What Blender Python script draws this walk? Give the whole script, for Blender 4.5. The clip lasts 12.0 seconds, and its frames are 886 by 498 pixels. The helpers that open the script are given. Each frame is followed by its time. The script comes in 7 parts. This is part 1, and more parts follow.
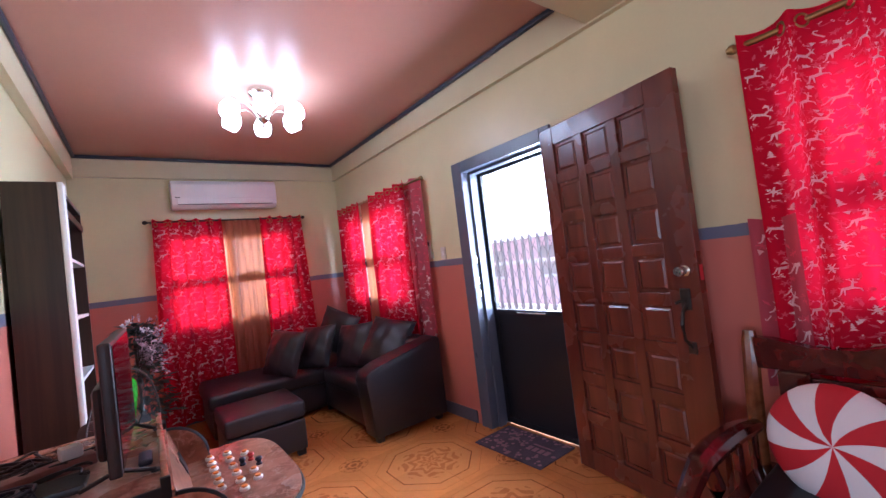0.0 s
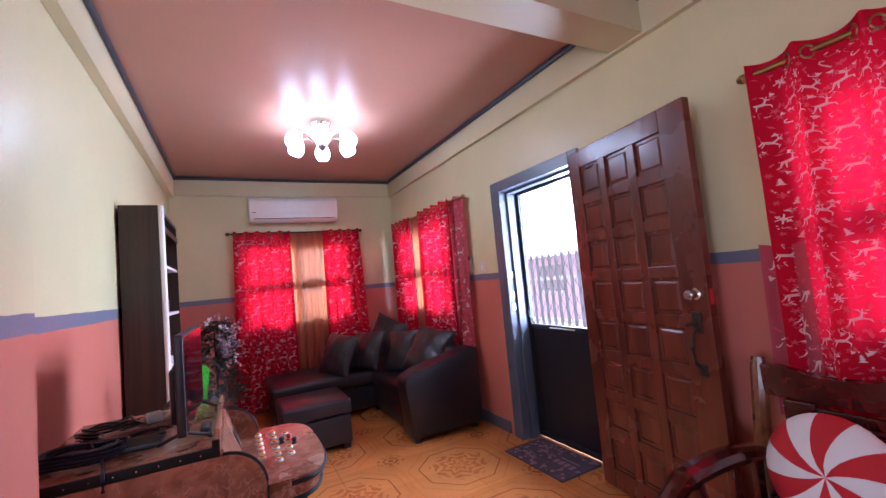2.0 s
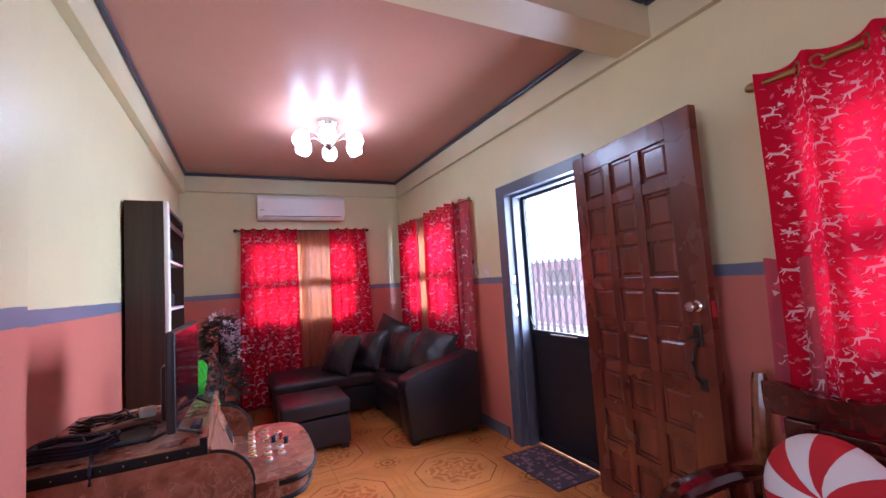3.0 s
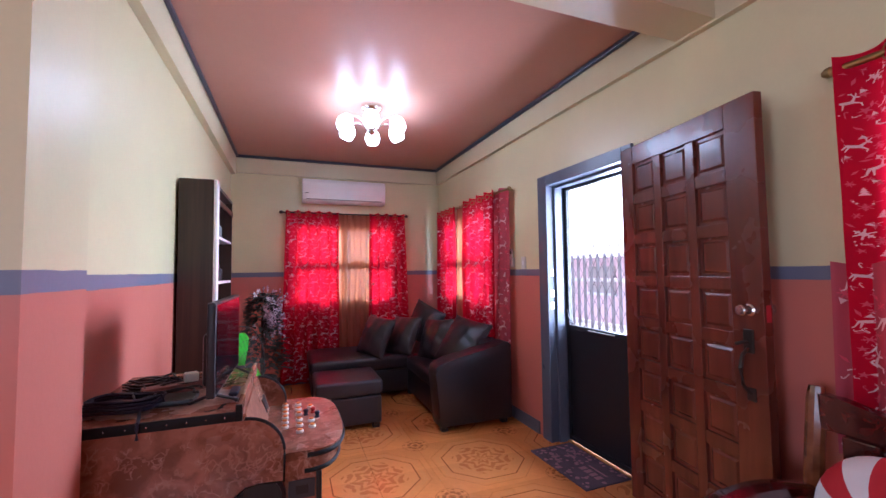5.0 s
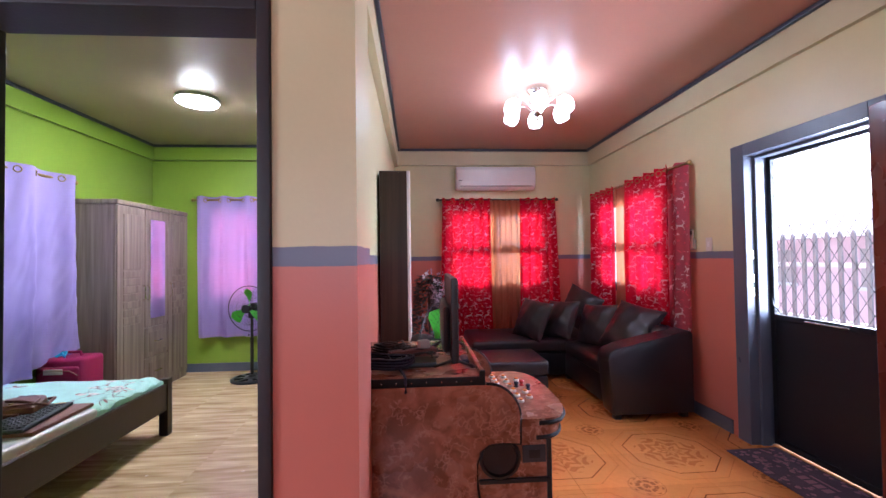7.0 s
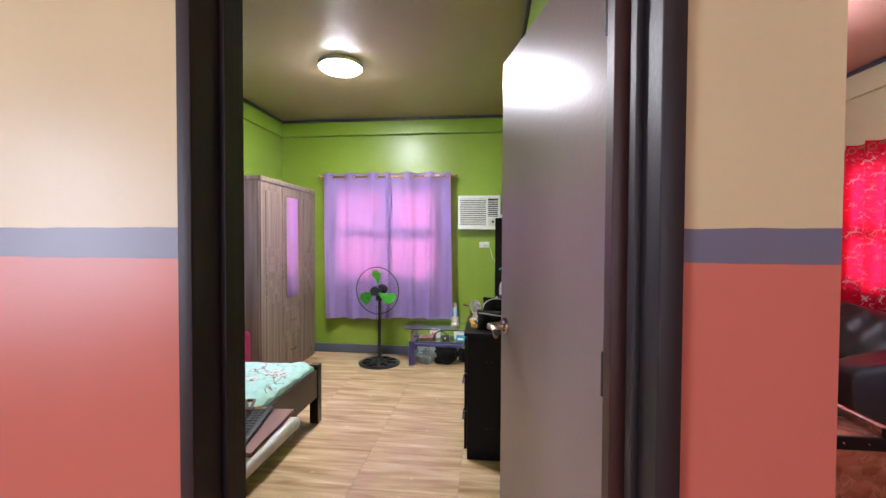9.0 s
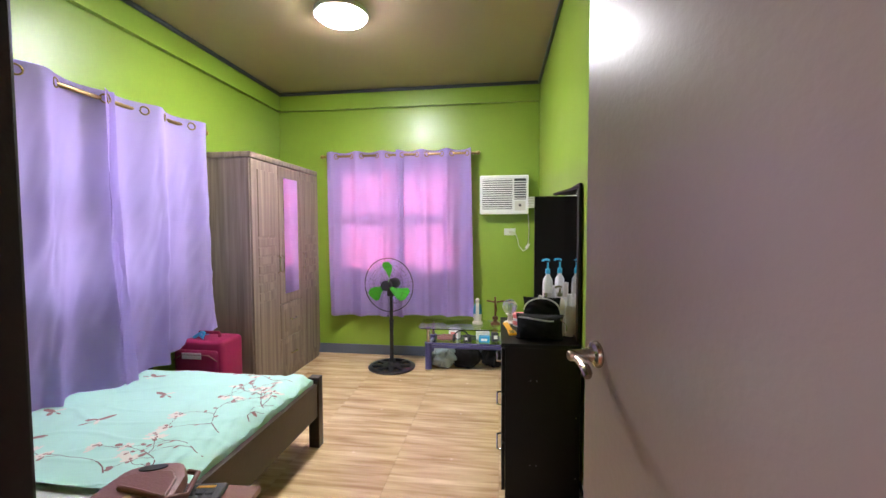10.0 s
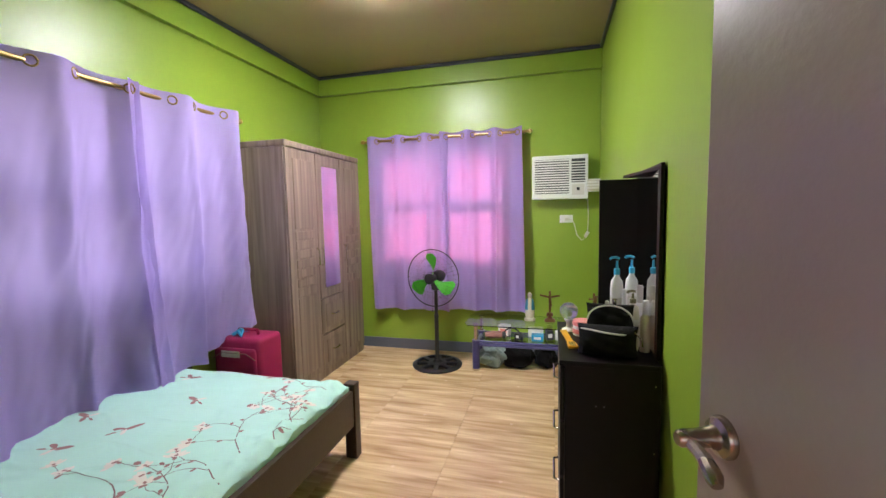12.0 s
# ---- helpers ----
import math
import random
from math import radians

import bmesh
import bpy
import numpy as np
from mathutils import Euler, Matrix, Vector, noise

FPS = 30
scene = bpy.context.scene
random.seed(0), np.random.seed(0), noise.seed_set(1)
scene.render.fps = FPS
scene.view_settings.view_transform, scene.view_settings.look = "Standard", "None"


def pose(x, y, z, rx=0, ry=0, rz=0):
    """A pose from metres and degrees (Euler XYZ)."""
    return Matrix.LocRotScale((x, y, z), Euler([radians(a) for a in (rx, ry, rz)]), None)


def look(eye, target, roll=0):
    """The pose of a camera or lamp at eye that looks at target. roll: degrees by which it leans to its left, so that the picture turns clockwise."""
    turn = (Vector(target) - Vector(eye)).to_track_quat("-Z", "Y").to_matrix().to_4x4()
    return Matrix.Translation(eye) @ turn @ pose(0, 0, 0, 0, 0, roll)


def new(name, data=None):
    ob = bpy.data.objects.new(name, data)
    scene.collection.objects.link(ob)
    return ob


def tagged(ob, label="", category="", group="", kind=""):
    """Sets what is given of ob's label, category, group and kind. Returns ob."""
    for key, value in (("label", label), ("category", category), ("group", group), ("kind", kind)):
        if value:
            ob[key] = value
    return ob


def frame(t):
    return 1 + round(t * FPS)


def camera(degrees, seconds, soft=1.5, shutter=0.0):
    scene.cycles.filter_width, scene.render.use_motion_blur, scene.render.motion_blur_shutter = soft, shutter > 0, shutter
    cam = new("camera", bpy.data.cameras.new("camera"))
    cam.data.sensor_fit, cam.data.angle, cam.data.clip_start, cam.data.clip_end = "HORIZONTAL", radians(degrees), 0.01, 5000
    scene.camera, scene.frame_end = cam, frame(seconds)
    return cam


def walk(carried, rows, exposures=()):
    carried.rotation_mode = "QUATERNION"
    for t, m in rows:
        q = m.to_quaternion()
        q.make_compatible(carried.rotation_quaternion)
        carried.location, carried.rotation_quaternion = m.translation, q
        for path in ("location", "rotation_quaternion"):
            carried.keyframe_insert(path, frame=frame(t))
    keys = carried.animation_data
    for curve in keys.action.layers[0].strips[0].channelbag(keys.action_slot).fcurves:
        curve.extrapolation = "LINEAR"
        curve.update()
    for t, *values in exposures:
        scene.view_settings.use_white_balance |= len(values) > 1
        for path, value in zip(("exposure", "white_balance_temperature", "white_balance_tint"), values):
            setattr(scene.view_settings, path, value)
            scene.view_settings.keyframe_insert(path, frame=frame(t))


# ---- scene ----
cam = camera(94.4, 12.0)

PATH = [
    (0, (0.372, 0.036, 1.391), (1.556, 1.647, 1.444), -7.0),
    (0.5, (0.433, -0.026, 1.392), (1.539, 1.638, 1.483), -7.0),
    (1, (0.475, -0.104, 1.39), (1.494, 1.612, 1.505), -6.5),
    (1.5, (0.461, -0.182, 1.4), (1.409, 1.574, 1.53), -6.0),
    (2, (0.449, -0.267, 1.397), (1.37, 1.504, 1.533), -5.4),
    (2.5, (0.467, -0.288, 1.41), (1.355, 1.498, 1.558), -4.6),
    (3, (0.508, -0.284, 1.406), (1.384, 1.509, 1.551), -3.7),
    (5, (0.535, -0.272, 1.392), (1.234, 1.599, 1.495), -0.7),
    (5.5, (0.507, -0.261, 1.385), (1.116, 1.642, 1.473), -0.4),
    (6, (0.479, -0.243, 1.374), (0.969, 1.695, 1.441), -0.5),
    (6.5, (0.342, -0.229, 1.362), (0.659, 1.745, 1.421), -0.7),
    (7, (0.128, -0.232, 1.366), (0.263, 1.763, 1.411), -0.8),
    (7.4, (-0.028, -0.165, 1.363), (-0.04, 1.835, 1.403), -0.7),
    (7.5, (-0.072, -0.125, 1.363), (-0.111, 1.874, 1.401), -0.9),
    (7.7, (-0.14, -0.054, 1.366), (-0.249, 1.942, 1.404), -0.9),
    (9.3, (-0.626, 0.436, 1.385), (-0.884, 2.418, 1.321), 0.1),
    (9.5, (-0.646, 0.602, 1.357), (-0.938, 2.579, 1.286), -0.2),
    (10, (-0.733, 0.81, 1.354), (-1.003, 2.789, 1.258), -0.2),
    (10.5, (-0.778, 0.968, 1.367), (-1.109, 2.936, 1.234), -0.5),
    (11, (-0.762, 1.065, 1.359), (-1.181, 3.017, 1.233), -1.1),
    (11.5, (-0.755, 1.103, 1.377), (-1.231, 3.04, 1.227), -1.3),
    (12, (-0.753, 1.127, 1.4), (-1.264, 3.052, 1.226), -1.2),
]
walk(cam, [(t, look(eye, target, roll)) for t, eye, target, roll in PATH], [(0, 0.53, 5050, 17), (5.5, 0.49, 5000, 19), (6.5, 0.55, 5150, 19), (7.5, 0.44, 5400, 18), (9.3, 0.70, 5800, 17), (10.3, 0.74, 5950, 15), (12, 0.58, 6050, 15)])

# ---- world, sun and large lights ----
world = bpy.data.worlds.new("sky_world")
scene.world = world
world.use_nodes = True
wn = world.node_tree.nodes
sky = wn.new("ShaderNodeTexSky")
sky.sky_type, sky.sun_disc = "NISHITA", False
sky.dust_density = 7
sky.sun_elevation, sky.sun_rotation = radians(75), radians(290)
wn["Background"].inputs[1].default_value = 0.15
world.node_tree.links.new(sky.outputs[0], wn["Background"].inputs[0])


def lamp(name, kind, place, watts, colour=(1, 1, 1), size=0.1, size_y=0.0, turn=(0, 0, 0), spread=180):
    data = bpy.data.lights.new(name, kind)
    data.energy, data.color = watts, colour
    if kind == "AREA":
        data.shape, data.size, data.size_y, data.spread = "RECTANGLE", size, size_y or size, radians(spread)
    elif kind == "SUN":
        data.angle = size
    else:
        data.shadow_soft_size = size
    ob = new(name, data)
    ob.matrix_world = pose(*place, *turn)
    return ob


lamp("sun", "SUN", (-8, 6, 9), 5.0, (1.0, 0.95, 0.88), radians(0.5), turn=(15, 0, 250))
# daylight standing in the window openings, behind the curtains
DAY = (0.93, 0.96, 1.0)
lamp("window_daylight_a", "AREA", (1.21, 5.44, 1.45), 12, (1.0, 0.84, 0.62), 1.3, 1.1, (-90, 0, 0), 28)
lamp("window_daylight_b", "AREA", (2.76, 4.05, 1.5), 14, DAY, 1.5, 1.1, (90, 0, 90), 60)
lamp("window_daylight_c", "AREA", (2.76, -0.25, 1.5), 7, DAY, 1.5, 1.1, (90, 0, 90))
lamp("window_daylight_d", "AREA", (-1.79, 5.32, 1.43), 28, (1.0, 0.62, 0.64), 1.25, 1.1, (-90, 0, 0), 5)
lamp("window_daylight_e", "AREA", (-3.36, 2.9, 1.45), 0.8, DAY, 1.3, 1.1, (90, 0, -90), 90)
lamp("doorway_daylight", "AREA", (3.25, 2.13, 1.5), 125, DAY, 1.1, 1.4, (90, 0, 90))
# added fill lamps at unseen rear and hall openings behind the walk
lamp("rear_fill", "AREA", (-0.6, -2.55, 1.6), 13, (0.92, 0.95, 1.0), 1.6, 1.3, (90, 0, 0))
lamp("hall_fill", "AREA", (-3.46, -1.2, 1.5), 48, (0.95, 0.96, 1.0), 1.5, 1.15, (90, 0, -90))


# ---- materials ----
def material(name, colour, rough=0.6, metal=0.0, var=0.12, scale=14.0, bump=0.15, bump_scale=90.0, coat=0.0, spec=0.5, even=False):
    """A principled surface with broad tone variation, fine grain, and fine relief."""
    m = bpy.data.materials.new(name)
    m.use_nodes = True
    nt = m.node_tree
    n, link = nt.nodes, nt.links
    b = n["Principled BSDF"]
    tc = n.new("ShaderNodeTexCoord")
    big, fine = n.new("ShaderNodeTexNoise"), n.new("ShaderNodeTexNoise")
    big.inputs["Scale"].default_value, big.inputs["Detail"].default_value = scale / 5, 4
    fine.inputs["Scale"].default_value, fine.inputs["Detail"].default_value = bump_scale, 3
    link.new(tc.outputs["Object"], big.inputs["Vector"])
    link.new(tc.outputs["Object"], fine.inputs["Vector"])
    add = n.new("ShaderNodeMath")
    add.operation = "MULTIPLY_ADD"
    add.inputs[1].default_value, add.inputs[2].default_value = 0.3, 0.0
    link.new(fine.outputs[0], add.inputs[0])
    s = n.new("ShaderNodeMath")
    link.new(big.outputs[0], s.inputs[0])
    link.new(add.outputs[0], s.inputs[1])
    r = n.new("ShaderNodeMapRange")
    r.inputs[1].default_value, r.inputs[2].default_value = 0.35, 0.95
    r.inputs[3].default_value, r.inputs[4].default_value = 1 - var, 1 + var
    link.new(s.outputs[0], r.inputs[0])
    mul = n.new("ShaderNodeVectorMath")
    mul.operation = "SCALE"
    mul.inputs[0].default_value = colour[:3]
    link.new(r.outputs[0], mul.inputs["Scale"])
    link.new(mul.outputs[0], b.inputs["Base Color"])
    rr = n.new("ShaderNodeMapRange")
    rr.inputs[3].default_value, rr.inputs[4].default_value = max(0.02, rough - 0.06), min(1, rough + 0.08)
    link.new(big.outputs[0], rr.inputs[0])
    if even:
        b.inputs["Roughness"].default_value = rough
        r.clamp = False
    else:
        link.new(rr.outputs[0], b.inputs["Roughness"])
    b.inputs["Metallic"].default_value = metal
    b.inputs["Coat Weight"].default_value = coat
    b.inputs["Coat Roughness"].default_value = 0.08
    b.inputs["Specular IOR Level"].default_value = spec
    if bump:
        bp = n.new("ShaderNodeBump")
        bp.inputs["Strength"].default_value, bp.inputs["Distance"].default_value = bump, 0.004
        link.new(fine.outputs[0], bp.inputs["Height"])
        link.new(bp.outputs[0], b.inputs["Normal"])
    return m


def tools(m):
    nt = m.node_tree
    return nt.nodes, nt.links, nt.nodes["Principled BSDF"]


def base_source(m):
    """The socket that feeds the base colour."""
    return m.node_tree.nodes["Principled BSDF"].inputs["Base Color"].links[0].from_socket


def overlay(m, fac, colour):
    """Mixes another paint over the base colour where fac is 1."""
    n, link, b = tools(m)
    mix = n.new("ShaderNodeMix")
    mix.data_type = "RGBA"
    link.new(fac, mix.inputs[0])
    link.new(base_source(m), mix.inputs[6])
    mix.inputs[7].default_value = (*colour, 1)
    link.new(mix.outputs[2], b.inputs["Base Color"])


def world_axis(m, wobble=0.004):
    """Separated world coordinates, wobbling a little as a hand-painted edge does."""
    n, link, _ = tools(m)
    g = n.new("ShaderNodeNewGeometry")
    noise_n = n.new("ShaderNodeTexNoise")
    noise_n.inputs["Scale"].default_value = 9
    link.new(g.outputs["Position"], noise_n.inputs["Vector"])
    sub = n.new("ShaderNodeVectorMath")
    sub.operation = "MULTIPLY_ADD"
    link.new(noise_n.outputs[1], sub.inputs[0])
    sub.inputs[1].default_value = (wobble * 2,) * 3
    link.new(g.outputs["Position"], sub.inputs[2])
    sep = n.new("ShaderNodeSeparateXYZ")
    link.new(sub.outputs[0], sep.inputs[0])
    return sep


def maths(m, op, a, b=None, c=None):
    n, link, _ = tools(m)
    q = n.new("ShaderNodeMath")
    q.operation = op
    for i, v in enumerate((a, b, c)):
        if v is None:
            continue
        if isinstance(v, (int, float)):
            q.inputs[i].default_value = v
        else:
            link.new(v, q.inputs[i])
    return q.outputs[0]


def two_tone(name, low, high):
    """Living room paint: cream above, a slate band, terracotta below."""
    m = material(name, (0.62, 0.57, 0.33), 0.36, var=0.05, bump=0.10, bump_scale=60)
    z = world_axis(m).outputs[2]
    overlay(m, maths(m, "LESS_THAN", z, high), (0.15, 0.165, 0.23))
    overlay(m, maths(m, "LESS_THAN", z, low), (0.55, 0.175, 0.125))
    return m


MAT = {}
MAT["wall"] = two_tone("cream_and_terracotta_paint", 1.338, 1.395)
MAT["wall_s"] = two_tone("cream_and_terracotta_paint_entry", 1.352, 1.408)
MAT["cream"] = material("cream_paint", (0.60, 0.54, 0.33), 0.42, var=0.05, bump=0.08)
MAT["ceil"] = material("glossy_rose_brown_ceiling_paint", (0.47, 0.25, 0.18), 0.34, var=0.05, scale=6, bump=0.05, bump_scale=7, spec=0.15, even=True)
MAT["slate"] = material("slate_grey_gloss_paint", (0.10, 0.115, 0.155), 0.3, var=0.10)
MAT["trim"] = material("dark_slate_moulding_paint", (0.035, 0.04, 0.06), 0.35)
MAT["green"] = material("lime_green_paint", (0.24, 0.36, 0.035), 0.33, var=0.06, bump=0.10, bump_scale=50)
MAT["bceil"] = material("tan_ceiling_paint", (0.37, 0.29, 0.175), 0.36, var=0.03, scale=6, bump=0.03, bump_scale=9, spec=0.3, even=True)
MAT["concrete"] = material("outside_concrete", (0.45, 0.44, 0.42), 0.85, var=0.2)
MAT["jamb"] = material("dark_charcoal_frame_paint", (0.015, 0.013, 0.015), 0.50, var=0.12)
# frame colour with the pink walls' reflection painted in
MAT["hingereflect"] = material("frame_paint_with_red_reflection", (0.040, 0.014, 0.011), 0.45, var=0.15)
MAT["leather"] = material("black_leatherette", (0.019, 0.016, 0.020), 0.34, var=0.25, bump=0.22, bump_scale=160)
MAT["black"] = material("black_plastic", (0.014, 0.014, 0.015), 0.38)
MAT["edging"] = material("matt_black_edging", (0.008, 0.008, 0.009), 0.6, bump=0.1, spec=0.25)
MAT["blackmetal"] = material("black_painted_steel", (0.010, 0.010, 0.013), 0.4, var=0.2)
MAT["white"] = material("white_plastic", (0.75, 0.75, 0.74), 0.35, var=0.03, bump=0.03)
MAT["ivory"] = material("ivory_plastic", (0.62, 0.60, 0.55), 0.4, var=0.05, bump=0.03)
MAT["chrome"] = material("brushed_chrome", (0.62, 0.60, 0.56), 0.22, 1.0, var=0.05, bump=0.05)
MAT["nickel"] = material("aged_satin_nickel", (0.36, 0.31, 0.25), 0.27, 1.0, var=0.08, bump=0.05)
MAT["brass"] = material("aged_brass", (0.42, 0.29, 0.12), 0.35, 1.0, var=0.15)
MAT["bronze"] = material("dark_bronze", (0.05, 0.042, 0.036), 0.4, 0.7, var=0.2)
MAT["espresso"] = material("espresso_laminate", (0.005, 0.0036, 0.0036), 0.42, var=0.2, bump=0.08, spec=0.2)
MAT["bedwood"] = material("dark_brown_bed_wood", (0.035, 0.018, 0.013), 0.35, var=0.25)
MAT["taupe"] = material("glossy_taupe_door_paint", (0.245, 0.192, 0.178), 0.28, var=0.03, bump=0.16, bump_scale=55, spec=0.6, even=True)
MAT["redcloth"] = material("red_cloth", (0.48, 0.012, 0.02), 0.8, bump=0.3, bump_scale=400)
MAT["whitecloth"] = material("white_cloth", (0.72, 0.70, 0.70), 0.8, bump=0.3, bump_scale=400)
MAT["blackcloth"] = material("black_nylon", (0.004, 0.004, 0.0045), 0.75, var=0.2, bump=0.3, bump_scale=250, spec=0.2)
MAT["magenta"] = material("magenta_suitcase_fabric", (0.26, 0.003, 0.06), 0.65, var=0.15, bump=0.3, bump_scale=300)
MAT["limeplastic"] = material("lime_green_plastic", (0.10, 0.62, 0.03), 0.35, bump=0.02)
MAT["blue"] = material("bright_blue_plastic", (0.03, 0.30, 0.55), 0.4, bump=0.02)
MAT["redplastic"] = material("red_plastic", (0.45, 0.02, 0.02), 0.35, bump=0.02)
MAT["navy"] = material("navy_cable_rubber", (0.008, 0.012, 0.035), 0.45)
MAT["violetmetal"] = material("violet_painted_steel", (0.055, 0.05, 0.16), 0.35)
MAT["yellow"] = material("yellow_plastic", (0.72, 0.36, 0.01), 0.4, bump=0.02)
MAT["orange"] = material("orange_plastic", (0.75, 0.24, 0.015), 0.35, bump=0.02)
MAT["pink"] = material("pink_plastic", (0.72, 0.22, 0.22), 0.4, bump=0.02)
MAT["mauve"] = material("dusty_rose_leatherette", (0.22, 0.085, 0.07), 0.45, bump=0.25, bump_scale=200)
MAT["rosewood"] = material("rose_brown_board", (0.30, 0.12, 0.085), 0.45, var=0.12)
MAT["slategrey"] = material("slate_grey_key_plastic", (0.055, 0.06, 0.068), 0.55)
MAT["darkgrey"] = material("dark_grey_plastic", (0.035, 0.038, 0.045), 0.5)
MAT["greycloth"] = material("grey_green_cloth", (0.16, 0.20, 0.20), 0.85, var=0.2)
MAT["sheet_under"] = material("white_mattress_cloth", (0.62, 0.62, 0.66), 0.8)


def wood(name, dark, light, scale=(2.0, 30.0, 30.0), rough=0.35, coat=0.3, bump=0.1):
    m = material(name, light, rough, bump=0, coat=coat)
    n, link, b = tools(m)
    tc = n.new("ShaderNodeTexCoord")
    mp = n.new("ShaderNodeMapping")
    mp.inputs["Scale"].default_value = scale
    link.new(tc.outputs["Object"], mp.inputs["Vector"])
    rnd = n.new("ShaderNodeObjectInfo")
    add = n.new("ShaderNodeVectorMath")
    link.new(mp.outputs[0], add.inputs[0])
    sc = n.new("ShaderNodeVectorMath")
    sc.operation = "SCALE"
    sc.inputs[0].default_value = (7, 13, 19)
    link.new(rnd.outputs["Random"], sc.inputs["Scale"])
    link.new(sc.outputs[0], add.inputs[1])
    ns = n.new("ShaderNodeTexNoise")
    ns.inputs["Scale"].default_value, ns.inputs["Detail"].default_value, ns.inputs["Distortion"].default_value = 1.0, 8, 0.6
    link.new(add.outputs[0], ns.inputs["Vector"])
    ramp = n.new("ShaderNodeValToRGB")
    ramp.color_ramp.elements[0].position, ramp.color_ramp.elements[1].position = 0.32, 0.68
    ramp.color_ramp.elements[0].color, ramp.color_ramp.elements[1].color = (*dark, 1), (*light, 1)
    link.new(ns.outputs[0], ramp.inputs[0])
    link.new(ramp.outputs[0], b.inputs["Base Color"])
    bp = n.new("ShaderNodeBump")
    bp.inputs["Strength"].default_value, bp.inputs["Distance"].default_value = bump, 0.003
    link.new(ns.outputs[0], bp.inputs["Height"])
    link.new(bp.outputs[0], b.inputs["Normal"])
    return m


MAT["door"] = wood("varnished_reddish_brown_door_wood", (0.080, 0.017, 0.010), (0.155, 0.037, 0.020), (9, 9, 1.1), 0.26, 0.15, 0.05)
MAT["bench"] = wood("polished_mahogany", (0.030, 0.003, 0.003), (0.085, 0.010, 0.007), (3, 20, 20), 0.18, 0.8, 0.03)
MAT["benchlight"] = wood("polished_honey_brown_edge", (0.12, 0.035, 0.012), (0.22, 0.08, 0.03), (3, 20, 20), 0.18, 0.8, 0.03)
MAT["cabinet"] = wood("dark_walnut_laminate", (0.020, 0.009, 0.006), (0.042, 0.020, 0.012), (40, 40, 1.5), 0.35, 0.0, 0.04)
MAT["oak"] = wood("grey_oak_laminate", (0.150, 0.108, 0.082), (0.285, 0.22, 0.17), (24, 24, 1.0), 0.42, 0.05, 0.06)


def marble(name):
    """Printed stone-look laminate: warm brown ground, darker clouds and crisp pale angular flecks."""
    m = material(name, (0.2, 0.1, 0.08), 0.26, bump=0.02, coat=0.25)
    n, link, b = tools(m)
    tc = n.new("ShaderNodeTexCoord")
    warp = n.new("ShaderNodeTexNoise")
    warp.inputs["Scale"].default_value, warp.inputs["Detail"].default_value = 11, 3
    link.new(tc.outputs["Object"], warp.inputs["Vector"])
    bent = n.new("ShaderNodeVectorMath")
    bent.operation = "MULTIPLY_ADD"
    link.new(warp.outputs[1], bent.inputs[0])
    bent.inputs[1].default_value = (0.13, 0.13, 0.13)
    link.new(tc.outputs["Object"], bent.inputs[2])
    cloud = n.new("ShaderNodeTexNoise")
    cloud.inputs["Scale"].default_value, cloud.inputs["Detail"].default_value, cloud.inputs["Distortion"].default_value = 9, 6, 0.8
    link.new(bent.outputs[0], cloud.inputs["Vector"])
    ramp = n.new("ShaderNodeValToRGB")
    e = ramp.color_ramp.elements
    e[0].position, e[0].color = 0.36, (0.17, 0.063, 0.034, 1)
    e[1].position, e[1].color = 0.66, (0.40, 0.185, 0.118, 1)
    link.new(cloud.outputs[0], ramp.inputs[0])
    link.new(ramp.outputs[0], b.inputs["Base Color"])
    vo = n.new("ShaderNodeTexVoronoi")
    vo.feature = "DISTANCE_TO_EDGE"
    vo.inputs["Scale"].default_value = 36
    link.new(bent.outputs[0], vo.inputs["Vector"])
    patchy = n.new("ShaderNodeTexNoise")
    patchy.inputs["Scale"].default_value, patchy.inputs["Detail"].default_value = 24, 2
    link.new(tc.outputs["Object"], patchy.inputs["Vector"])
    fleck = maths(m, "MULTIPLY", maths(m, "LESS_THAN", vo.outputs[0], 0.11), maths(m, "GREATER_THAN", patchy.outputs[0], 0.52))
    overlay(m, maths(m, "MULTIPLY", fleck, 0.42), (0.44, 0.24, 0.165))
    pale = maths(m, "MULTIPLY", maths(m, "LESS_THAN", vo.outputs[0], 0.03), maths(m, "GREATER_THAN", patchy.outputs[0], 0.60))
    overlay(m, maths(m, "MULTIPLY", pale, 0.30), (0.58, 0.40, 0.32))
    return m


MAT["marble"] = marble("brown_marbled_laminate")


def cloth(name, colour, glow, share, weave=500.0, rough=0.9):
    """Curtain cloth that lets part of the daylight through."""
    m = material(name, colour, rough, var=0.06, bump=0.25, bump_scale=weave, spec=0.1)
    n, link, b = tools(m)
    tr = n.new("ShaderNodeBsdfTranslucent")
    tr.inputs[0].default_value = (*glow, 1)
    mix = n.new("ShaderNodeMixShader")
    mix.inputs[0].default_value = share
    link.new(b.outputs[0], mix.inputs[1])
    link.new(tr.outputs[0], mix.inputs[2])
    link.new(mix.outputs[0], n["Material Output"].inputs[0])
    return m


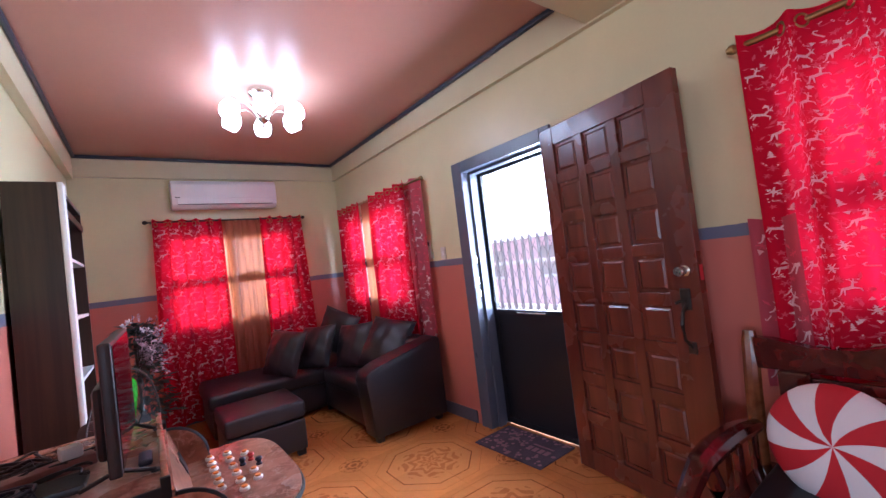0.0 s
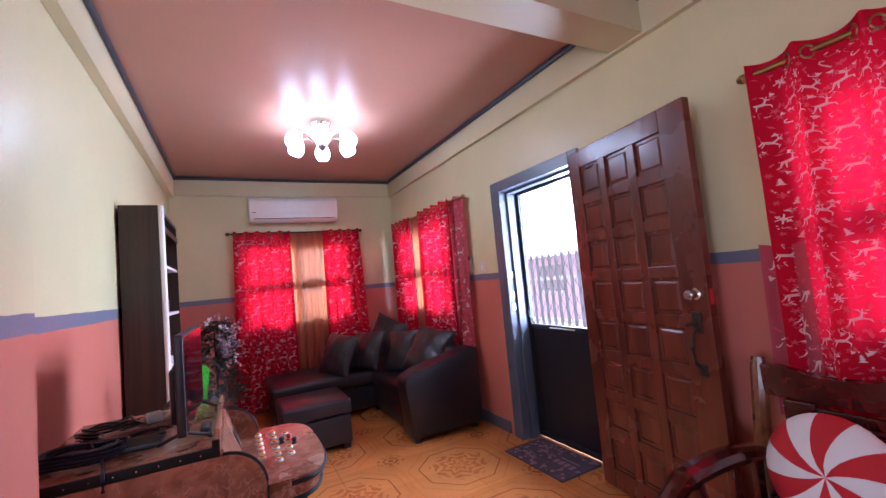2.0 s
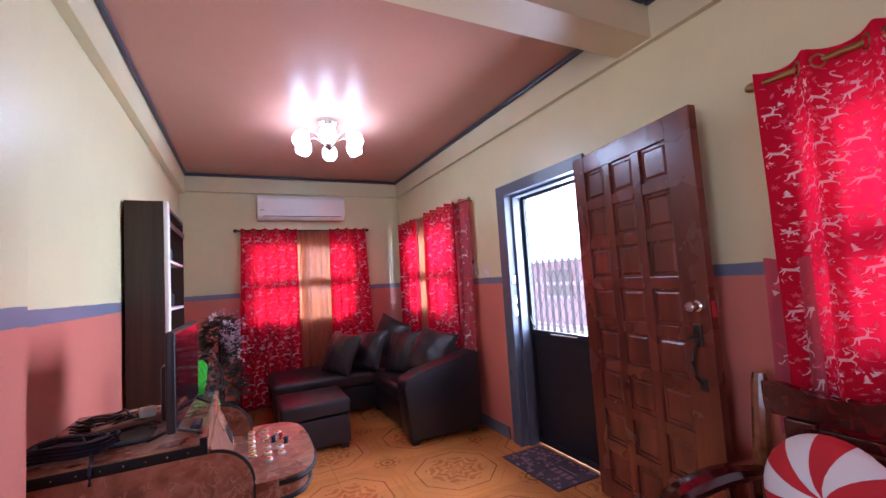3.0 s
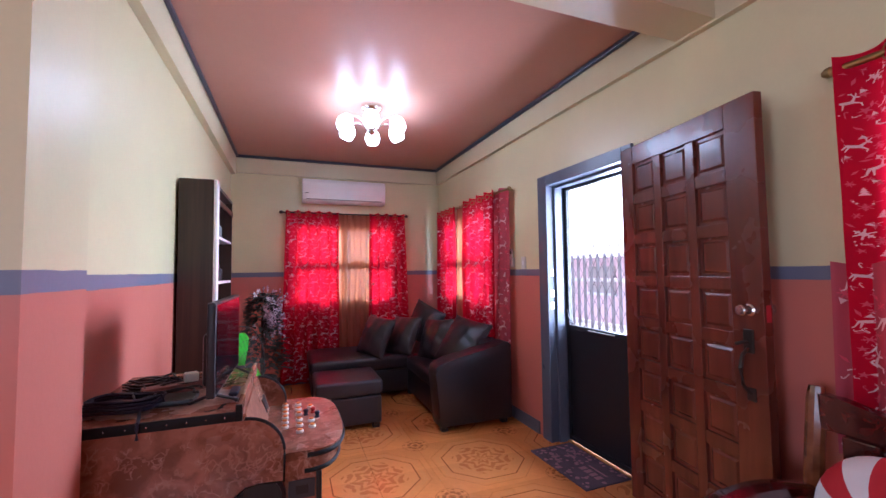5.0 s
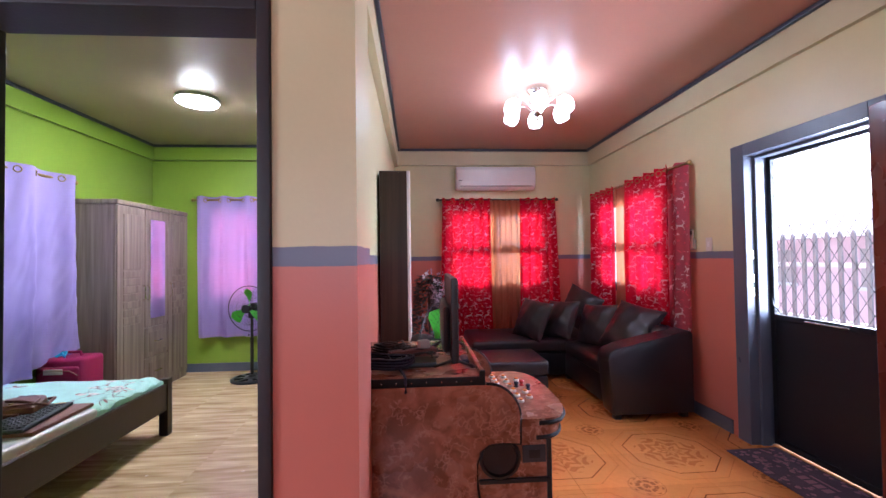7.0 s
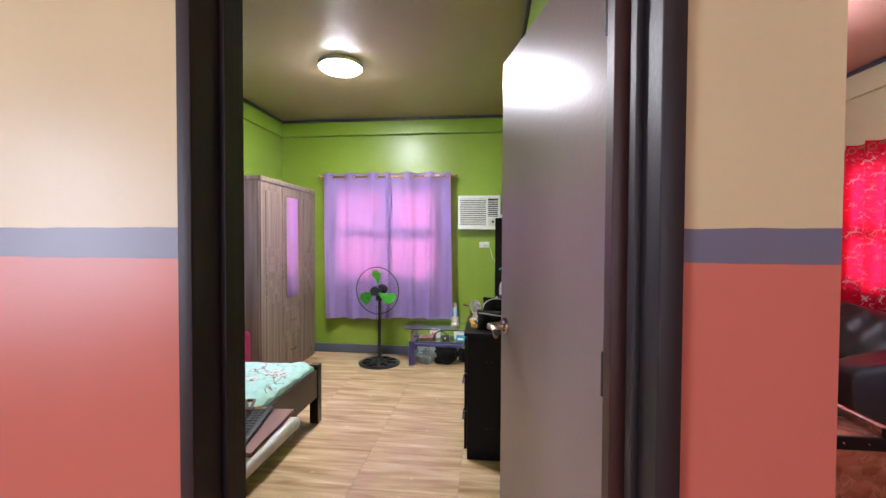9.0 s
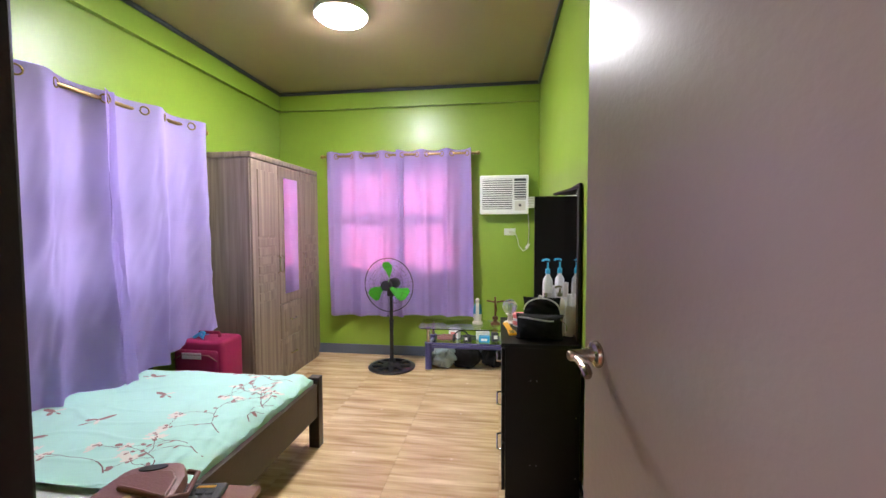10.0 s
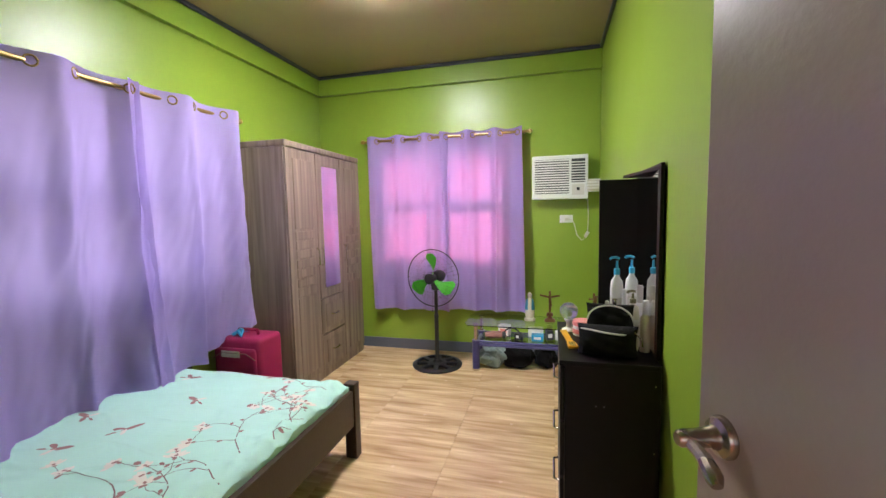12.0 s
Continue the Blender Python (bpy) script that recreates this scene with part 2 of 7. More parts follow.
MAT["redcurtain"] = cloth("red_printed_curtain_cloth", (0.50, 0.006, 0.030), (0.86, 0.009, 0.045), 0.42)
MAT["fadedprint"] = cloth("faded_pink_curtain_print", (0.66, 0.13, 0.19), (0.95, 0.10, 0.15), 0.38)
MAT["redprint"] = cloth("white_curtain_print", (0.90, 0.78, 0.78), (1.0, 0.62, 0.60), 0.40)
MAT["sheer"] = cloth("dusty_rose_sheer_cloth", (0.30, 0.10, 0.075), (0.78, 0.27, 0.11), 0.40)


def see_through(m, share):
    """Lets part of the view pass straight through the open weave."""
    n, link, _ = tools(m)
    out = n["Material Output"].inputs[0]
    before = out.links[0].from_socket
    clear = n.new("ShaderNodeBsdfTransparent")
    mix = n.new("ShaderNodeMixShader")
    mix.inputs[0].default_value = share
    link.new(before, mix.inputs[1])
    link.new(clear.outputs[0], mix.inputs[2])
    link.new(mix.outputs[0], out)


see_through(MAT["sheer"], 0.07)
MAT["rosecurtain"] = cloth("rose_red_lining_cloth", (0.46, 0.09, 0.12), (0.7, 0.12, 0.15), 0.35)
MAT["purple"] = cloth("lavender_curtain_cloth", (0.37, 0.285, 0.63), (0.72, 0.60, 1.0), 0.34, 350)
MAT["liner"] = cloth("thin_pink_lining_cloth", (0.60, 0.16, 0.24), (1.0, 0.44, 0.50), 0.7)


def glow_material(name, colour, strength):
    m = bpy.data.materials.new(name)
    m.use_nodes = True
    b = m.node_tree.nodes["Principled BSDF"]
    b.inputs["Base Color"].default_value = (0.8, 0.8, 0.8, 1)
    b.inputs["Emission Color"].default_value = (*colour, 1)
    b.inputs["Emission Strength"].default_value = strength
    return m


MAT["bulb"] = glow_material("lit_frosted_glass", (0.86, 0.93, 1.0), 19)
MAT["disc"] = glow_material("lit_lamp_diffuser", (1.0, 0.95, 0.89), 205)


def glass(name, tint=(1, 1, 1), rough=0.02):
    m = bpy.data.materials.new(name)
    m.use_nodes = True
    b = m.node_tree.nodes["Principled BSDF"]
    b.inputs["Base Color"].default_value = (*tint, 1)
    b.inputs["Roughness"].default_value = rough
    b.inputs["Transmission Weight"].default_value = 1.0
    b.inputs["IOR"].default_value = 1.45
    return m


MAT["glass"] = glass("clear_glass", (0.9, 0.96, 0.95))
MAT["mirror"] = bpy.data.materials.new("mirror_silver")
MAT["mirror"].use_nodes = True
_b = MAT["mirror"].node_tree.nodes["Principled BSDF"]
_b.inputs["Base Color"].default_value, _b.inputs["Metallic"].default_value, _b.inputs["Roughness"].default_value = (0.85, 0.85, 0.86, 1), 1.0, 0.02


def living_tile():
    """Orange glazed tile with printed octagons, rosettes and small medallions."""
    m = material("orange_patterned_floor_tile", (0.62, 0.225, 0.055), 0.12, var=0.20, scale=9, bump=0.02, bump_scale=30, coat=0.35)
    n, link, b = tools(m)
    g = n.new("ShaderNodeNewGeometry")
    sep = n.new("ShaderNodeSeparateXYZ")
    link.new(g.outputs["Position"], sep.inputs[0])
    P = 0.80

    def cell(off_x, off_y):
        x = maths(m, "SUBTRACT", sep.outputs[0], off_x)
        y = maths(m, "SUBTRACT", sep.outputs[1], off_y)
        x = maths(m, "SUBTRACT", x, maths(m, "MULTIPLY", maths(m, "ROUND", maths(m, "DIVIDE", x, P)), P))
        y = maths(m, "SUBTRACT", y, maths(m, "MULTIPLY", maths(m, "ROUND", maths(m, "DIVIDE", y, P)), P))
        return x, y

    def line(d, at, width):
        return maths(m, "LESS_THAN", maths(m, "ABSOLUTE", maths(m, "SUBTRACT", d, at)), width)

    ns = n.new("ShaderNodeTexNoise")
    ns.inputs["Scale"].default_value, ns.inputs["Detail"].default_value = 26, 5
    link.new(g.outputs["Position"], ns.inputs["Vector"])
    # octagon
    x, y = cell(1.88, 2.545)
    ax, ay = maths(m, "ABSOLUTE", x), maths(m, "ABSOLUTE", y)
    octo = maths(m, "MAXIMUM", maths(m, "MAXIMUM", ax, ay), maths(m, "MULTIPLY", maths(m, "ADD", ax, ay), 0.7071))
    r = maths(m, "SQRT", maths(m, "MULTIPLY_ADD", x, x, maths(m, "MULTIPLY", y, y)))
    ang = maths(m, "ARCTAN2", y, x)
    # rosette: a ring of leaves, an outer ring of scrolls and a small core
    wave = maths(m, "SINE", maths(m, "MULTIPLY", ang, 8))
    fold = maths(m, "ABSOLUTE", maths(m, "SINE", maths(m, "MULTIPLY", ang, 4)))
    curl = maths(m, "SINE", maths(m, "MULTIPLY_ADD", r, 95, maths(m, "MULTIPLY", fold, 4.2)))
    inside = maths(m, "LESS_THAN", r, maths(m, "MULTIPLY_ADD", fold, 0.055, 0.175))
    leafy = maths(m, "GREATER_THAN", maths(m, "MULTIPLY_ADD", ns.outputs[0], 1.5, maths(m, "MULTIPLY_ADD", curl, 0.5, maths(m, "MULTIPLY", wave, 0.28))), 0.72)
    rosette = maths(m, "MULTIPLY", inside, leafy)
    # medallion between the octagons
    mx, my = cell(1.48, 2.945)
    mr = maths(m, "SQRT", maths(m, "MULTIPLY_ADD", mx, mx, maths(m, "MULTIPLY", my, my)))
    ma = maths(m, "ARCTAN2", my, mx)
    mp = maths(m, "ABSOLUTE", maths(m, "SINE", maths(m, "MULTIPLY", ma, 4)))
    lobes = maths(m, "LESS_THAN", mr, maths(m, "MULTIPLY_ADD", mp, 0.05, 0.045))
    gaps = maths(m, "GREATER_THAN", maths(m, "ABSOLUTE", maths(m, "SINE", maths(m, "MULTIPLY", ma, 2))), 0.20)
    veins = maths(m, "GREATER_THAN", maths(m, "MULTIPLY_ADD", ns.outputs[0], 0.8, maths(m, "MULTIPLY", maths(m, "SINE", maths(m, "MULTIPLY", mr, 150)), 0.3)), 0.32)
    med = maths(m, "MULTIPLY", maths(m, "MULTIPLY", lobes, gaps), veins)
    band = maths(m, "MULTIPLY", maths(m, "GREATER_THAN", octo, 0.30), maths(m, "LESS_THAN", octo, 0.335))
    mix_tone = n.new("ShaderNodeMapRange")
    link.new(ns.outputs[0], mix_tone.inputs[0])
    mix_tone.inputs[3].default_value, mix_tone.inputs[4].default_value = 0.4, 0.9

    def lay(fac, share, colour):
        overlay(m, maths(m, "MULTIPLY", fac, share), colour)

    lay(maths(m, "LESS_THAN", octo, 0.275), 0.30, (0.66, 0.27, 0.085))
    lay(band, 0.25, (0.60, 0.26, 0.08))
    lay(rosette, maths(m, "MULTIPLY", mix_tone.outputs[0], 0.85), (0.33, 0.085, 0.018))
    lay(line(octo, 0.283, 0.0035), 0.85, (0.12, 0.035, 0.012))
    lay(line(octo, 0.355, 0.002), 0.45, (0.2, 0.06, 0.02))
    lay(med, mix_tone.outputs[0], (0.20, 0.06, 0.016))
    lay(line(mr, 0.102, 0.0022), 0.6, (0.2, 0.06, 0.02))
    return m


MAT["tile"] = living_tile()
MAT["grout"] = material("brown_tile_grout", (0.36, 0.15, 0.05), 0.8)
MAT["grout_b"] = material("pale_tile_grout", (0.42, 0.29, 0.15), 0.8)


def plank_tile():
    m = wood("pale_oak_look_floor_tile", (0.47, 0.31, 0.155), (0.78, 0.59, 0.35), (2.2, 22, 10), 0.24, 0.15, 0.02)
    n, link, b = tools(m)
    g = n.new("ShaderNodeNewGeometry")
    sep = n.new("ShaderNodeSeparateXYZ")
    link.new(g.outputs["Position"], sep.inputs[0])
    ns = n.new("ShaderNodeTexNoise")
    ns.inputs["Scale"].default_value = 1.0
    vec = n.new("ShaderNodeCombineXYZ")
    link.new(maths(m, "MULTIPLY", sep.outputs[0], 1.3), vec.inputs[0])
    link.new(maths(m, "MULTIPLY", maths(m, "FLOOR", maths(m, "DIVIDE", sep.outputs[1], 0.05)), 7.3), vec.inputs[1])
    link.new(vec.outputs[0], ns.inputs["Vector"])
    mix = n.new("ShaderNodeMix")
    mix.data_type = "RGBA"
    mix.blend_type = "MULTIPLY"
    mix.inputs[0].default_value = 0.55
    ramp = n.new("ShaderNodeValToRGB")
    ramp.color_ramp.elements[0].position, ramp.color_ramp.elements[1].position = 0.35, 0.65
    ramp.color_ramp.elements[0].color, ramp.color_ramp.elements[1].color = (0.62, 0.52, 0.42, 1), (1, 1, 1, 1)
    link.new(ns.outputs[0], ramp.inputs[0])
    link.new(base_source(m), mix.inputs[6])
    link.new(ramp.outputs[0], mix.inputs[7])
    link.new(mix.outputs[2], b.inputs["Base Color"])
    return m


MAT["plank"] = plank_tile()


# ---- building blocks ----
def box(bm, x0, x1, y0, y1, z0, z1, bevel=0.0, seg=2, m=None):
    """A block added to bm, with rounded edges if bevel is given."""
    made = bmesh.ops.create_cube(bm, size=1.0)["verts"]
    mat = Matrix.Translation(((x0 + x1) / 2, (y0 + y1) / 2, (z0 + z1) / 2)) @ Matrix.Diagonal((abs(x1 - x0), abs(y1 - y0), abs(z1 - z0), 1))
    bmesh.ops.transform(bm, matrix=mat, verts=made)
    if bevel:
        edges = list({e for v in made for e in v.link_edges})
        res = bmesh.ops.bevel(bm, geom=edges, offset=bevel, segments=seg, profile=0.5, affect="EDGES")
        made = list({v for f in res["faces"] for v in f.verts} | {v for v in made if v.is_valid})
    if m is not None:
        bmesh.ops.transform(bm, matrix=m, verts=made)
    return made


def blk(*dims, bevel=0.0, seg=2, m=None):
    bm = bmesh.new()
    box(bm, *dims, bevel=bevel, seg=seg, m=m)
    return bm


def lathe(profile, steps=24, m=None, bm=None):
    """A turned shape: profile is (radius, height) from bottom to top."""
    bm = bm or bmesh.new()
    rings = []
    for r, z in profile:
        if r < 1e-5:
            rings.append([bm.verts.new((0, 0, z))])
        else:
            rings.append([bm.verts.new((r * math.cos(2 * math.pi * i / steps), r * math.sin(2 * math.pi * i / steps), z)) for i in range(steps)])
    for a, b in zip(rings, rings[1:]):
        for i in range(steps):
            j = (i + 1) % steps
            if len(a) == 1 and len(b) == 1:
                continue
            if len(a) == 1:
                bm.faces.new((a[0], b[j], b[i]))
            elif len(b) == 1:
                bm.faces.new((a[i], a[j], b[0]))
            else:
                bm.faces.new((a[i], a[j], b[j], b[i]))
    if len(rings[0]) > 1:
        bm.faces.new(rings[0][::-1])
    if len(rings[-1]) > 1:
        bm.faces.new(rings[-1])
    if m is not None:
        bmesh.ops.transform(bm, matrix=m, verts=[v for r in rings for v in r])
    return bm


def tube(points, radius, steps=8, bm=None, closed=False, taper=None):
    """A round bar along points."""
    bm = bm or bmesh.new()
    pts = [Vector(p) for p in points]
    rings = []
    count = len(pts)
    up = Vector((0, 0, 1))
    for i, p in enumerate(pts):
        a = pts[(i - 1) % count] if (closed or i) else p
        b = pts[(i + 1) % count] if (closed or i < count - 1) else p
        d = (b - a).normalized()
        side = d.cross(up)
        if side.length < 1e-3:
            side = d.cross(Vector((0, 1, 0)))
        side.normalize()
        other = side.cross(d).normalized()
        r = radius if taper is None else radius * taper[i]
        rings.append([bm.verts.new(p + r * (math.cos(2 * math.pi * k / steps) * side + math.sin(2 * math.pi * k / steps) * other)) for k in range(steps)])
    pairs = list(zip(rings, rings[1:])) + ([(rings[-1], rings[0])] if closed else [])
    for a, b in pairs:
        for k in range(steps):
            j = (k + 1) % steps
            bm.faces.new((a[k], a[j], b[j], b[k]))
    if not closed:
        bm.faces.new(rings[0][::-1])
        bm.faces.new(rings[-1])
    return bm


def slab(outline, z0, z1, m=None, bevel=0.0):
    """A plate with the given plan outline between two heights."""
    bm = bmesh.new()
    low = [bm.verts.new((x, y, z0)) for x, y in outline]
    top = [bm.verts.new((x, y, z1)) for x, y in outline]
    bm.faces.new(low[::-1])
    bm.faces.new(top)
    for i in range(len(low)):
        j = (i + 1) % len(low)
        bm.faces.new((low[i], low[j], top[j], top[i]))
    if bevel:
        bmesh.ops.bevel(bm, geom=list(bm.edges), offset=bevel, segments=2, profile=0.5, affect="EDGES")
    if m is not None:
        bmesh.ops.transform(bm, matrix=m, verts=list(bm.verts))
    return bm


def mesh_from(bm, name, mat, smooth=True):
    bmesh.ops.recalc_face_normals(bm, faces=list(bm.faces))
    if smooth:
        for f in bm.faces:
            f.smooth = True
        for e in bm.edges:
            if len(e.link_faces) == 2:
                a, b = (f.calc_area() for f in e.link_faces)
                ang = e.calc_face_angle(0.0)
                narrow = min(a, b) / max(e.calc_length(), 1e-6) < 0.008 and max(a, b) > 12 * min(a, b)
                e.smooth = ang < radians(35) and not (narrow and ang > radians(8))
    me = bpy.data.meshes.new(name)
    bm.to_mesh(me)
    bm.free()
    me.materials.append(mat)
    return me


def solid(name, bm, mat, label="", category="", group="", kind=""):
    """A top-level thing of one mesh."""
    return tagged(new(name, mesh_from(bm, name, MAT[mat])), label, category, group, kind)


def thing(name, label, category, m=None, group=""):
    """A top-level thing made of parts: an empty at its base."""
    ob = tagged(new(name), label, category, group)
    ob.empty_display_size = 0.1
    if m is not None:
        ob.matrix_world = m
    return ob


def part(name, bm, mat, parent, label=""):
    """One mesh under a thing or a part, in the parent's own coordinates."""
    ob = new(name, mesh_from(bm, name, MAT[mat]))
    ob.parent = parent
    return tagged(ob, label)


def structure(name, bm, mat, label=""):
    return tagged(new(name, mesh_from(bm, name, MAT[mat], smooth=False)), label, kind="structure")


def wall_run(axis, at0, at1, s0, s1, z0, z1, holes=()):
    """A wall along y (axis 'x' fixed) or along x (axis 'y' fixed), with rectangular openings (s0, s1, z0, z1)."""
    bm = bmesh.new()
    cuts = sorted({s0, s1, *[h[0] for h in holes], *[h[1] for h in holes]})
    for a, b in zip(cuts, cuts[1:]):
        spans = [(z0, z1)]
        for h0, h1, hz0, hz1 in holes:
            if h0 <= a + 1e-6 and b <= h1 + 1e-6:
                spans = [s for lo, hi in spans for s in ((lo, min(hi, hz0)), (max(lo, hz1), hi)) if s[1] - s[0] > 1e-4]
        for lo, hi in spans:
            if axis == "x":
                box(bm, at0, at1, a, b, lo, hi)
            else:
                box(bm, a, b, at0, at1, lo, hi)
    return bm


# ---- large structure ----
CEIL = 2.82
XD, XL = 2.53, -0.14          # living room: door wall, wall shared with the bedroom
YA = 5.22                     # living room: far wall
BX0, BX1, BY0, BY1 = -3.12, -0.33, 1.07, 5.08   # bedroom
SX, SY = -3.3, -2.7           # unseen back of the hall
YS = 0.935                    # wall with the bedroom door

WIN_A = (0.56, 1.86, 0.9, 1.99)
WIN_B = (3.45, 4.80, 0.95, 2.02)
WIN_C = (-1.05, 0.50, 0.95, 2.0)
WIN_D = (-2.42, -1.16, 0.84, 1.98)
WIN_E = (2.20, 3.50, 0.90, 1.98)
DOOR = (1.70, 2.66, 0.0, 2.13)
BDOOR = (-1.12, -0.275, 0.0, 2.10)

structure("wall_east", wall_run("x", XD, XD + 0.2, SY, YA + 0.2, 0, CEIL, [WIN_B, WIN_C, DOOR]), "wall", "cream wall with slate band above terracotta dado")
structure("wall_north", wall_run("y", YA, YA + 0.2, XL, XD, 0, CEIL, [WIN_A]), "wall", "cream wall with slate band above terracotta dado")
structure("wall_west", blk(-0.235, XL, 1.255, YA + 0.2, 0, CEIL), "wall", "cream wall with slate band above terracotta dado")
structure("pillar", blk(-0.272, -0.035, YS, 1.255, 0, CEIL), "wall_s", "cream and terracotta painted corner pillar")
structure("wall_entry", wall_run("y", YS, 1.005, SX, -0.272, 0, CEIL, [BDOOR]), "wall_s", "cream and terracotta wall round the bedroom doorway")
# unseen walls; their openings are added to let the fill lamps in
structure("wall_south", wall_run("y", SY - 0.2, SY, SX, XD + 0.2, 0, CEIL, [(-1.5, 0.3, 0.9, 2.1)]), "wall", "cream and terracotta rear wall")
structure("wall_hall", wall_run("x", SX - 0.2, SX, SY - 0.2, 1.005, 0, CEIL, [(-2.0, -0.4, 0.9, 2.1)]), "wall", "cream and terracotta hall wall")
structure("bedroom_wall_south", wall_run("y", 1.005, BY0, BX0 - 0.2, -0.272, 0, CEIL, [BDOOR]), "green", "lime green painted wall")
structure("bedroom_wall_east", blk(BX1, -0.236, 1.256, BY1, 0, CEIL), "green", "lime green painted wall")
structure("bedroom_wall_north", wall_run("y", BY1, BY1 + 0.2, BX0 - 0.2, -0.236, 0, CEIL, [WIN_D]), "green", "lime green painted wall with a window")
structure("bedroom_wall_west", wall_run("x", BX0 - 0.2, BX0, BY0, BY1, 0, CEIL, [WIN_E]), "green", "lime green painted wall with a window")
structure("ceiling", blk(XL, XD, SY, YA, CEIL, CEIL + 0.1), "ceil", "glossy rose brown painted ceiling")
structure("ceiling_hall", blk(SX, XL, SY, YS, CEIL, CEIL + 0.1), "ceil", "glossy rose brown painted ceiling")
structure("bedroom_ceiling", blk(BX0, BX1, BY0, BY1, CEIL, CEIL + 0.1), "bceil", "tan painted ceiling")
structure("roof", blk(SX - 1.1, XD + 0.3, SY - 0.3, YA + 0.3, CEIL + 0.104, CEIL + 0.25), "concrete", "concrete roof slab")

# beams under the ceiling, with dark mouldings along them
BZ = 2.605
structure("beam_east", blk(2.49, XD - 0.002, SY, YA, BZ, CEIL), "cream", "cream ceiling beam")
structure("beam_north", blk(XL, 2.49, 5.185, YA - 0.002, BZ, CEIL), "cream", "cream ceiling beam")
structure("beam_west", blk(XL + 0.002, -0.085, 1.31, 5.185, BZ - 0.025, CEIL), "cream", "cream ceiling beam")
structure("beam_cross", blk(-0.034, 2.49, 1.09, 1.31, BZ + 0.010, CEIL), "cream", "cream cross beam")


def mould(name, x0, x1, y0, y1, mat="trim"):
    structure(name, blk(x0, x1, y0, y1, CEIL - 0.035, CEIL - 0.002, bevel=0.008), mat, "dark slate ceiling moulding")


mould("trim_north", -0.085, 2.49, 5.155, 5.182)
mould("trim_east", 2.455, 2.487, 1.312, 5.155)
mould("trim_west", -0.082, -0.055, 1.312, 5.145)
mould("trim_cross", -0.05, 2.44, 1.312, 1.34)
mould("trim_hall_east", 2.455, 2.487, SY, 1.088)
mould("trim_hall_cross", -0.03, 2.44, 1.06, 1.088)
structure("bedroom_beam_north", blk(BX0 + 0.04, BX1, 5.035, BY1 - 0.002, 2.63, CEIL), "green", "lime green ceiling beam")
structure("bedroom_beam_west", blk(BX0 + 0.002, BX0 + 0.04, BY0, BY1 - 0.002, 2.63, CEIL), "green", "lime green ceiling beam")
mould("bedroom_trim_north", BX0 + 0.04, BX1, 5.008, 5.033)
mould("bedroom_trim_west", BX0 + 0.042, BX0 + 0.066, BY0, 5.012)
mould("bedroom_trim_east", BX1 - 0.026, BX1 - 0.002, BY0, 5.012)
mould("bedroom_trim_south", BX0 + 0.058, BX1 - 0.026, BY0 + 0.002, BY0 + 0.026)


def skirting(name, x0, x1, y0, y1):
    structure(name, blk(x0, x1, y0, y1, 0.0, 0.105, bevel=0.004), "slate", "slate grey painted baseboard")


skirting("baseboard_east", XD - 0.014, XD - 0.001, 2.76, YA)
skirting("baseboard_east_hall", XD - 0.014, XD - 0.001, SY, 1.62)
skirting("baseboard_north", XL, XD - 0.014, YA - 0.014, YA - 0.001)
skirting("baseboard_west", XL + 0.001, XL + 0.014, 2.03, YA - 0.014)
skirting("baseboard_entry", SX, -1.16, YS - 0.014, YS - 0.001)
skirting("bedroom_baseboard_north", BX0, BX1, BY1 - 0.014, BY1 - 0.001)
skirting("bedroom_baseboard_west", BX0 + 0.001, BX0 + 0.014, BY0, BY1 - 0.014)
skirting("bedroom_baseboard_east", BX1 - 0.014, BX1 - 0.001, 1.32, BY1 - 0.014)

# ---- floors ----
structure("floor", blk(SX, XD + 0.2, SY, YA, -0.12, -0.012), "grout", "brown grout bed under the living room tiles")
structure("bedroom_floor", blk(BX0, BX1, BY0 - 0.07, BY1, -0.012, -0.006), "grout_b", "pale grout bed under the bedroom tiles")
structure("ground", blk(-60, 60, -60, 60, -0.45, -0.35), "concrete", "pale concrete ground outside")


def tile_field(parent, mat, x0, x1, y0, y1, ox, oy, size, gap, keep, name="tile"):
    """Square tiles on a grid; those for which keep(x, y) holds are parts, the rest one mesh."""
    plain = mesh_from(blk(-(size - gap) / 2, (size - gap) / 2, -(size - gap) / 2, (size - gap) / 2, -0.012, 0.0, bevel=0.0005, seg=1), name, MAT[mat], smooth=False)
    rest = bmesh.new()
    i0, i1 = math.floor((x0 - ox) / size), math.ceil((x1 - ox) / size)
    j0, j1 = math.floor((y0 - oy) / size), math.ceil((y1 - oy) / size)
    for i in range(i0, i1):
        for j in range(j0, j1):
            a, b = max(x0, ox + i * size + gap / 2), min(x1, ox + (i + 1) * size - gap / 2)
            c, d = max(y0, oy + j * size + gap / 2), min(y1, oy + (j + 1) * size - gap / 2)
            if b - a < 0.01 or d - c < 0.01:
                continue
            whole = b - a > size - gap - 1e-4 and d - c > size - gap - 1e-4
            if whole and keep((a + b) / 2, (c + d) / 2):
                ob = new(name, plain)
                ob.parent = parent
                ob.location = ((a + b) / 2, (c + d) / 2, 0.0)
            else:
                box(rest, a, b, c, d, -0.012, 0.0)
    ob = new("tile_field", mesh_from(rest, "tile_field", MAT[mat], smooth=False))
    ob.parent = parent
    tagged(ob, kind="stuff")


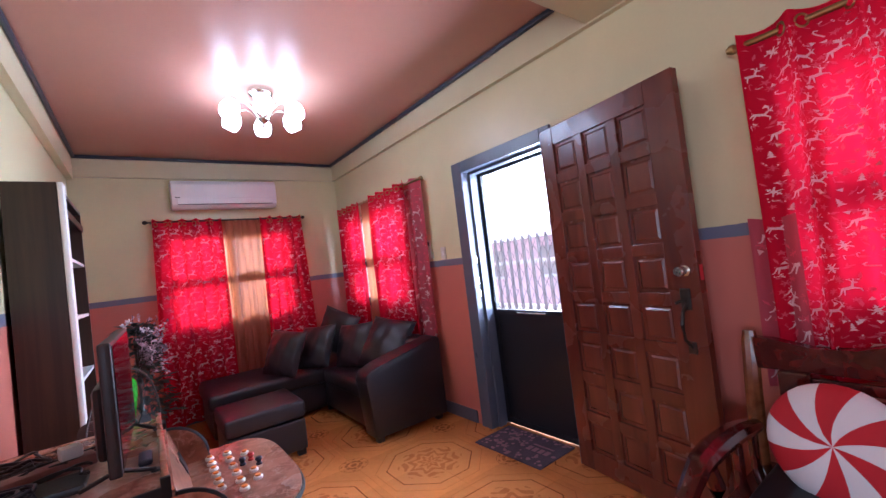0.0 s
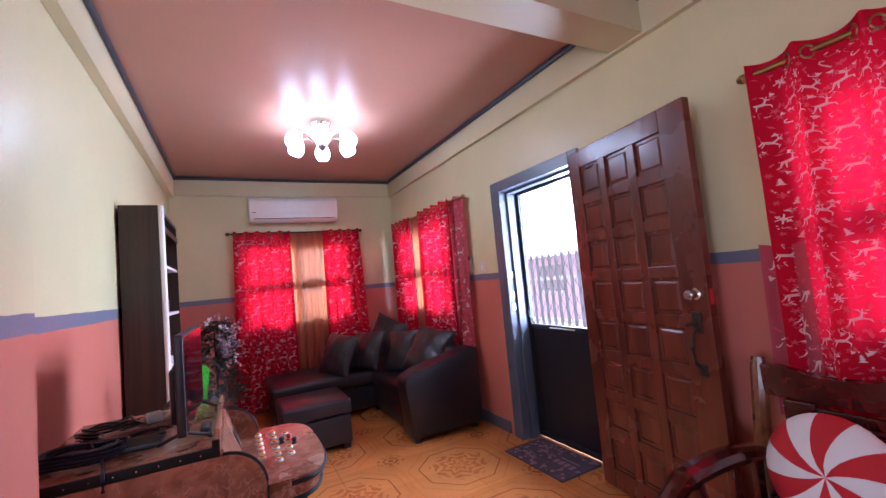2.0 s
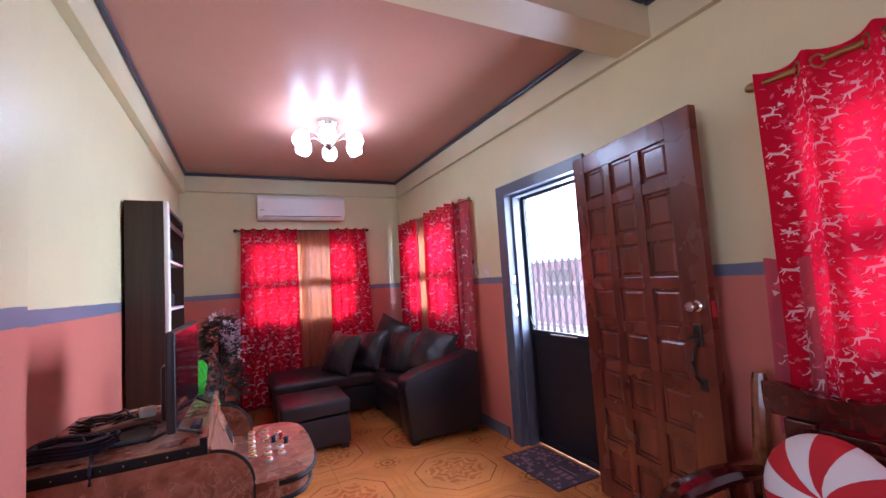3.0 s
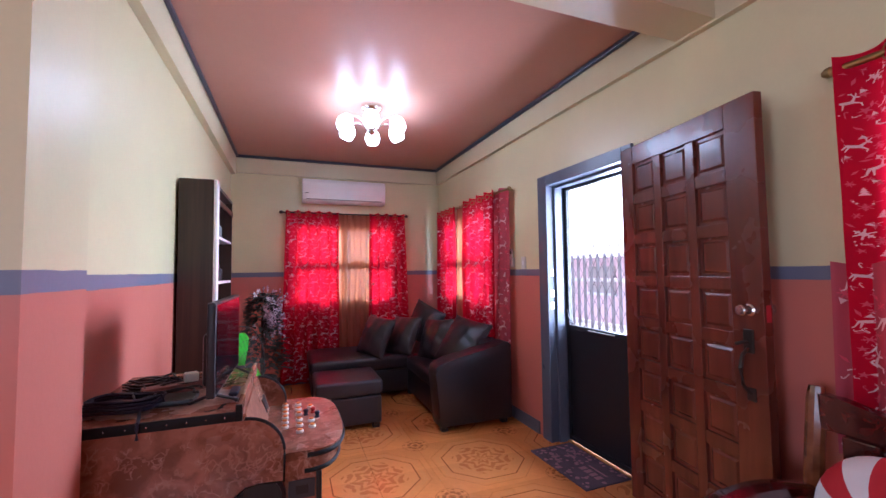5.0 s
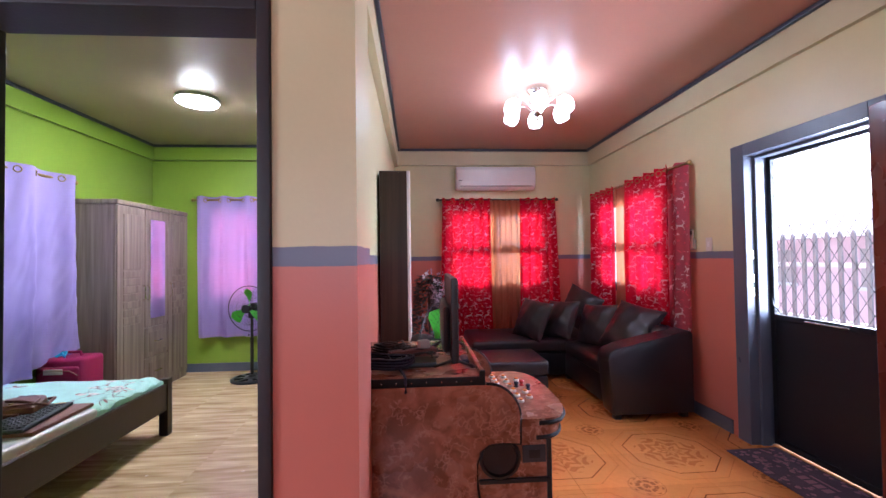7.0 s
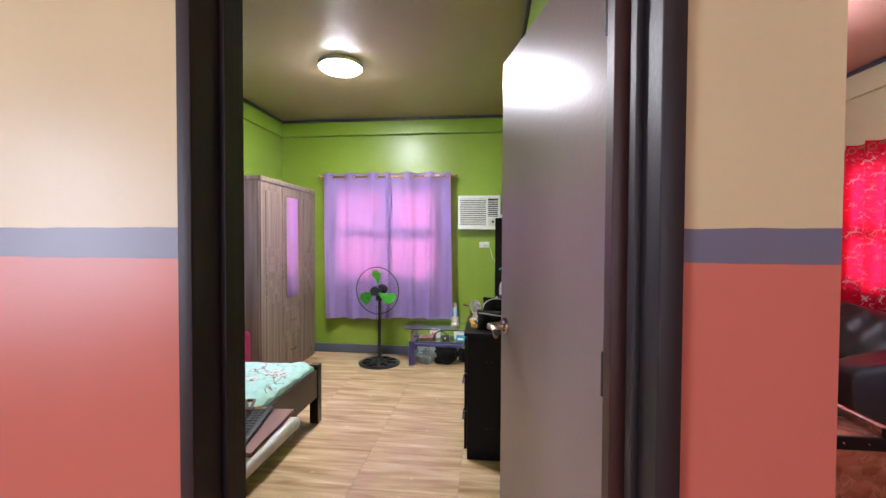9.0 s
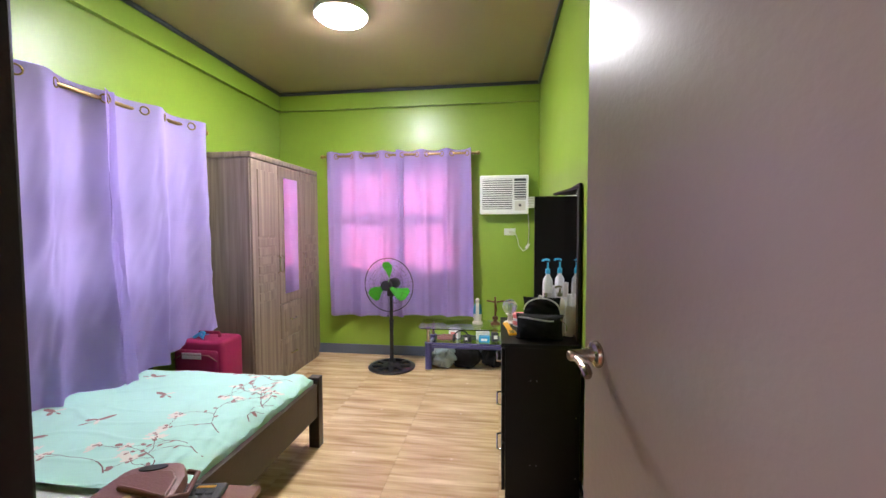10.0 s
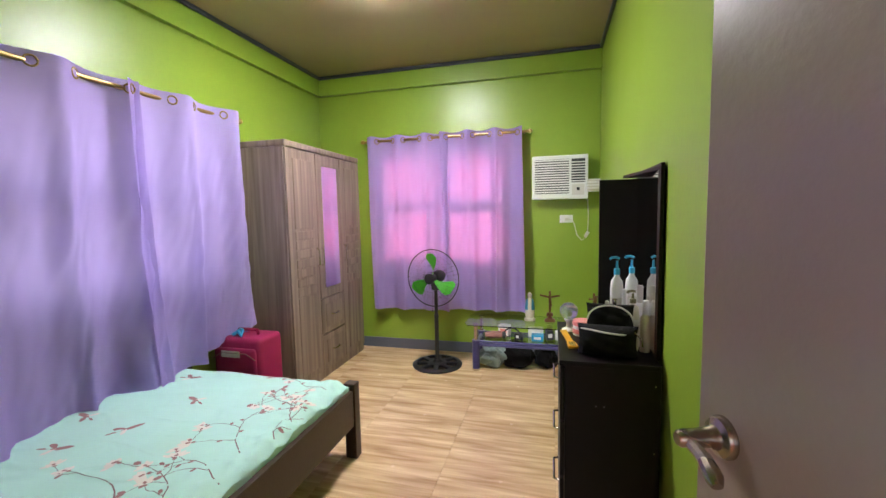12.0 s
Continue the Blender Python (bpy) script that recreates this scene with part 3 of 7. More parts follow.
# ---- doors, frames and windows ----
def door_frame_bedroom():
    """Dark painted frame of the bedroom doorway."""
    f = tagged(new("door_frame"), "dark charcoal painted wooden bedroom door frame", "door frame", kind="structure")
    part("jamb", blk(-1.128, -1.100, YS - 0.014, 1.084, 0, 2.14, bevel=0.004), "jamb", f)
    part("jamb", blk(-0.305, -0.268, YS - 0.014, 1.084, 0, 2.14, bevel=0.004), "jamb", f)
    part("head", blk(-1.100, -0.305, YS - 0.014, 1.084, 2.065, 2.14, bevel=0.004), "jamb", f)
    part("stop", blk(-1.100, -1.088, 1.0, 1.035, 0, 2.065, bevel=0.002), "jamb", f)
    part("stop", blk(-0.318, -0.305, 1.0, 1.035, 0, 2.065, bevel=0.002), "jamb", f)
    # filler strip of the lining; its red brown imitates reflected wall light
    part("hinge_stile", blk(-0.338, -0.306, 1.060, 1.112, 0, 2.064, bevel=0.003), "hingereflect", f, "hinge stile with the walls' reddish reflection in its colour")
    part("strike_plate", blk(-1.1015, -1.0985, 1.042, 1.066, 0.97, 1.06, bevel=0.001), "bronze", f, "dark strike plate")


door_frame_bedroom()


def lever_set(parent, m):
    """Round rose with a lever and a privacy turn, projecting along -y of m."""
    rot = pose(0, 0, 0, 90, 0, 0)
    h = part("door_handle", lathe([(0.031, 0), (0.031, 0.005), (0.028, 0.011), (0.018, 0.015), (0.0145, 0.026), (0.0135, 0.050), (0.0125, 0.066), (0.009, 0.071), (0, 0.071)], 28, m @ rot), "nickel", parent, "satin nickel lever handle")
    bm = bmesh.new()
    pts = []
    for i in range(9):
        u = i / 8
        pts.append(m @ Vector((0.080 * u - 0.006, -0.060 + 0.006 * math.sin(u * math.pi), -0.002 - 0.022 * u * u)))
    tube(pts, 0.0105, 10, bm, taper=[0.8 + 0.45 * (i / 8) ** 2 if i < 8 else 0.7 for i in range(9)])
    part("lever", bm, "nickel", h)
    return h


def bedroom_door():
    hinge, angle = (-0.324, 1.132), 90 + 15.5
    d = tagged(new("door_bedroom"), "open glossy taupe painted flush bedroom door", "door", kind="structure")
    d.matrix_world = pose(hinge[0], hinge[1], 0.008, 0, 0, angle)
    part("leaf", blk(0.0, 0.742, -0.04, 0.0, 0, 2.05, bevel=0.003), "taupe", d)
    lever_set(d, pose(0.682, 0.0, 1.055, 0, 0, 180))
    part("latch_plate", blk(0.740, 0.7435, -0.032, -0.008, 0.94, 1.06, bevel=0.001), "chrome", d, "steel latch plate")
    for z in (0.25, 1.05, 1.8):
        part("hinge", lathe([(0.008, 0), (0.008, 0.09), (0.004, 0.094)], 10, pose(-0.002, 0.006, z)), "jamb", d, "painted-over hinge")
    part("hook", tube([(0.755, -0.042, 1.42), (0.755, -0.07, 1.41), (0.755, -0.085, 1.39), (0.755, -0.09, 1.42)], 0.006), "black", d, "black coat hook")


bedroom_door()


def front_door_frame():
    f = tagged(new("door_frame_front"), "slate grey painted front door frame with rebates", "door frame", kind="structure")
    y0, y1 = 1.70, 2.66
    part("jamb", blk(XD - 0.022, XD + 0.212, y1 - 0.085, y1 + 0.035, 0, 2.165, bevel=0.004), "slate", f)
    part("jamb", blk(XD - 0.022, XD + 0.212, y0 - 0.035, y0 + 0.05, 0, 2.165, bevel=0.004), "slate", f)
    part("head", blk(XD - 0.022, XD + 0.212, y0 + 0.05, y1 - 0.085, 2.075, 2.165, bevel=0.004), "slate", f)
    part("rebate", blk(XD + 0.05, XD + 0.12, y1 - 0.105, y1 - 0.085, 0, 2.075, bevel=0.003), "slate", f)
    part("rebate", blk(XD + 0.05, XD + 0.12, y0 + 0.05, y1 - 0.105, 2.055, 2.075, bevel=0.003), "slate", f)
    for z in (1.36, 1.19, 1.09):
        part("strike_plate", blk(XD + 0.006, XD + 0.034, y1 - 0.0875, y1 - 0.0845, z - 0.028, z + 0.028, bevel=0.001), "chrome", f, "steel strike plate")


front_door_frame()


def front_door():
    """Open panelled wooden leaf: three columns of eight sunk and raised panels."""
    hinge, free = Vector((2.492, 1.735)), Vector((2.345, 0.846))
    d2 = free - hinge
    ang = math.degrees(math.atan2(d2.y, d2.x))
    d = tagged(new("door_front"), "open reddish brown varnished door with small square raised panels", "door", kind="structure")
    d.matrix_world = pose(hinge.x, hinge.y, 0.012, 0, 0, ang)
    w, hgt, th = d2.length, 2.115, 0.042
    side, outer, mid, top, rail = 0.108, 0.150, 0.057, 0.112, 0.062
    pw = (w - side - outer - 2 * mid) / 3
    ph = (hgt - top - 0.12 - 7 * rail) / 8
    # seen face is -y in leaf coordinates
    xs = [side + i * (pw + mid) for i in range(3)]
    zs = [0.12 + j * (ph + rail) for j in range(8)]
    bm = bmesh.new()
    box(bm, 0, side, 0, th, 0, hgt, 0.003)
    box(bm, w - outer, w, 0, th, 0, hgt, 0.003)
    part("stile_frame", bm, "door", d)
    for i in range(2):
        part("mullion", blk(xs[i] + pw, xs[i] + pw + mid, 0.0005, th - 0.0005, 0.12, hgt - top, bevel=0.003), "door", d)
    edges = [0.0] + [z + ph for z in zs]
    tops = zs + [hgt]
    for lo, hi in zip(edges, tops):
        bm = bmesh.new()
        if lo == 0.0 or hi == hgt:
            box(bm, side, w - outer, 0.001, th - 0.001, lo, hi, 0.003)
        else:
            for x in xs:
                box(bm, x, x + pw, 0.001, th - 0.001, lo, hi, 0.003)
        part("rail", bm, "door", d)
    raised = bmesh.new()
    box(raised, 0, pw, 0.017, th - 0.017, 0, ph)
    for s in (0, 1):
        yb, yt = (0.017, 0.011) if s == 0 else (th - 0.017, th - 0.011)
        q = [(0.016, 0.016), (pw - 0.016, 0.016), (pw - 0.016, ph - 0.016), (0.016, ph - 0.016)]
        q2 = [(0.027, 0.027), (pw - 0.027, 0.027), (pw - 0.027, ph - 0.027), (0.027, ph - 0.027)]
        a = [raised.verts.new((x, yb, z)) for x, z in q]
        b = [raised.verts.new((x, yt, z)) for x, z in q2]
        raised.faces.new(b)
        for k in range(4):
            raised.faces.new((a[k], a[(k + 1) % 4], b[(k + 1) % 4], b[k]))
    me = mesh_from(raised, "panel", MAT["door"], smooth=False)
    for x in xs:
        for z in zs:
            p = new("panel", me)
            p.parent = d
            p.location = (x, 0, z)
    # lock set on the room face and the edge
    zk = 1.197
    kx = w - 0.060
    part("knob", lathe([(0.026, 0), (0.026, 0.006), (0.018, 0.012), (0.017, 0.026), (0.024, 0.034), (0.0245, 0.052), (0.020, 0.058), (0, 0.059)], 12, pose(kx, 0, zk, 90, 0, 0)), "chrome", d, "polished steel door knob")
    part("knob", lathe([(0.032, 0), (0.032, 0.006), (0.014, 0.012), (0.027, 0.04), (0.026, 0.06), (0, 0.062)], 20, pose(kx, th, zk, -90, 0, 0)), "chrome", d, "polished steel door knob")
    hx = w - 0.072
    h = part("pull_handle", blk(hx - 0.024, hx + 0.024, -0.009, 0, 1.015, 1.115, bevel=0.004), "bronze", d, "dark bronze thumb-latch pull handle")
    pts = [(hx, -0.009, 1.035), (hx - 0.004, -0.034, 1.01), (hx - 0.006, -0.046, 0.955), (hx - 0.002, -0.040, 0.885), (hx + 0.002, -0.010, 0.845)]
    part("grip", tube(pts, 0.0075, 8, taper=(1, 1.1, 1.25, 1, 0.8)), "bronze", h)
    part("foot_plate", blk(hx - 0.018, hx + 0.022, -0.008, 0, 0.815, 0.872, bevel=0.004), "bronze", h)
    part("thumb_latch", tube([(hx, -0.009, 1.06), (hx - 0.010, -0.032, 1.06), (hx - 0.024, -0.048, 1.052)], 0.007, 8), "bronze", h)
    part("edge_plate", blk(w - 0.001, w + 0.0025, 0.010, 0.032, 1.15, 1.22, bevel=0.0008), "redcloth", d, "red warning label on the door edge")
    for z in (0.3, 1.05, 1.8):
        part("hinge", lathe([(0.008, 0), (0.008, 0.1), (0.004, 0.104)], 10, pose(-0.004, th + 0.004, z)), "chrome", d, "steel hinge")


front_door()


def screen_door():
    """Outer steel door: solid black lower half, diamond mesh above."""
    d = tagged(new("screen_door"), "black steel screen door with diamond mesh upper half", "door", kind="structure")
    x0, x1, y0, y1, zt = XD + 0.15, XD + 0.185, 1.752, 2.574, 2.07
    part("sheet", blk(x0 + 0.012, x1 - 0.012, y0 + 0.03, y1 - 0.03, 0.05, 0.90), "blackmetal", d)
    for a, b in ((y0, y0 + 0.035), (y1 - 0.035, y1)):
        part("stile", blk(x0, x1, a, b, 0.01, zt, bevel=0.003), "blackmetal", d)
    for a, b in ((0.01, 0.05), (0.90, 0.935), (zt - 0.03, zt)):
        part("rail", blk(x0, x1, y0 + 0.035, y1 - 0.035, a, b, bevel=0.003), "blackmetal", d)
    bm = bmesh.new()
    ya, yb, za, zb = y0 + 0.03, y1 - 0.03, 0.935, zt - 0.03
    step = 0.085
    for s in (1, -1):
        k = -14
        while k < 40:
            # line y = ya + k*step + s * (z - za) * 0.62
            z_at = lambda yy: za + (yy - ya - k * step) / (0.62 * s)
            y_at = lambda zz: ya + k * step + s * (zz - za) * 0.62
            lo, hi = za, zb
            ylo, yhi = y_at(lo), y_at(hi)
            ends = []
            for zz in (lo, hi):
                if ya <= y_at(zz) <= yb:
                    ends.append((y_at(zz), zz))
            for yy in (ya, yb):
                if lo < z_at(yy) < hi:
                    ends.append((yy, z_at(yy)))
            if len(ends) >= 2:
                (p, q), (r, t_) = ends[0], ends[-1]
                tube([((x0 + x1) / 2 + 0.002 * s, p, q), ((x0 + x1) / 2 + 0.002 * s, r, t_)], 0.0019, 4, bm)
            k += 1
    part("diamond_mesh", bm, "blackmetal", d)
    part("bolt", tube([(x0 - 0.012, 2.30, 0.915), (x0 - 0.012, 2.02, 0.915)], 0.006), "chrome", d, "steel sliding bolt")
    part("latch_wire", tube([(x0 - 0.006, y1 - 0.02, 1.06), (x0 - 0.02, y1 - 0.05, 1.0), (x0 - 0.016, y1 - 0.11, 0.945)], 0.004), "blackmetal", d)


screen_door()


def window(name, axis, at, s0, s1, z0, z1, label, post=0.035, near=1):
    """Window set in the opening: frame, mullion, glass louvres and an outside grille. at = plane of the frame."""
    w = tagged(new(name), label, "window", kind="structure")

    def b(a0, a1, d0, d1, c0, c1, bev=0.003):
        return blk(d0, d1, a0, a1, c0, c1, bevel=bev) if axis == "x" else blk(a0, a1, d0, d1, c0, c1, bevel=bev)

    mid = (s0 + s1) / 2
    for a in (s0, mid - post, s1 - 0.05):
        part("window_frame", b(a, a + (2 * post if a == mid - post else 0.05), at - 0.03, at + 0.03, z0, z1), "ivory", w)
    for c in (z0, z1 - 0.05):
        part("window_frame", b(s0 + 0.05, mid - post, at - 0.028, at + 0.028, c, c + 0.05), "ivory", w)
        part("window_frame", b(mid + post, s1 - 0.05, at - 0.028, at + 0.028, c, c + 0.05), "ivory", w)
    zm = 1.45
    side = at - 0.10 if near > 0 else at + 0.10
    for lo, hi in ((s0 + 0.05, mid - post), (mid + post, s1 - 0.05)):
        part("grille_bar", b(lo, hi, side - 0.009, side + 0.009, zm - 0.035, zm + 0.035), "black", w)
        steps = 13
        for k in range(2):
            c = lo + (hi - lo) * (0.25 + 0.5 * k)
            r = (hi - lo) * 0.22
            pts = []
            for i in range(steps):
                aa = math.pi * i / (steps - 1)
                u, v = c + r * math.cos(aa), zm + 0.012 + 0.05 * math.sin(aa)
                pts.append((side, u, v) if axis == "x" else (u, side, v))
            part("grille_scroll", tube(pts, 0.018, 6), "black", w)
        # unseen scalloped board across the foot of the opening, added to shade the curtain
        rise = [(lo, z0)]
        for i in range(25):
            f = i / 24
            rise.append((lo + (hi - lo) * f, z0 + 0.045 + 0.085 * math.sin(math.pi * (f * 1.4 + 0.15) % math.pi)))
        rise.append((hi, z0))
        turn = Matrix(((0, 0, 1, side), (1, 0, 0, 0), (0, 1, 0, 0), (0, 0, 0, 1))) if axis == "x" else Matrix(((1, 0, 0, 0), (0, 0, 1, side), (0, 1, 0, 0), (0, 0, 0, 1)))
        part("scalloped_shade_board", slab(rise, -0.006, 0.006, m=turn), "black", w)
    return w


window("window_1", "y", YA + 0.12, *WIN_A, "window with frame and grille behind red curtains")
window("window_2", "x", XD + 0.12, *WIN_B, "window with frame and grille behind red curtains")
window("window_3", "x", XD + 0.12, *WIN_C, "window with frame and grille behind red curtain")
window("window_4", "y", BY1 + 0.12, *WIN_D, "window with frame and grille behind lavender curtains", 0.075)
window("window_5", "x", BX0 - 0.12, *WIN_E, "window with frame and grille behind lavender curtain", near=-1)


def blind(x0, x1, y, z0, z1):
    """Slatted blind seen through the sheer cloth."""
    v = thing("window_blind", "cream slatted window blind behind the sheer curtain", "blind")
    n = int((z1 - z0) / 0.035)
    for i in range(n):
        z = z0 + (i + 0.5) * (z1 - z0) / n
        part("slat", blk(x0, x1, -0.012, 0.012, -0.0012, 0.0012, m=pose(0, y, z, 38)), "ivory", v)
    part("cord", tube([(x0 + 0.08, y - 0.016, z0), (x0 + 0.08, y - 0.016, z1)], 0.0015, 4), "ivory", v)


blind(1.20, 1.55, YA + 0.03, 0.95, 1.97)


# ---- curtains ----
class Drape:
    """A pleated curtain: place(u, v) gives the point u metres along the rod and v metres below the top."""

    def __init__(self, start, along, out, width, top, bottom, folds, depth, seed, flare=0.0, swing=0.0, lift=None, belly=None, crease=0.003):
        self.start, self.along, self.out = Vector(start), Vector(along).normalized(), Vector(out).normalized()
        self.width, self.top, self.bottom, self.folds, self.depth, self.seed = width, top, bottom, folds, depth, seed
        self.flare, self.swing, self.lift, self.belly, self.crease = flare, swing, lift, belly, crease

    def place(self, u, v):
        s, h = u / self.width, v / (self.top - self.bottom)
        ph = 2 * math.pi * self.folds * s + self.seed
        wob = 0.5 * math.sin(1.7 * ph * 0.37 + self.seed * 3 + 1.5 * h) + 0.35 * math.sin(2.3 * h + 5 * s + self.seed)
        d = self.depth * (0.9 + 0.25 * h) * (0.5 + 0.5 * math.sin(ph + 0.8 * wob * h)) + self.depth * 0.35 * wob * h
        d += self.depth * 0.13 * math.sin(2.7 * ph + 3 * h + self.seed) * min(1.0, 3 * h)
        side = 0.25 * self.depth * math.cos(ph + wob * h) + self.flare * h * (s - 0.5) + self.swing * h
        low = 0.007 * math.sin(ph) * (1 - h)
        z = self.top - v + low
        if self.lift:
            extra = self.lift(s)
            z = self.top - v * (1 - extra * h)
        if self.belly:
            d += self.belly(s) * h ** 2.5
        soft = noise.noise(Vector((u * 9, v * 2.2 + u * 3, self.seed))) + 0.6 * noise.noise(Vector((u * 24 + v * 5, v * 7, self.seed + 4)))
        d += self.crease * soft * min(1.0, 2.5 * h) * (0.6 + h)
        p = self.start + self.along * (u + side) + self.out * d
        return Vector((p.x, p.y, z))

    def cloth(self, nu, nv):
        bm = bmesh.new()
        grid = [[bm.verts.new(self.place(self.width * i / nu, (self.top - self.bottom) * j / nv)) for i in range(nu + 1)] for j in range(nv + 1)]
        for j in range(nv):
            for i in range(nu):
                bm.faces.new((grid[j][i], grid[j][i + 1], grid[j + 1][i + 1], grid[j + 1][i]))
        return bm

    def patch(self, bm, quads, u, v, size, turn, lift=0.0025):
        """Lays small printed shapes, given as quads or triangles in unit coordinates, on the cloth."""
        c, s = math.cos(turn), math.sin(turn)
        H = self.top - self.bottom
        for q in quads:
            pts = []
            for x, y in q:
                uu, vv = u + size * (c * x - s * y), v - size * (s * x + c * y)
                if not (0.004 < uu < self.width - 0.004 and 0.06 < vv < H - 0.02):
                    pts = []
                    break
                e = 0.004
                a, b, d = self.place(uu, vv), self.place(min(uu + e, self.width), vv), self.place(uu, min(vv + e, H))
                nrm = (b - a).cross(d - a).normalized()
                if nrm.dot(self.out) < 0:
                    nrm = -nrm
                pts.append(a + nrm * lift)
            if len(pts) > 2:
                bm.faces.new([bm.verts.new(p) for p in pts])


DEER = [[(-.42, .05), (-.1, .0), (-.1, .22), (-.4, .2)], [(-.1, .0), (.2, .02), (.22, .24), (-.1, .22)], [(.1, .2), (.22, .12), (.38, .5), (.28, .5)],
        [(.26, .44), (.5, .38), (.5, .46), (.34, .56)], [(.28, .5), (.22, .8), (.27, .8), (.34, .52)], [(.25, .68), (.1, .78), (.13, .82), (.26, .74)],
        [(.32, .52), (.42, .78), (.46, .76), (.38, .5)], [(.14, .05), (.46, -.12), (.48, -.06), (.22, .16)], [(.4, -.1), (.42, -.3), (.46, -.3), (.48, -.06)],
        [(-.42, .14), (-.62, -.22), (-.55, -.24), (-.3, .08)], [(-.62, -.22), (-.8, -.3), (-.78, -.36), (-.55, -.26)], [(-.3, .06), (-.4, -.36), (-.34, -.36), (-.18, .04)],
        [(-.42, .2), (-.52, .3), (-.46, .16)]]
FLAKE = [[(-.05, -.5), (.05, -.5), (.05, .5), (-.05, .5)], [(-.46, -.21), (-.41, -.29), (.46, .21), (.41, .29)], [(.41, -.29), (.46, -.21), (-.41, .29), (-.46, .21)],
         [(-.2, .3), (0, .2), (.2, .3), (0, .4)], [(-.2, -.3), (0, -.4), (.2, -.3), (0, -.2)], [(-.16, -.16), (.16, -.16), (.16, .16), (-.16, .16)]]
CANE = [[(-.08, -.5), (.04, -.5), (.06, .1), (-.06, .1)], [(-.06, .1), (.06, .1), (.1, .3), (0, .36)], [(.1, .3), (.22, .34), (.24, .46), (0, .36)], [(.22, .34), (.3, .2), (.4, .26), (.24, .46)]]
TREE = [[(-.3, -.3), (.3, -.3), (0, .1)], [(-.22, 0), (.22, 0), (0, .35)], [(-.15, .25), (.15, .25), (0, .55)]]
HAT = [[(-.4, -.3), (.4, -.3), (0, .5)]]
STAR = [[(-.5, .16), (.5, .16), (0, -.2)], [(-.3, -.45), (0, .5), (.1, -.15)], [(.3, -.45), (0, .5), (-.1, -.15)]]
LEAF = [[(-.6, 0), (-.1, -.17), (.6, .06), (0, .2)]]
DOT = [[(-.12, -.12), (.12, -.12), (.12, .12), (-.12, .12)]]


def printed(drape, parent, step, seed):
    rnd = random.Random(seed)
    bm, faded = bmesh.new(), bmesh.new()
    H = drape.top - drape.bottom
    rows, cols = int(H / step), max(1, int(drape.width * 1.0 / step))
    for j in range(rows):
        for i in range(cols):
            u = (i + 0.5 + 0.5 * (j % 2) + rnd.uniform(-.12, .12)) * drape.width / cols
            v = (j + 0.5 + rnd.uniform(-.15, .15)) * H / rows
            k = rnd.random()
            if k < 0.55:
                drape.patch(bm, DEER, u, v, step * 0.62, rnd.uniform(-.3, .4))
            elif k < 0.75:
                drape.patch(bm, FLAKE, u, v, step * 0.52, rnd.uniform(0, 1))
            elif k < 0.9:
                drape.patch(bm, CANE, u, v, step * 0.5, rnd.uniform(0.6, 1.6))
            else:
                drape.patch(bm, TREE, u, v, step * 0.45, rnd.uniform(-.4, .4))
            for _ in range(3):
                drape.patch(bm, rnd.choice((DOT, HAT, CANE)), u + rnd.uniform(-.6, .6) * step, v + rnd.uniform(0.35, .65) * step, step * 0.24, rnd.uniform(0, 3))
            for k in range(6):
                a = 1.05 * k + rnd.uniform(-.3, .3)
                drape.patch(faded, rnd.choice((FLAKE, STAR, CANE, LEAF, LEAF)), u + 0.52 * step * math.cos(a), v + 0.52 * step * math.sin(a), step * rnd.uniform(.22, .36), rnd.uniform(0, 3), 0.002)
    tagged(part("faded_print", faded, "fadedprint", parent, "scattered faded pink star and leaf print"), kind="stuff")
    ob = part("print", bm, "redprint", parent, "scattered white reindeer and snowflake print")
    tagged(ob, kind="stuff")


def rod(a, b, wall, name, label, mat="brass", radius=0.0125):
    """Curtain rod with finials and brackets; wall = vector from the rod to the wall."""
    a, b, wall = Vector(a), Vector(b), Vector(wall)
    r = thing(name, label, "curtain rod")
    part("pole", tube([a, b], radius, 12), mat, r)
    d = (b - a).normalized()
    for end, s in ((a, -1), (b, 1)):
        c = end + d * s * 0.02
        q = d.to_track_quat("Z", "Y").to_matrix().to_4x4()
        part("finial", lathe([(0.010, -0.022), (0.020, -0.008), (0.021, 0.006), (0.012, 0.02), (0, 0.024)], 14, Matrix.Translation(c) @ q), mat, r)
    for u in (0.02, 0.98):
        p = a.lerp(b, u)
        part("bracket", tube([p, p + wall * 0.98], 0.007, 8), mat, r)
    return r


def rings(drape, parent, name, mat, z, count):
    """Metal eyelets along the curtain head, where the cloth crosses the rod."""
    for i in range(1, 2 * count + 2):
        u = drape.width * (i * math.pi - drape.seed) / (2 * math.pi * drape.folds)
        if not 0.03 < u < drape.width - 0.03:
            continue
        p = drape.place(u, 0.045)
        e = drape.place(min(u + 0.005, drape.width), 0.045)
        d = (e - p).normalized()
        nrm = d.cross(Vector((0, 0, 1))).normalized()
        q = nrm.to_track_quat("Z", "Y").to_matrix().to_4x4()
        pts = [Matrix.Translation(p) @ q @ Vector((0.024 * math.cos(a), 0.024 * math.sin(a), 0)) for a in [2 * math.pi * k / 16 for k in range(16)]]
        part(name, tube(pts, 0.005, 6, closed=True), mat, parent)


def curtain(label, drape, mat, nu, nv, printstep=0, seed=0, eyelets=0, group=""):
    c = thing("curtain", label, "curtain", group=group)
    part("cloth", drape.cloth(nu, nv), mat, c)
    if printstep:
        printed(drape, c, printstep, seed)
    if eyelets:
        rings(drape, c, "eyelet", "brass", 0, eyelets)
    return c


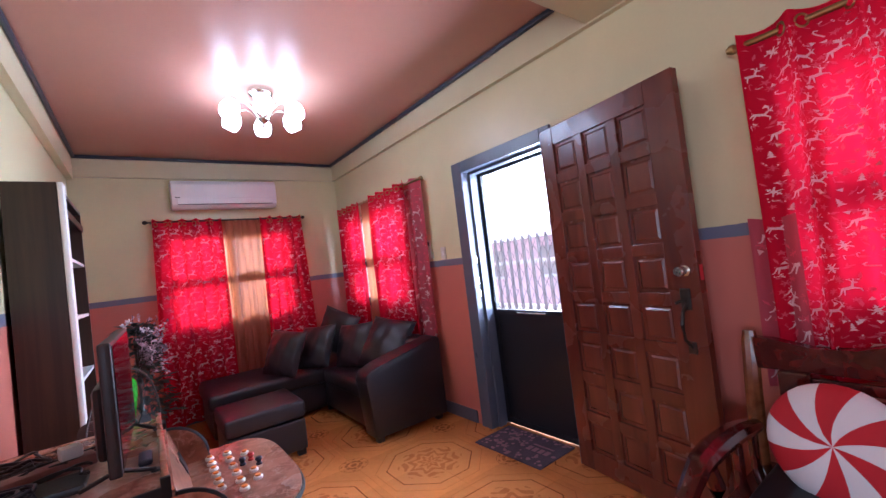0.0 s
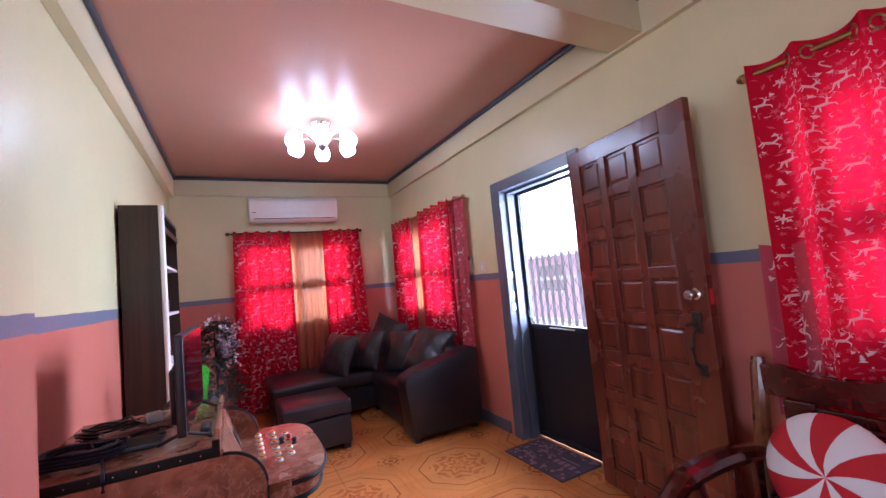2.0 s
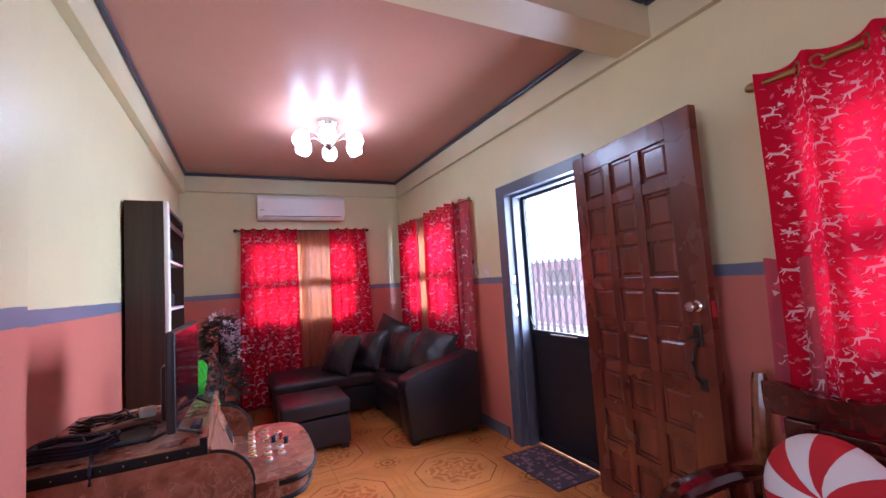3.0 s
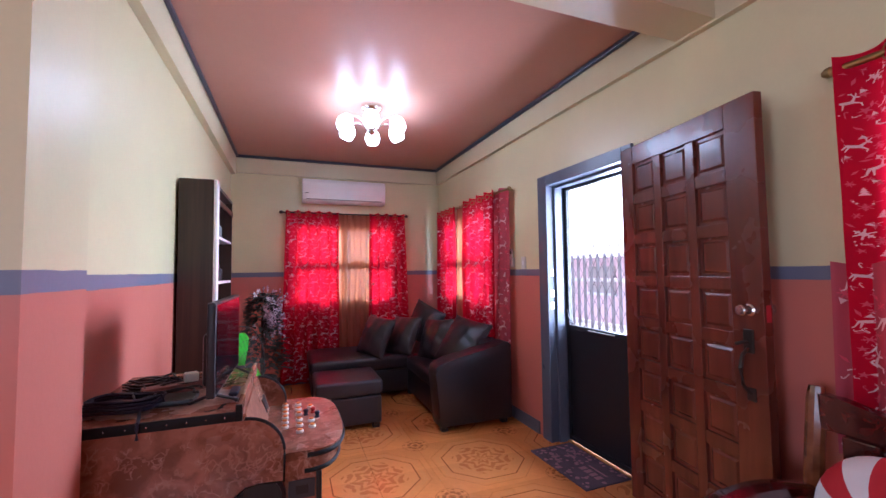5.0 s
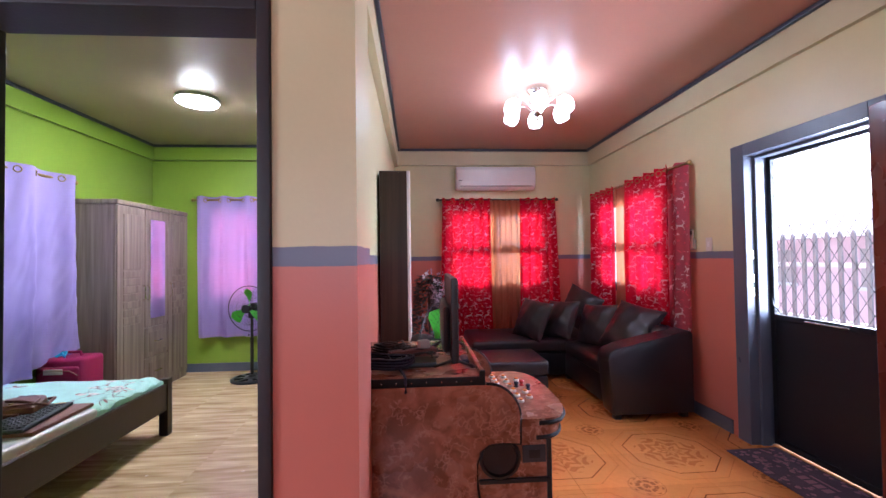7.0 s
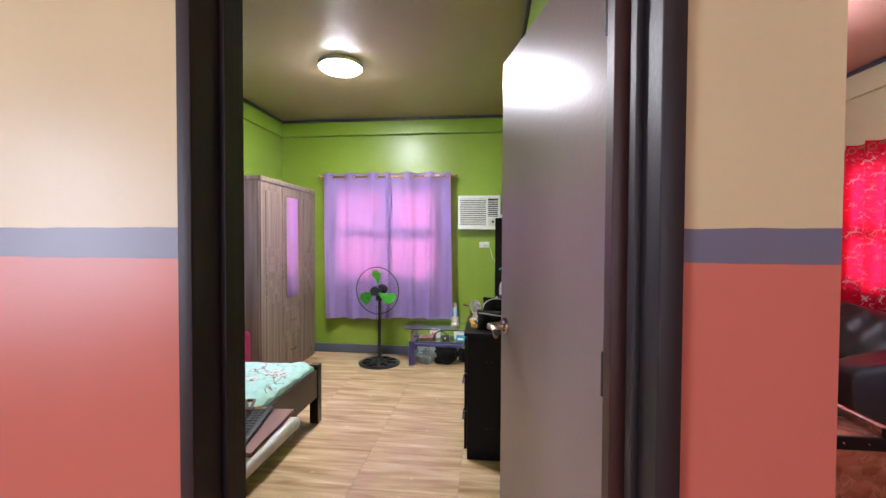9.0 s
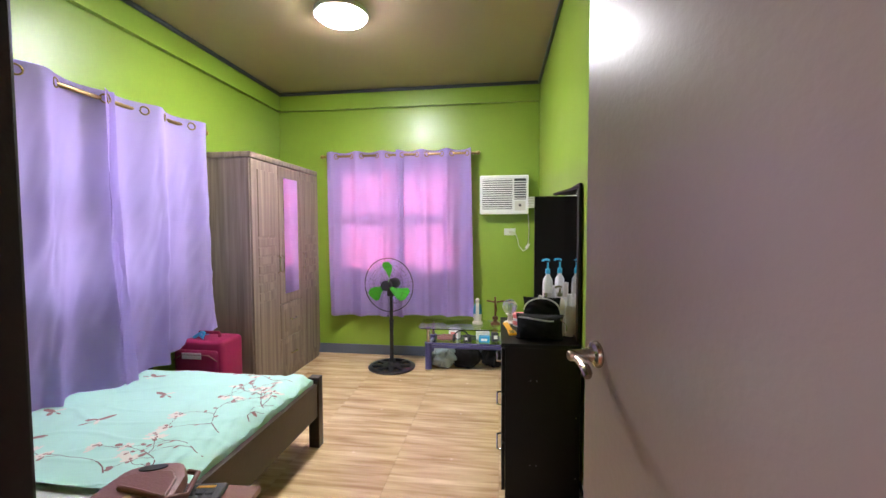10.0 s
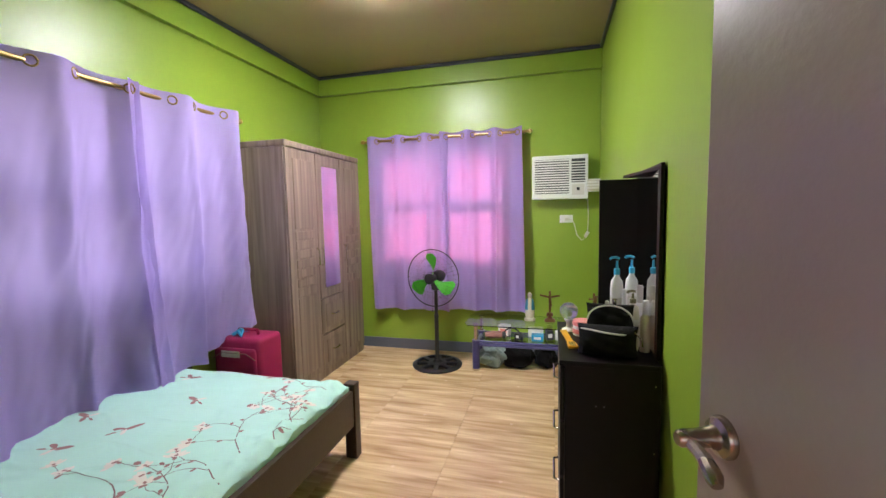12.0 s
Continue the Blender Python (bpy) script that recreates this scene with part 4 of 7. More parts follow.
RED = "red curtain with white reindeer and snowflake print"
ya = YA - 0.10
rod((0.45, ya, 2.13), (2.00, ya, 2.13), (0, 0.10, 0), "curtain_rod", "thin dark bronze curtain rod on the far wall", "bronze", 0.009)
curtain(RED + ", drawn to the side", Drape((0.475, ya + 0.004, 0), (1, 0, 0), (0, -1, 0), 0.63, 2.15, 0.04, 5, 0.055, 0.4, 0.06, -0.02), "redcurtain", 96, 28, 0.105, 3, 5, "living room curtains")
curtain(RED + ", drawn to the side", Drape((1.52, ya + 0.004, 0), (1, 0, 0), (0, -1, 0), 0.47, 2.15, 0.42, 4, 0.055, 2.2, 0.08, 0.02), "redcurtain", 80, 24, 0.105, 4, 4, "living room curtains")
curtain("dusty rose sheer curtain in front of the blind", Drape((1.08, ya + 0.035, 0), (1, 0, 0), (0, -1, 0), 0.46, 2.13, 0.06, 6, 0.028, 1.0), "sheer", 90, 20)
xc = XD - 0.075
rod((xc, 4.98, 2.15), (xc, 3.10, 2.15), (0.075, 0, 0), "curtain_rod", "brass curtain rod beside the front door", "brass", 0.0115)
curtain(RED + ", beside the corner", Drape((xc - 0.002, 4.96, 0), (0, -1, 0), (-1, 0, 0), 0.58, 2.17, 0.42, 4, 0.055, 0.9), "redcurtain", 80, 24, 0.105, 5, 3, "living room curtains")
curtain("dusty rose sheer curtain over the side window", Drape((xc + 0.02, 4.37, 0), (0, -1, 0), (-1, 0, 0), 0.33, 2.16, 0.42, 4, 0.03, 0.2), "sheer", 60, 20)
curtain(RED + ", beside the front door", Drape((xc - 0.002, 4.05, 0), (0, -1, 0), (-1, 0, 0), 0.74, 2.18, 0.42, 4, 0.06, 1.9), "redcurtain", 90, 24, 0.105, 6, 4, "living room curtains")
curtain("rose red lining curtain edge beside the front door", Drape((xc + 0.025, 3.44, 0), (0, -1, 0), (-1, 0, 0), 0.32, 2.18, 0.40, 1.5, 0.035, 2.6, 0.02, -0.04), "rosecurtain", 30, 20, 0.12, 8)
rod((xc, 0.62, 2.125), (xc, -1.2, 2.125), (0.075, 0, 0), "curtain_rod", "brass curtain rod over the bench", "brass", 0.0125)
curtain(RED + ", hanging behind the bench", Drape((xc + 0.012, 0.60, 0), (0, -1, 0), (-1, 0, 0), 1.75, 2.165, 0.76, 9, 0.07, 2.7, 0.0), "redcurtain", 260, 30, 0.076, 7, 9, "living room curtains")
curtain("rose red lining curtain edge behind the bench", Drape((xc + 0.02, 0.67, 0), (0, -1, 0), (-1, 0, 0), 0.16, 1.40, 0.70, 1, 0.03, 1.6), "rosecurtain", 24, 16, 0.12, 9)

yb = BY1 - 0.085
rod((-2.57, yb, 2.125), (-0.965, yb, 2.125), (0, 0.085, 0), "curtain_rod", "brown curtain rod over the bedroom window", "brass", 0.0125)
PUR = "plain lavender eyelet curtain"
for x_at, wide, out_by, low, seed, flare, swing in ((-2.55, 0.83, 0.026, 0.44, 0.2, -0.04, 0.02), (-1.79, 0.77, 0.022, 0.46, 1.2, -0.02, 0.04)):
    curtain("thin pink lining curtain behind the lavender curtains", Drape((x_at, yb + out_by, 0), (1, 0, 0), (0, -1, 0), wide, 2.155, low + 0.01, 3, 0.055, seed, flare, swing), "liner", 110, 30)
curtain(PUR + " lit pink by the window", Drape((-2.55, yb + 0.012, 0), (1, 0, 0), (0, -1, 0), 0.83, 2.165, 0.44, 3, 0.055, 0.2, -0.04, 0.02), "purple", 110, 30, 0, 0, 4, "bedroom curtains")
curtain(PUR + " lit pink by the window", Drape((-1.79, yb + 0.008, 0), (1, 0, 0), (0, -1, 0), 0.77, 2.165, 0.46, 3, 0.055, 1.2, -0.02, 0.04), "purple", 110, 30, 0, 0, 4, "bedroom curtains")
xb = BX0 + 0.125
rod((xb, 1.75, 2.11), (xb, 3.74, 2.11), (-0.125, 0, 0), "curtain_rod", "brown curtain rod above the bed", "brass", 0.0125)
for y_at, wide, folds, seed, gap in ((1.62, 1.32, 3, 0.6, 0.0), (2.89, 0.80, 2, 2.3, 0.02)):
    curtain(PUR + " draped down to the bed", Drape((xb - 0.022 + gap, y_at, 0), (0, 1, 0), (1, 0, 0), wide, 2.155, 0.455, folds, 0.090, seed, 0.0, -0.01,
            belly=lambda s, y=y_at, w=wide: 0.012 + 0.07 * max(0.0, min(1.0, (3.75 - y - w * s) / 0.6)) * math.sin(9 * (y + w * s)) + 0.022 * math.sin(31 * (y + w * s) + 2),
            lift=lambda s, y=y_at, w=wide: 0.09 * max(0.0, (y + w * s - 3.2) / 0.5) + 0.006 * math.sin(21 * s), crease=0.017), "purple", 200, 90, 0, 0, 5, "bedroom curtains")

# ---- lamps ----
def chandelier():
    c = thing("chandelier", "chrome ceiling lamp with six lit frosted glass shades", "ceiling lamp", pose(1.19, 3.20, CEIL - 0.02))
    part("canopy", lathe([(0.0, -0.045), (0.05, -0.042), (0.085, -0.01), (0.09, 0.02)], 28), "chrome", c)
    part("stem", lathe([(0.014, -0.20), (0.012, -0.13), (0.02, -0.11), (0.012, -0.09), (0.014, -0.04)], 14), "chrome", c)
    part("hub", lathe([(0, -0.275), (0.012, -0.268), (0.016, -0.255), (0.008, -0.24), (0.03, -0.225), (0.042, -0.205), (0.03, -0.185), (0.012, -0.18)], 20), "chrome", c)
    shade = lathe([(0.020, 0.045), (0.040, 0.032), (0.057, 0.0), (0.062, -0.03), (0.055, -0.065), (0.040, -0.085), (0.0, -0.088)], 22)
    me = mesh_from(shade, "shade", MAT["bulb"])
    for i in range(6):
        a = radians(60 * i + 18)
        d = Vector((math.cos(a), math.sin(a), 0))
        pts = []
        for k in range(9):
            u = k / 8
            pts.append(d * (0.03 + 0.205 * u) + Vector((0, 0, -0.205 + 0.10 * math.sin(u * math.pi * 0.85) - 0.0 * u)))
        arm = part("arm", tube(pts, 0.006, 8), "chrome", c)
        tip = pts[-1]
        q = (Vector((0, 0, 1)) - d * 0.55).normalized().to_track_quat("Z", "Y").to_matrix().to_4x4()
        part("socket_cup", lathe([(0.018, 0.05), (0.024, 0.035), (0.014, 0.07)], 14, Matrix.Translation(tip + d * 0.0) @ q), "chrome", c)
        s = new("shade", me)
        s.parent = c
        s.matrix_local = Matrix.Translation(tip) @ q @ Matrix.Scale(1.05, 4)
        tagged(s, "lit frosted white glass shade")
    part("finial", lathe([(0, -0.31), (0.011, -0.30), (0.012, -0.29), (0.004, -0.275)], 12), "chrome", c)


chandelier()


def disc_lamp():
    c = thing("ceiling_lamp", "lit round white flush ceiling lamp", "ceiling lamp", pose(-1.79, 3.53, CEIL))
    part("base", lathe([(0.178, -0.032), (0.182, -0.02), (0.178, 0.0)], 40), "white", c)
    part("diffuser", lathe([(0.0, -0.062), (0.07, -0.060), (0.125, -0.055), (0.155, -0.045), (0.165, -0.033)], 40), "disc", c, "glowing opal diffuser")


disc_lamp()


# ---- living room things ----
def cushion(w, h, t, mat, parent, name, m, n=14, droop=0.0):
    """A stuffed square cushion, pinched at the corners."""
    bm = bmesh.new()
    sides = []
    for s in (1, -1):
        g = []
        for j in range(n + 1):
            row = []
            for i in range(n + 1):
                u, v = 2 * i / n - 1, 2 * j / n - 1
                e = max(0.0, (1 - u * u) * (1 - v * v)) ** 0.42
                pinch = 1 - 0.05 * (1 - u * u) * v * v - 0.0
                pu = 1 - 0.07 * (1 - v * v)
                wr = (0.010 * math.sin(7 * u + 3 * v + w * 40) * math.sin(5 * v - 2 * u) + 0.007 * math.sin(16 * v + 5 * u * u) * abs(u) ** 2) * e
                row.append(bm.verts.new((w / 2 * u * (1 - 0.06 * (1 - u * u)) * pu ** (1 if abs(u) > 0.6 else 0.3), s * (t / 2 * e) + wr, h / 2 * v * (pinch) - droop * (1 - v) * 0.0)))
            g.append(row)
        sides.append(g)
        for j in range(n):
            for i in range(n):
                bm.faces.new((g[j][i], g[j][i + 1], g[j + 1][i + 1], g[j + 1][i]))
    bmesh.ops.remove_doubles(bm, verts=list(bm.verts), dist=0.0006)
    bmesh.ops.transform(bm, matrix=m, verts=list(bm.verts))
    if parent is None:
        return bm
    return part(name, bm, mat, parent)


def sofa():
    s = thing("corner_sofa", "black leatherette corner sofa with a sloping arm", "sofa")
    part("base", blk(1.79, 2.44, 3.24, 5.06, 0.05, 0.30, bevel=0.02), "leather", s)
    part("chaise_base", blk(0.76, 1.79, 4.26, 5.06, 0.05, 0.30, bevel=0.02), "leather", s)
    part("seat", blk(1.755, 2.26, 3.25, 4.22, 0.30, 0.445, bevel=0.045, seg=4), "leather", s)
    part("chaise_seat", blk(0.735, 2.26, 4.225, 5.05, 0.30, 0.45, bevel=0.045, seg=4), "leather", s)
    part("backrest", blk(2.24, 2.445, 3.24, 5.05, 0.30, 0.73, bevel=0.07, seg=5), "leather", s)
    # arm: outline in x and z, extruded along y
    out = [(1.74, 0.045), (2.445, 0.045), (2.445, 0.715), (2.40, 0.735), (2.25, 0.695), (2.05, 0.655), (1.85, 0.612), (1.75, 0.585), (1.712, 0.555), (1.708, 0.50)]
    bm = slab(out, -0.105, 0.105, m=pose(0, 3.175, 0, 90, 0, 0), bevel=0.022)
    part("arm", bm, "leather", s)
    for x, y in ((1.80, 3.14), (2.38, 3.14), (0.82, 4.33), (0.82, 4.98), (1.83, 4.3)):
        part("foot", blk(x - 0.03, x + 0.03, y - 0.03, y + 0.03, 0, 0.052, bevel=0.006), "black", s)


sofa()
PIL = ((1.455, 4.40, 0.655, 60, 24, 0.46, 5), (1.765, 4.38, 0.65, 64, 28, 0.46, -4), (2.10, 4.62, 0.73, 52, 14, 0.48, 22), (2.03, 4.00, 0.64, 70, 22, 0.46, -5), (2.17, 3.56, 0.68, 60, 36, 0.50, 10))
for x, y, z, yaw, lean, size, roll in PIL:
    bm = cushion(size, size, 0.18, "leather", None, "", pose(x, y, z, 0, 0, -yaw) @ pose(0, 0, 0, -lean, 0, 0) @ pose(0, 0, 0, 0, roll, 0), n=20)
    solid("throw_pillow", bm, "leather", "plump black leatherette pillow leaning on the corner sofa", "pillow", "sofa pillows")


def ottoman():
    o = thing("ottoman", "low black leatherette storage ottoman with lid", "ottoman")
    part("body", blk(0.755, 1.315, 3.425, 3.955, 0.045, 0.285, bevel=0.016, seg=3), "leather", o)
    part("lid", blk(0.745, 1.325, 3.415, 3.965, 0.292, 0.425, bevel=0.03, seg=4), "leather", o, "padded lid with a seam")
    for x in (0.80, 1.27):
        for y in (3.47, 3.91):
            part("foot", blk(x - 0.03, x + 0.03, y - 0.03, y + 0.03, 0, 0.05, bevel=0.005), "black", o)


ottoman()


def split_ac():
    a = thing("air_conditioner", "white wall-mounted split air conditioner over the curtains", "air conditioner")
    x0, x1 = 0.672, 1.712
    prof = [(0, 2.265), (-0.15, 2.255), (-0.19, 2.292), (-0.205, 2.36), (-0.205, 2.505), (-0.18, 2.55), (0, 2.56)]
    bm = bmesh.new()
    a0 = [bm.verts.new((x0, YA + y, z)) for y, z in prof]
    a1 = [bm.verts.new((x1, YA + y, z)) for y, z in prof]
    bm.faces.new(a0)
    bm.faces.new(a1[::-1])
    for i in range(len(prof)):
        j = (i + 1) % len(prof)
        bm.faces.new((a0[i], a1[i], a1[j], a0[j]))
    bmesh.ops.bevel(bm, geom=[e for e in bm.edges], offset=0.012, segments=2, profile=0.5, affect="EDGES")
    part("casing", bm, "white", a)
    part("flap", blk(x0 + 0.05, x1 - 0.05, YA - 0.207, YA - 0.200, -0.026, 0.026, bevel=0.003, m=pose(0, 0, 2.326, 0, 0, 0)), "white", a)
    # dark strip on the closed casing for the shaded outlet gap
    part("outlet_shade_strip", blk(x0 + 0.05, x1 - 0.05, YA - 0.1985, YA - 0.19, 2.292, 2.298), "darkgrey", a)
    part("badge", blk(x0 + 0.03, x0 + 0.075, YA - 0.2065, YA - 0.2045, 2.363, 2.371), "darkgrey", a)


split_ac()


def wall_cabinet():
    """Tall dark cabinet whose pale-framed shelves face the room."""
    c = thing("display_cabinet", "tall dark walnut display cabinet with white front frame and shelves", "cabinet")
    x0, x1, y0, y1, h = -0.122, 0.072, 2.70, 3.62, 1.995
    part("side_panel", blk(x0, x1, y0, y0 + 0.022, 0, h, bevel=0.002), "cabinet", c)
    part("side_panel", blk(x0, x1, y1 - 0.022, y1, 0, h, bevel=0.002), "cabinet", c)
    part("back_panel", blk(x0, x0 + 0.01, y0 + 0.022, y1 - 0.022, 0, h), "cabinet", c)
    part("top", blk(x0 + 0.01, x1, y0 + 0.022, y1 - 0.022, h - 0.022, h), "cabinet", c)
    part("plinth", blk(x0 + 0.01, x1, y0 + 0.022, y1 - 0.022, 0, 0.08), "cabinet", c)
    for z in (0.62, 0.98, 1.32, 1.64):
        part("shelf", blk(x0 + 0.01, x1 - 0.004, y0 + 0.022, y1 - 0.022, z - 0.009, z + 0.009), "white", c, "white shelf")
    for a, b in ((y0 - 0.001, y0 + 0.075),):
        part("front_frame", blk(x1 + 0.001, x1 + 0.024, a, b, 0.0, h, bevel=0.004), "white", c, "white front stile")
    for z in (0.08, 0.60, 1.86):
        part("front_rail", blk(x1 + 0.001, x1 + 0.008, y0 + 0.075, y1 - 0.02, z, z + 0.04, bevel=0.002), "cabinet", c)
    for lo, hi in ((2.775, 3.12), (3.19, 3.55)):
        part("lower_door", blk(x1 + 0.002, x1 + 0.016, lo, hi, 0.14, 0.60, bevel=0.003), "cabinet", c)


wall_cabinet()
rnd = random.Random(5)
for z in (0.989, 1.329, 1.649):
    for k in range(6):
        y = 2.78 + 0.14 * k + rnd.uniform(-.02, .02)
        hh = rnd.uniform(0.10, 0.2)
        prof = [(0.026, 0), (0.032, 0.2 * hh), (0.032, 0.65 * hh), (0.014, 0.8 * hh), (0.016, hh), (0, hh)]
        solid("ornament", lathe(prof, 14, pose(-0.03 + rnd.uniform(-.02, .03), y, z)), rnd.choice(("white", "greycloth", "pink", "ivory", "darkgrey")), "small ornament standing on the display cabinet shelf", "ornament", "cabinet ornaments")


def arcade():
    """Two-player game cabinet in marbled laminate with black studded edging."""
    a = thing("arcade_cabinet", "brown marbled arcade cabinet with a rounded button deck", "arcade cabinet")
    y0, y1, top = 1.321, 1.955, 0.918
    part("body", blk(-0.136, 0.345, y0 + 0.02, y1 - 0.02, 0.0, 0.884), "marble", a)
    part("front_box", blk(0.345, 0.64, y0 + 0.045, y1 - 0.045, 0.0, 0.652, bevel=0.004), "marble", a)
    part("top", blk(-0.136, 0.372, y0, y1 + 0.06, 0.888, top, bevel=0.003), "marble", a, "marbled top board")
    part("top_edging", blk(-0.136, 0.376, y0 - 0.006, y0 + 0.004, 0.884, top - 0.001, bevel=0.003), "edging", a, "black studded edging")
    part("top_lip", blk(0.366, 0.384, y0 + 0.004, y1 + 0.06, 0.884, 0.940, bevel=0.003), "marble", a)
    part("lip_end", blk(0.364, 0.386, y0 - 0.007, y0 + 0.003, 0.884, 0.940, bevel=0.002), "edging", a)

    def arc(cx, cz, r, a0, a1, n=10, sx=1.0):
        return [(cx + sx * r * math.cos(radians(a0 + (a1 - a0) * i / n)), cz + r * math.sin(radians(a0 + (a1 - a0) * i / n))) for i in range(n + 1)]

    side = [(-0.136, 0.0), (0.365, 0.0), (0.362, 0.42), (0.350, 0.50), (0.348, 0.585), (0.362, 0.632), (0.395, 0.657), (0.440, 0.664), (0.518, 0.656)]
    side += arc(0.392, 0.756, 0.127, -4, 90, 12) + [(-0.136, 0.883)]
    for yy in (y0, y1 - 0.02):
        p = part("side_panel", slab(side, 0, 0.02, m=pose(0, yy + 0.02, 0, 90, 0, 0), bevel=0.002), "marble", a)
        part("edging", tube([(x, yy + 0.008, z) for x, z in side[2:] if x > 0.0], 0.0085, 6), "edging", p, "black studded edging")
    # deck with a rounded front
    ym, hw = (y0 + y1) / 2 + 0.045, 0.335
    deck = [(0.385, ym - hw)] + [(0.60 + 0.152 * max(0.0, math.cos(t)) ** 0.75, ym + hw * (1 if math.sin(t) > 0 else -1) * abs(math.sin(t)) ** 0.62) for t in [radians(-90 + 180 * i / 28) for i in range(29)]] + [(0.385, ym + hw)]
    part("deck", slab(deck, 0.708, 0.738), "marble", a, "marbled button deck")
    part("deck_edging", tube([(x, y, 0.722) for x, y in deck[1:-1]], 0.0095, 6), "edging", a, "black studded edging")
    low = [(0.385 + (x - 0.385) * 0.955, ym + (y - ym) * 0.97) for x, y in deck]
    part("deck_skirt", slab(low, 0.652, 0.7075), "marble", a)
    part("deck_edging", tube([(x, y, 0.662) for x, y in low[1:-1]], 0.0085, 6), "edging", a, "black studded edging")
    slope = pose(0.412, 0, 0.815, 0, -20, 0)
    part("screen_slope", blk(-0.008, 0.008, y0 + 0.022, y1 - 0.022, -0.092, 0.080, m=slope), "marble", a)
    for y in (y0 + 0.13, y1 - 0.13):
        part("coin_slot", blk(0.0085, 0.0125, y - 0.045, y + 0.045, -0.062, 0.0, bevel=0.001, m=slope), "black", a)
    # speakers on the near flank and front posts
    yf = y0 + 0.045
    for z, r in ((0.59, 0.082), (0.27, 0.095)):
        part("speaker", lathe([(r, 0), (r, 0.012), (r * 0.86, 0.016), (r * 0.8, 0.004), (r * 0.3, 0.001), (0, 0.006)], 26, pose(0.445, yf - 0.001, z, 90, 0, 0)), "black", a, "round black loudspeaker")
    part("vent_plate", blk(0.535, 0.628, yf - 0.008, yf - 0.001, 0.565, 0.632, bevel=0.003), "darkgrey", a)
    # black plate laid on the vent, imitating a recess in shade
    part("vent_shade_plate", blk(0.560, 0.605, yf - 0.010, yf - 0.008, 0.582, 0.614, bevel=0.001), "black", a)
    part("flank_edging", blk(0.365, 0.645, yf - 0.012, yf, 0.490, 0.508, bevel=0.003), "black", a)
    part("post_edging", blk(0.632, 0.652, yf - 0.006, yf + 0.02, 0.0, 0.652, bevel=0.004), "black", a)
    part("post_edging", blk(0.632, 0.652, y1 - 0.065, y1 - 0.04, 0.0, 0.652, bevel=0.004), "black", a)
    # buttons and sticks
    rim = mesh_from(lathe([(0.0155, 0), (0.0155, 0.006), (0.0120, 0.010), (0, 0.010)], 14), "button", MAT["white"])
    cap = mesh_from(lathe([(0.0095, 0.010), (0.0095, 0.014), (0, 0.0155)], 12), "button_cap", MAT["orange"])
    rows = ((0.520, 1.61, 1.91, 6), (0.578, 1.54, 1.90, 6), (0.628, 1.585, 1.655, 2), (0.632, 1.845, 1.856, 1))
    for x, ya, yb, count in rows:
        for k in range(count):
            b = new("button", rim)
            b.parent = a
            b.location = (x, ya + (yb - ya) * k / max(1, count - 1), 0.7382)
            tagged(b, "white push button with orange cap")
            q = new("button_cap", cap)
            q.parent = b
    for x, y, mt in ((0.608, 1.744, "navy"), (0.655, 1.70, "navy"), (0.640, 1.765, "redplastic")):
        part("joystick", lathe([(0.011, 0), (0.011, 0.004), (0.007, 0.008), (0.009, 0.014), (0.0125, 0.019), (0.009, 0.026), (0, 0.028)], 12, pose(x, y, 0.738)), mt, a, "red joystick" if mt == "redplastic" else "navy joystick")
    for k in range(8):
        part("stud", lathe([(0.0028, 0), (0.002, 0.0015), (0, 0.002)], 8, pose(-0.06 + 0.056 * k, y0 - 0.006, 0.901, 90, 0, 0)), "chrome", a)


arcade()


def television():
    t = thing("television", "small black flat television on V-shaped feet", "television", pose(0.284, 1.651, 0.919, 0, 0, 88.5))
    w = 0.566
    part("panel", blk(-w / 2, w / 2, -0.016, 0.012, 0.034, 0.368, bevel=0.006), "black", t)
    part("back_bulge", blk(-w * 0.35, w * 0.35, 0.012, 0.042, 0.055, 0.25, bevel=0.015), "black", t)
    part("screen", blk(-w / 2 + 0.012, w / 2 - 0.012, -0.0185, -0.0163, 0.046, 0.358), "gloss_screen", t, "dark glossy screen")
    for s in (-1, 1):
        x = s * 0.235
        part("foot", tube([(x - 0.03 * s, -0.078, 0.006), (x, 0, 0.040), (x - 0.03 * s, 0.078, 0.006)], 0.006, 8), "black", t)
        part("rubber_foot", lathe([(0.011, 0), (0.011, 0.006)], 10, pose(x - 0.03 * s, -0.078, 0.0)), "darkgrey", t)


MAT["gloss_screen"] = material("dark_glossy_screen", (0.006, 0.006, 0.008), 0.07, bump=0, var=0.0)
television()


def coil(name, centre, r, turns, mat, label, seed, thick=0.005):
    rnd = random.Random(seed)
    pts = []
    for i in range(turns * 20):
        a = 2 * math.pi * i / 20
        rr = r * (1 + 0.14 * math.sin(a * 0.37 + seed)) + 0.004 * rnd.uniform(-1, 1)
        pts.append((centre[0] + rr * math.cos(a) * 1.25, centre[1] + rr * math.sin(a) * 0.8, centre[2] + thick + 0.011 * (i / 20 % 4) + 0.004 * math.sin(a * 3 + seed)))
    solid(name, tube(pts, thick, 6), mat, label, "cable")


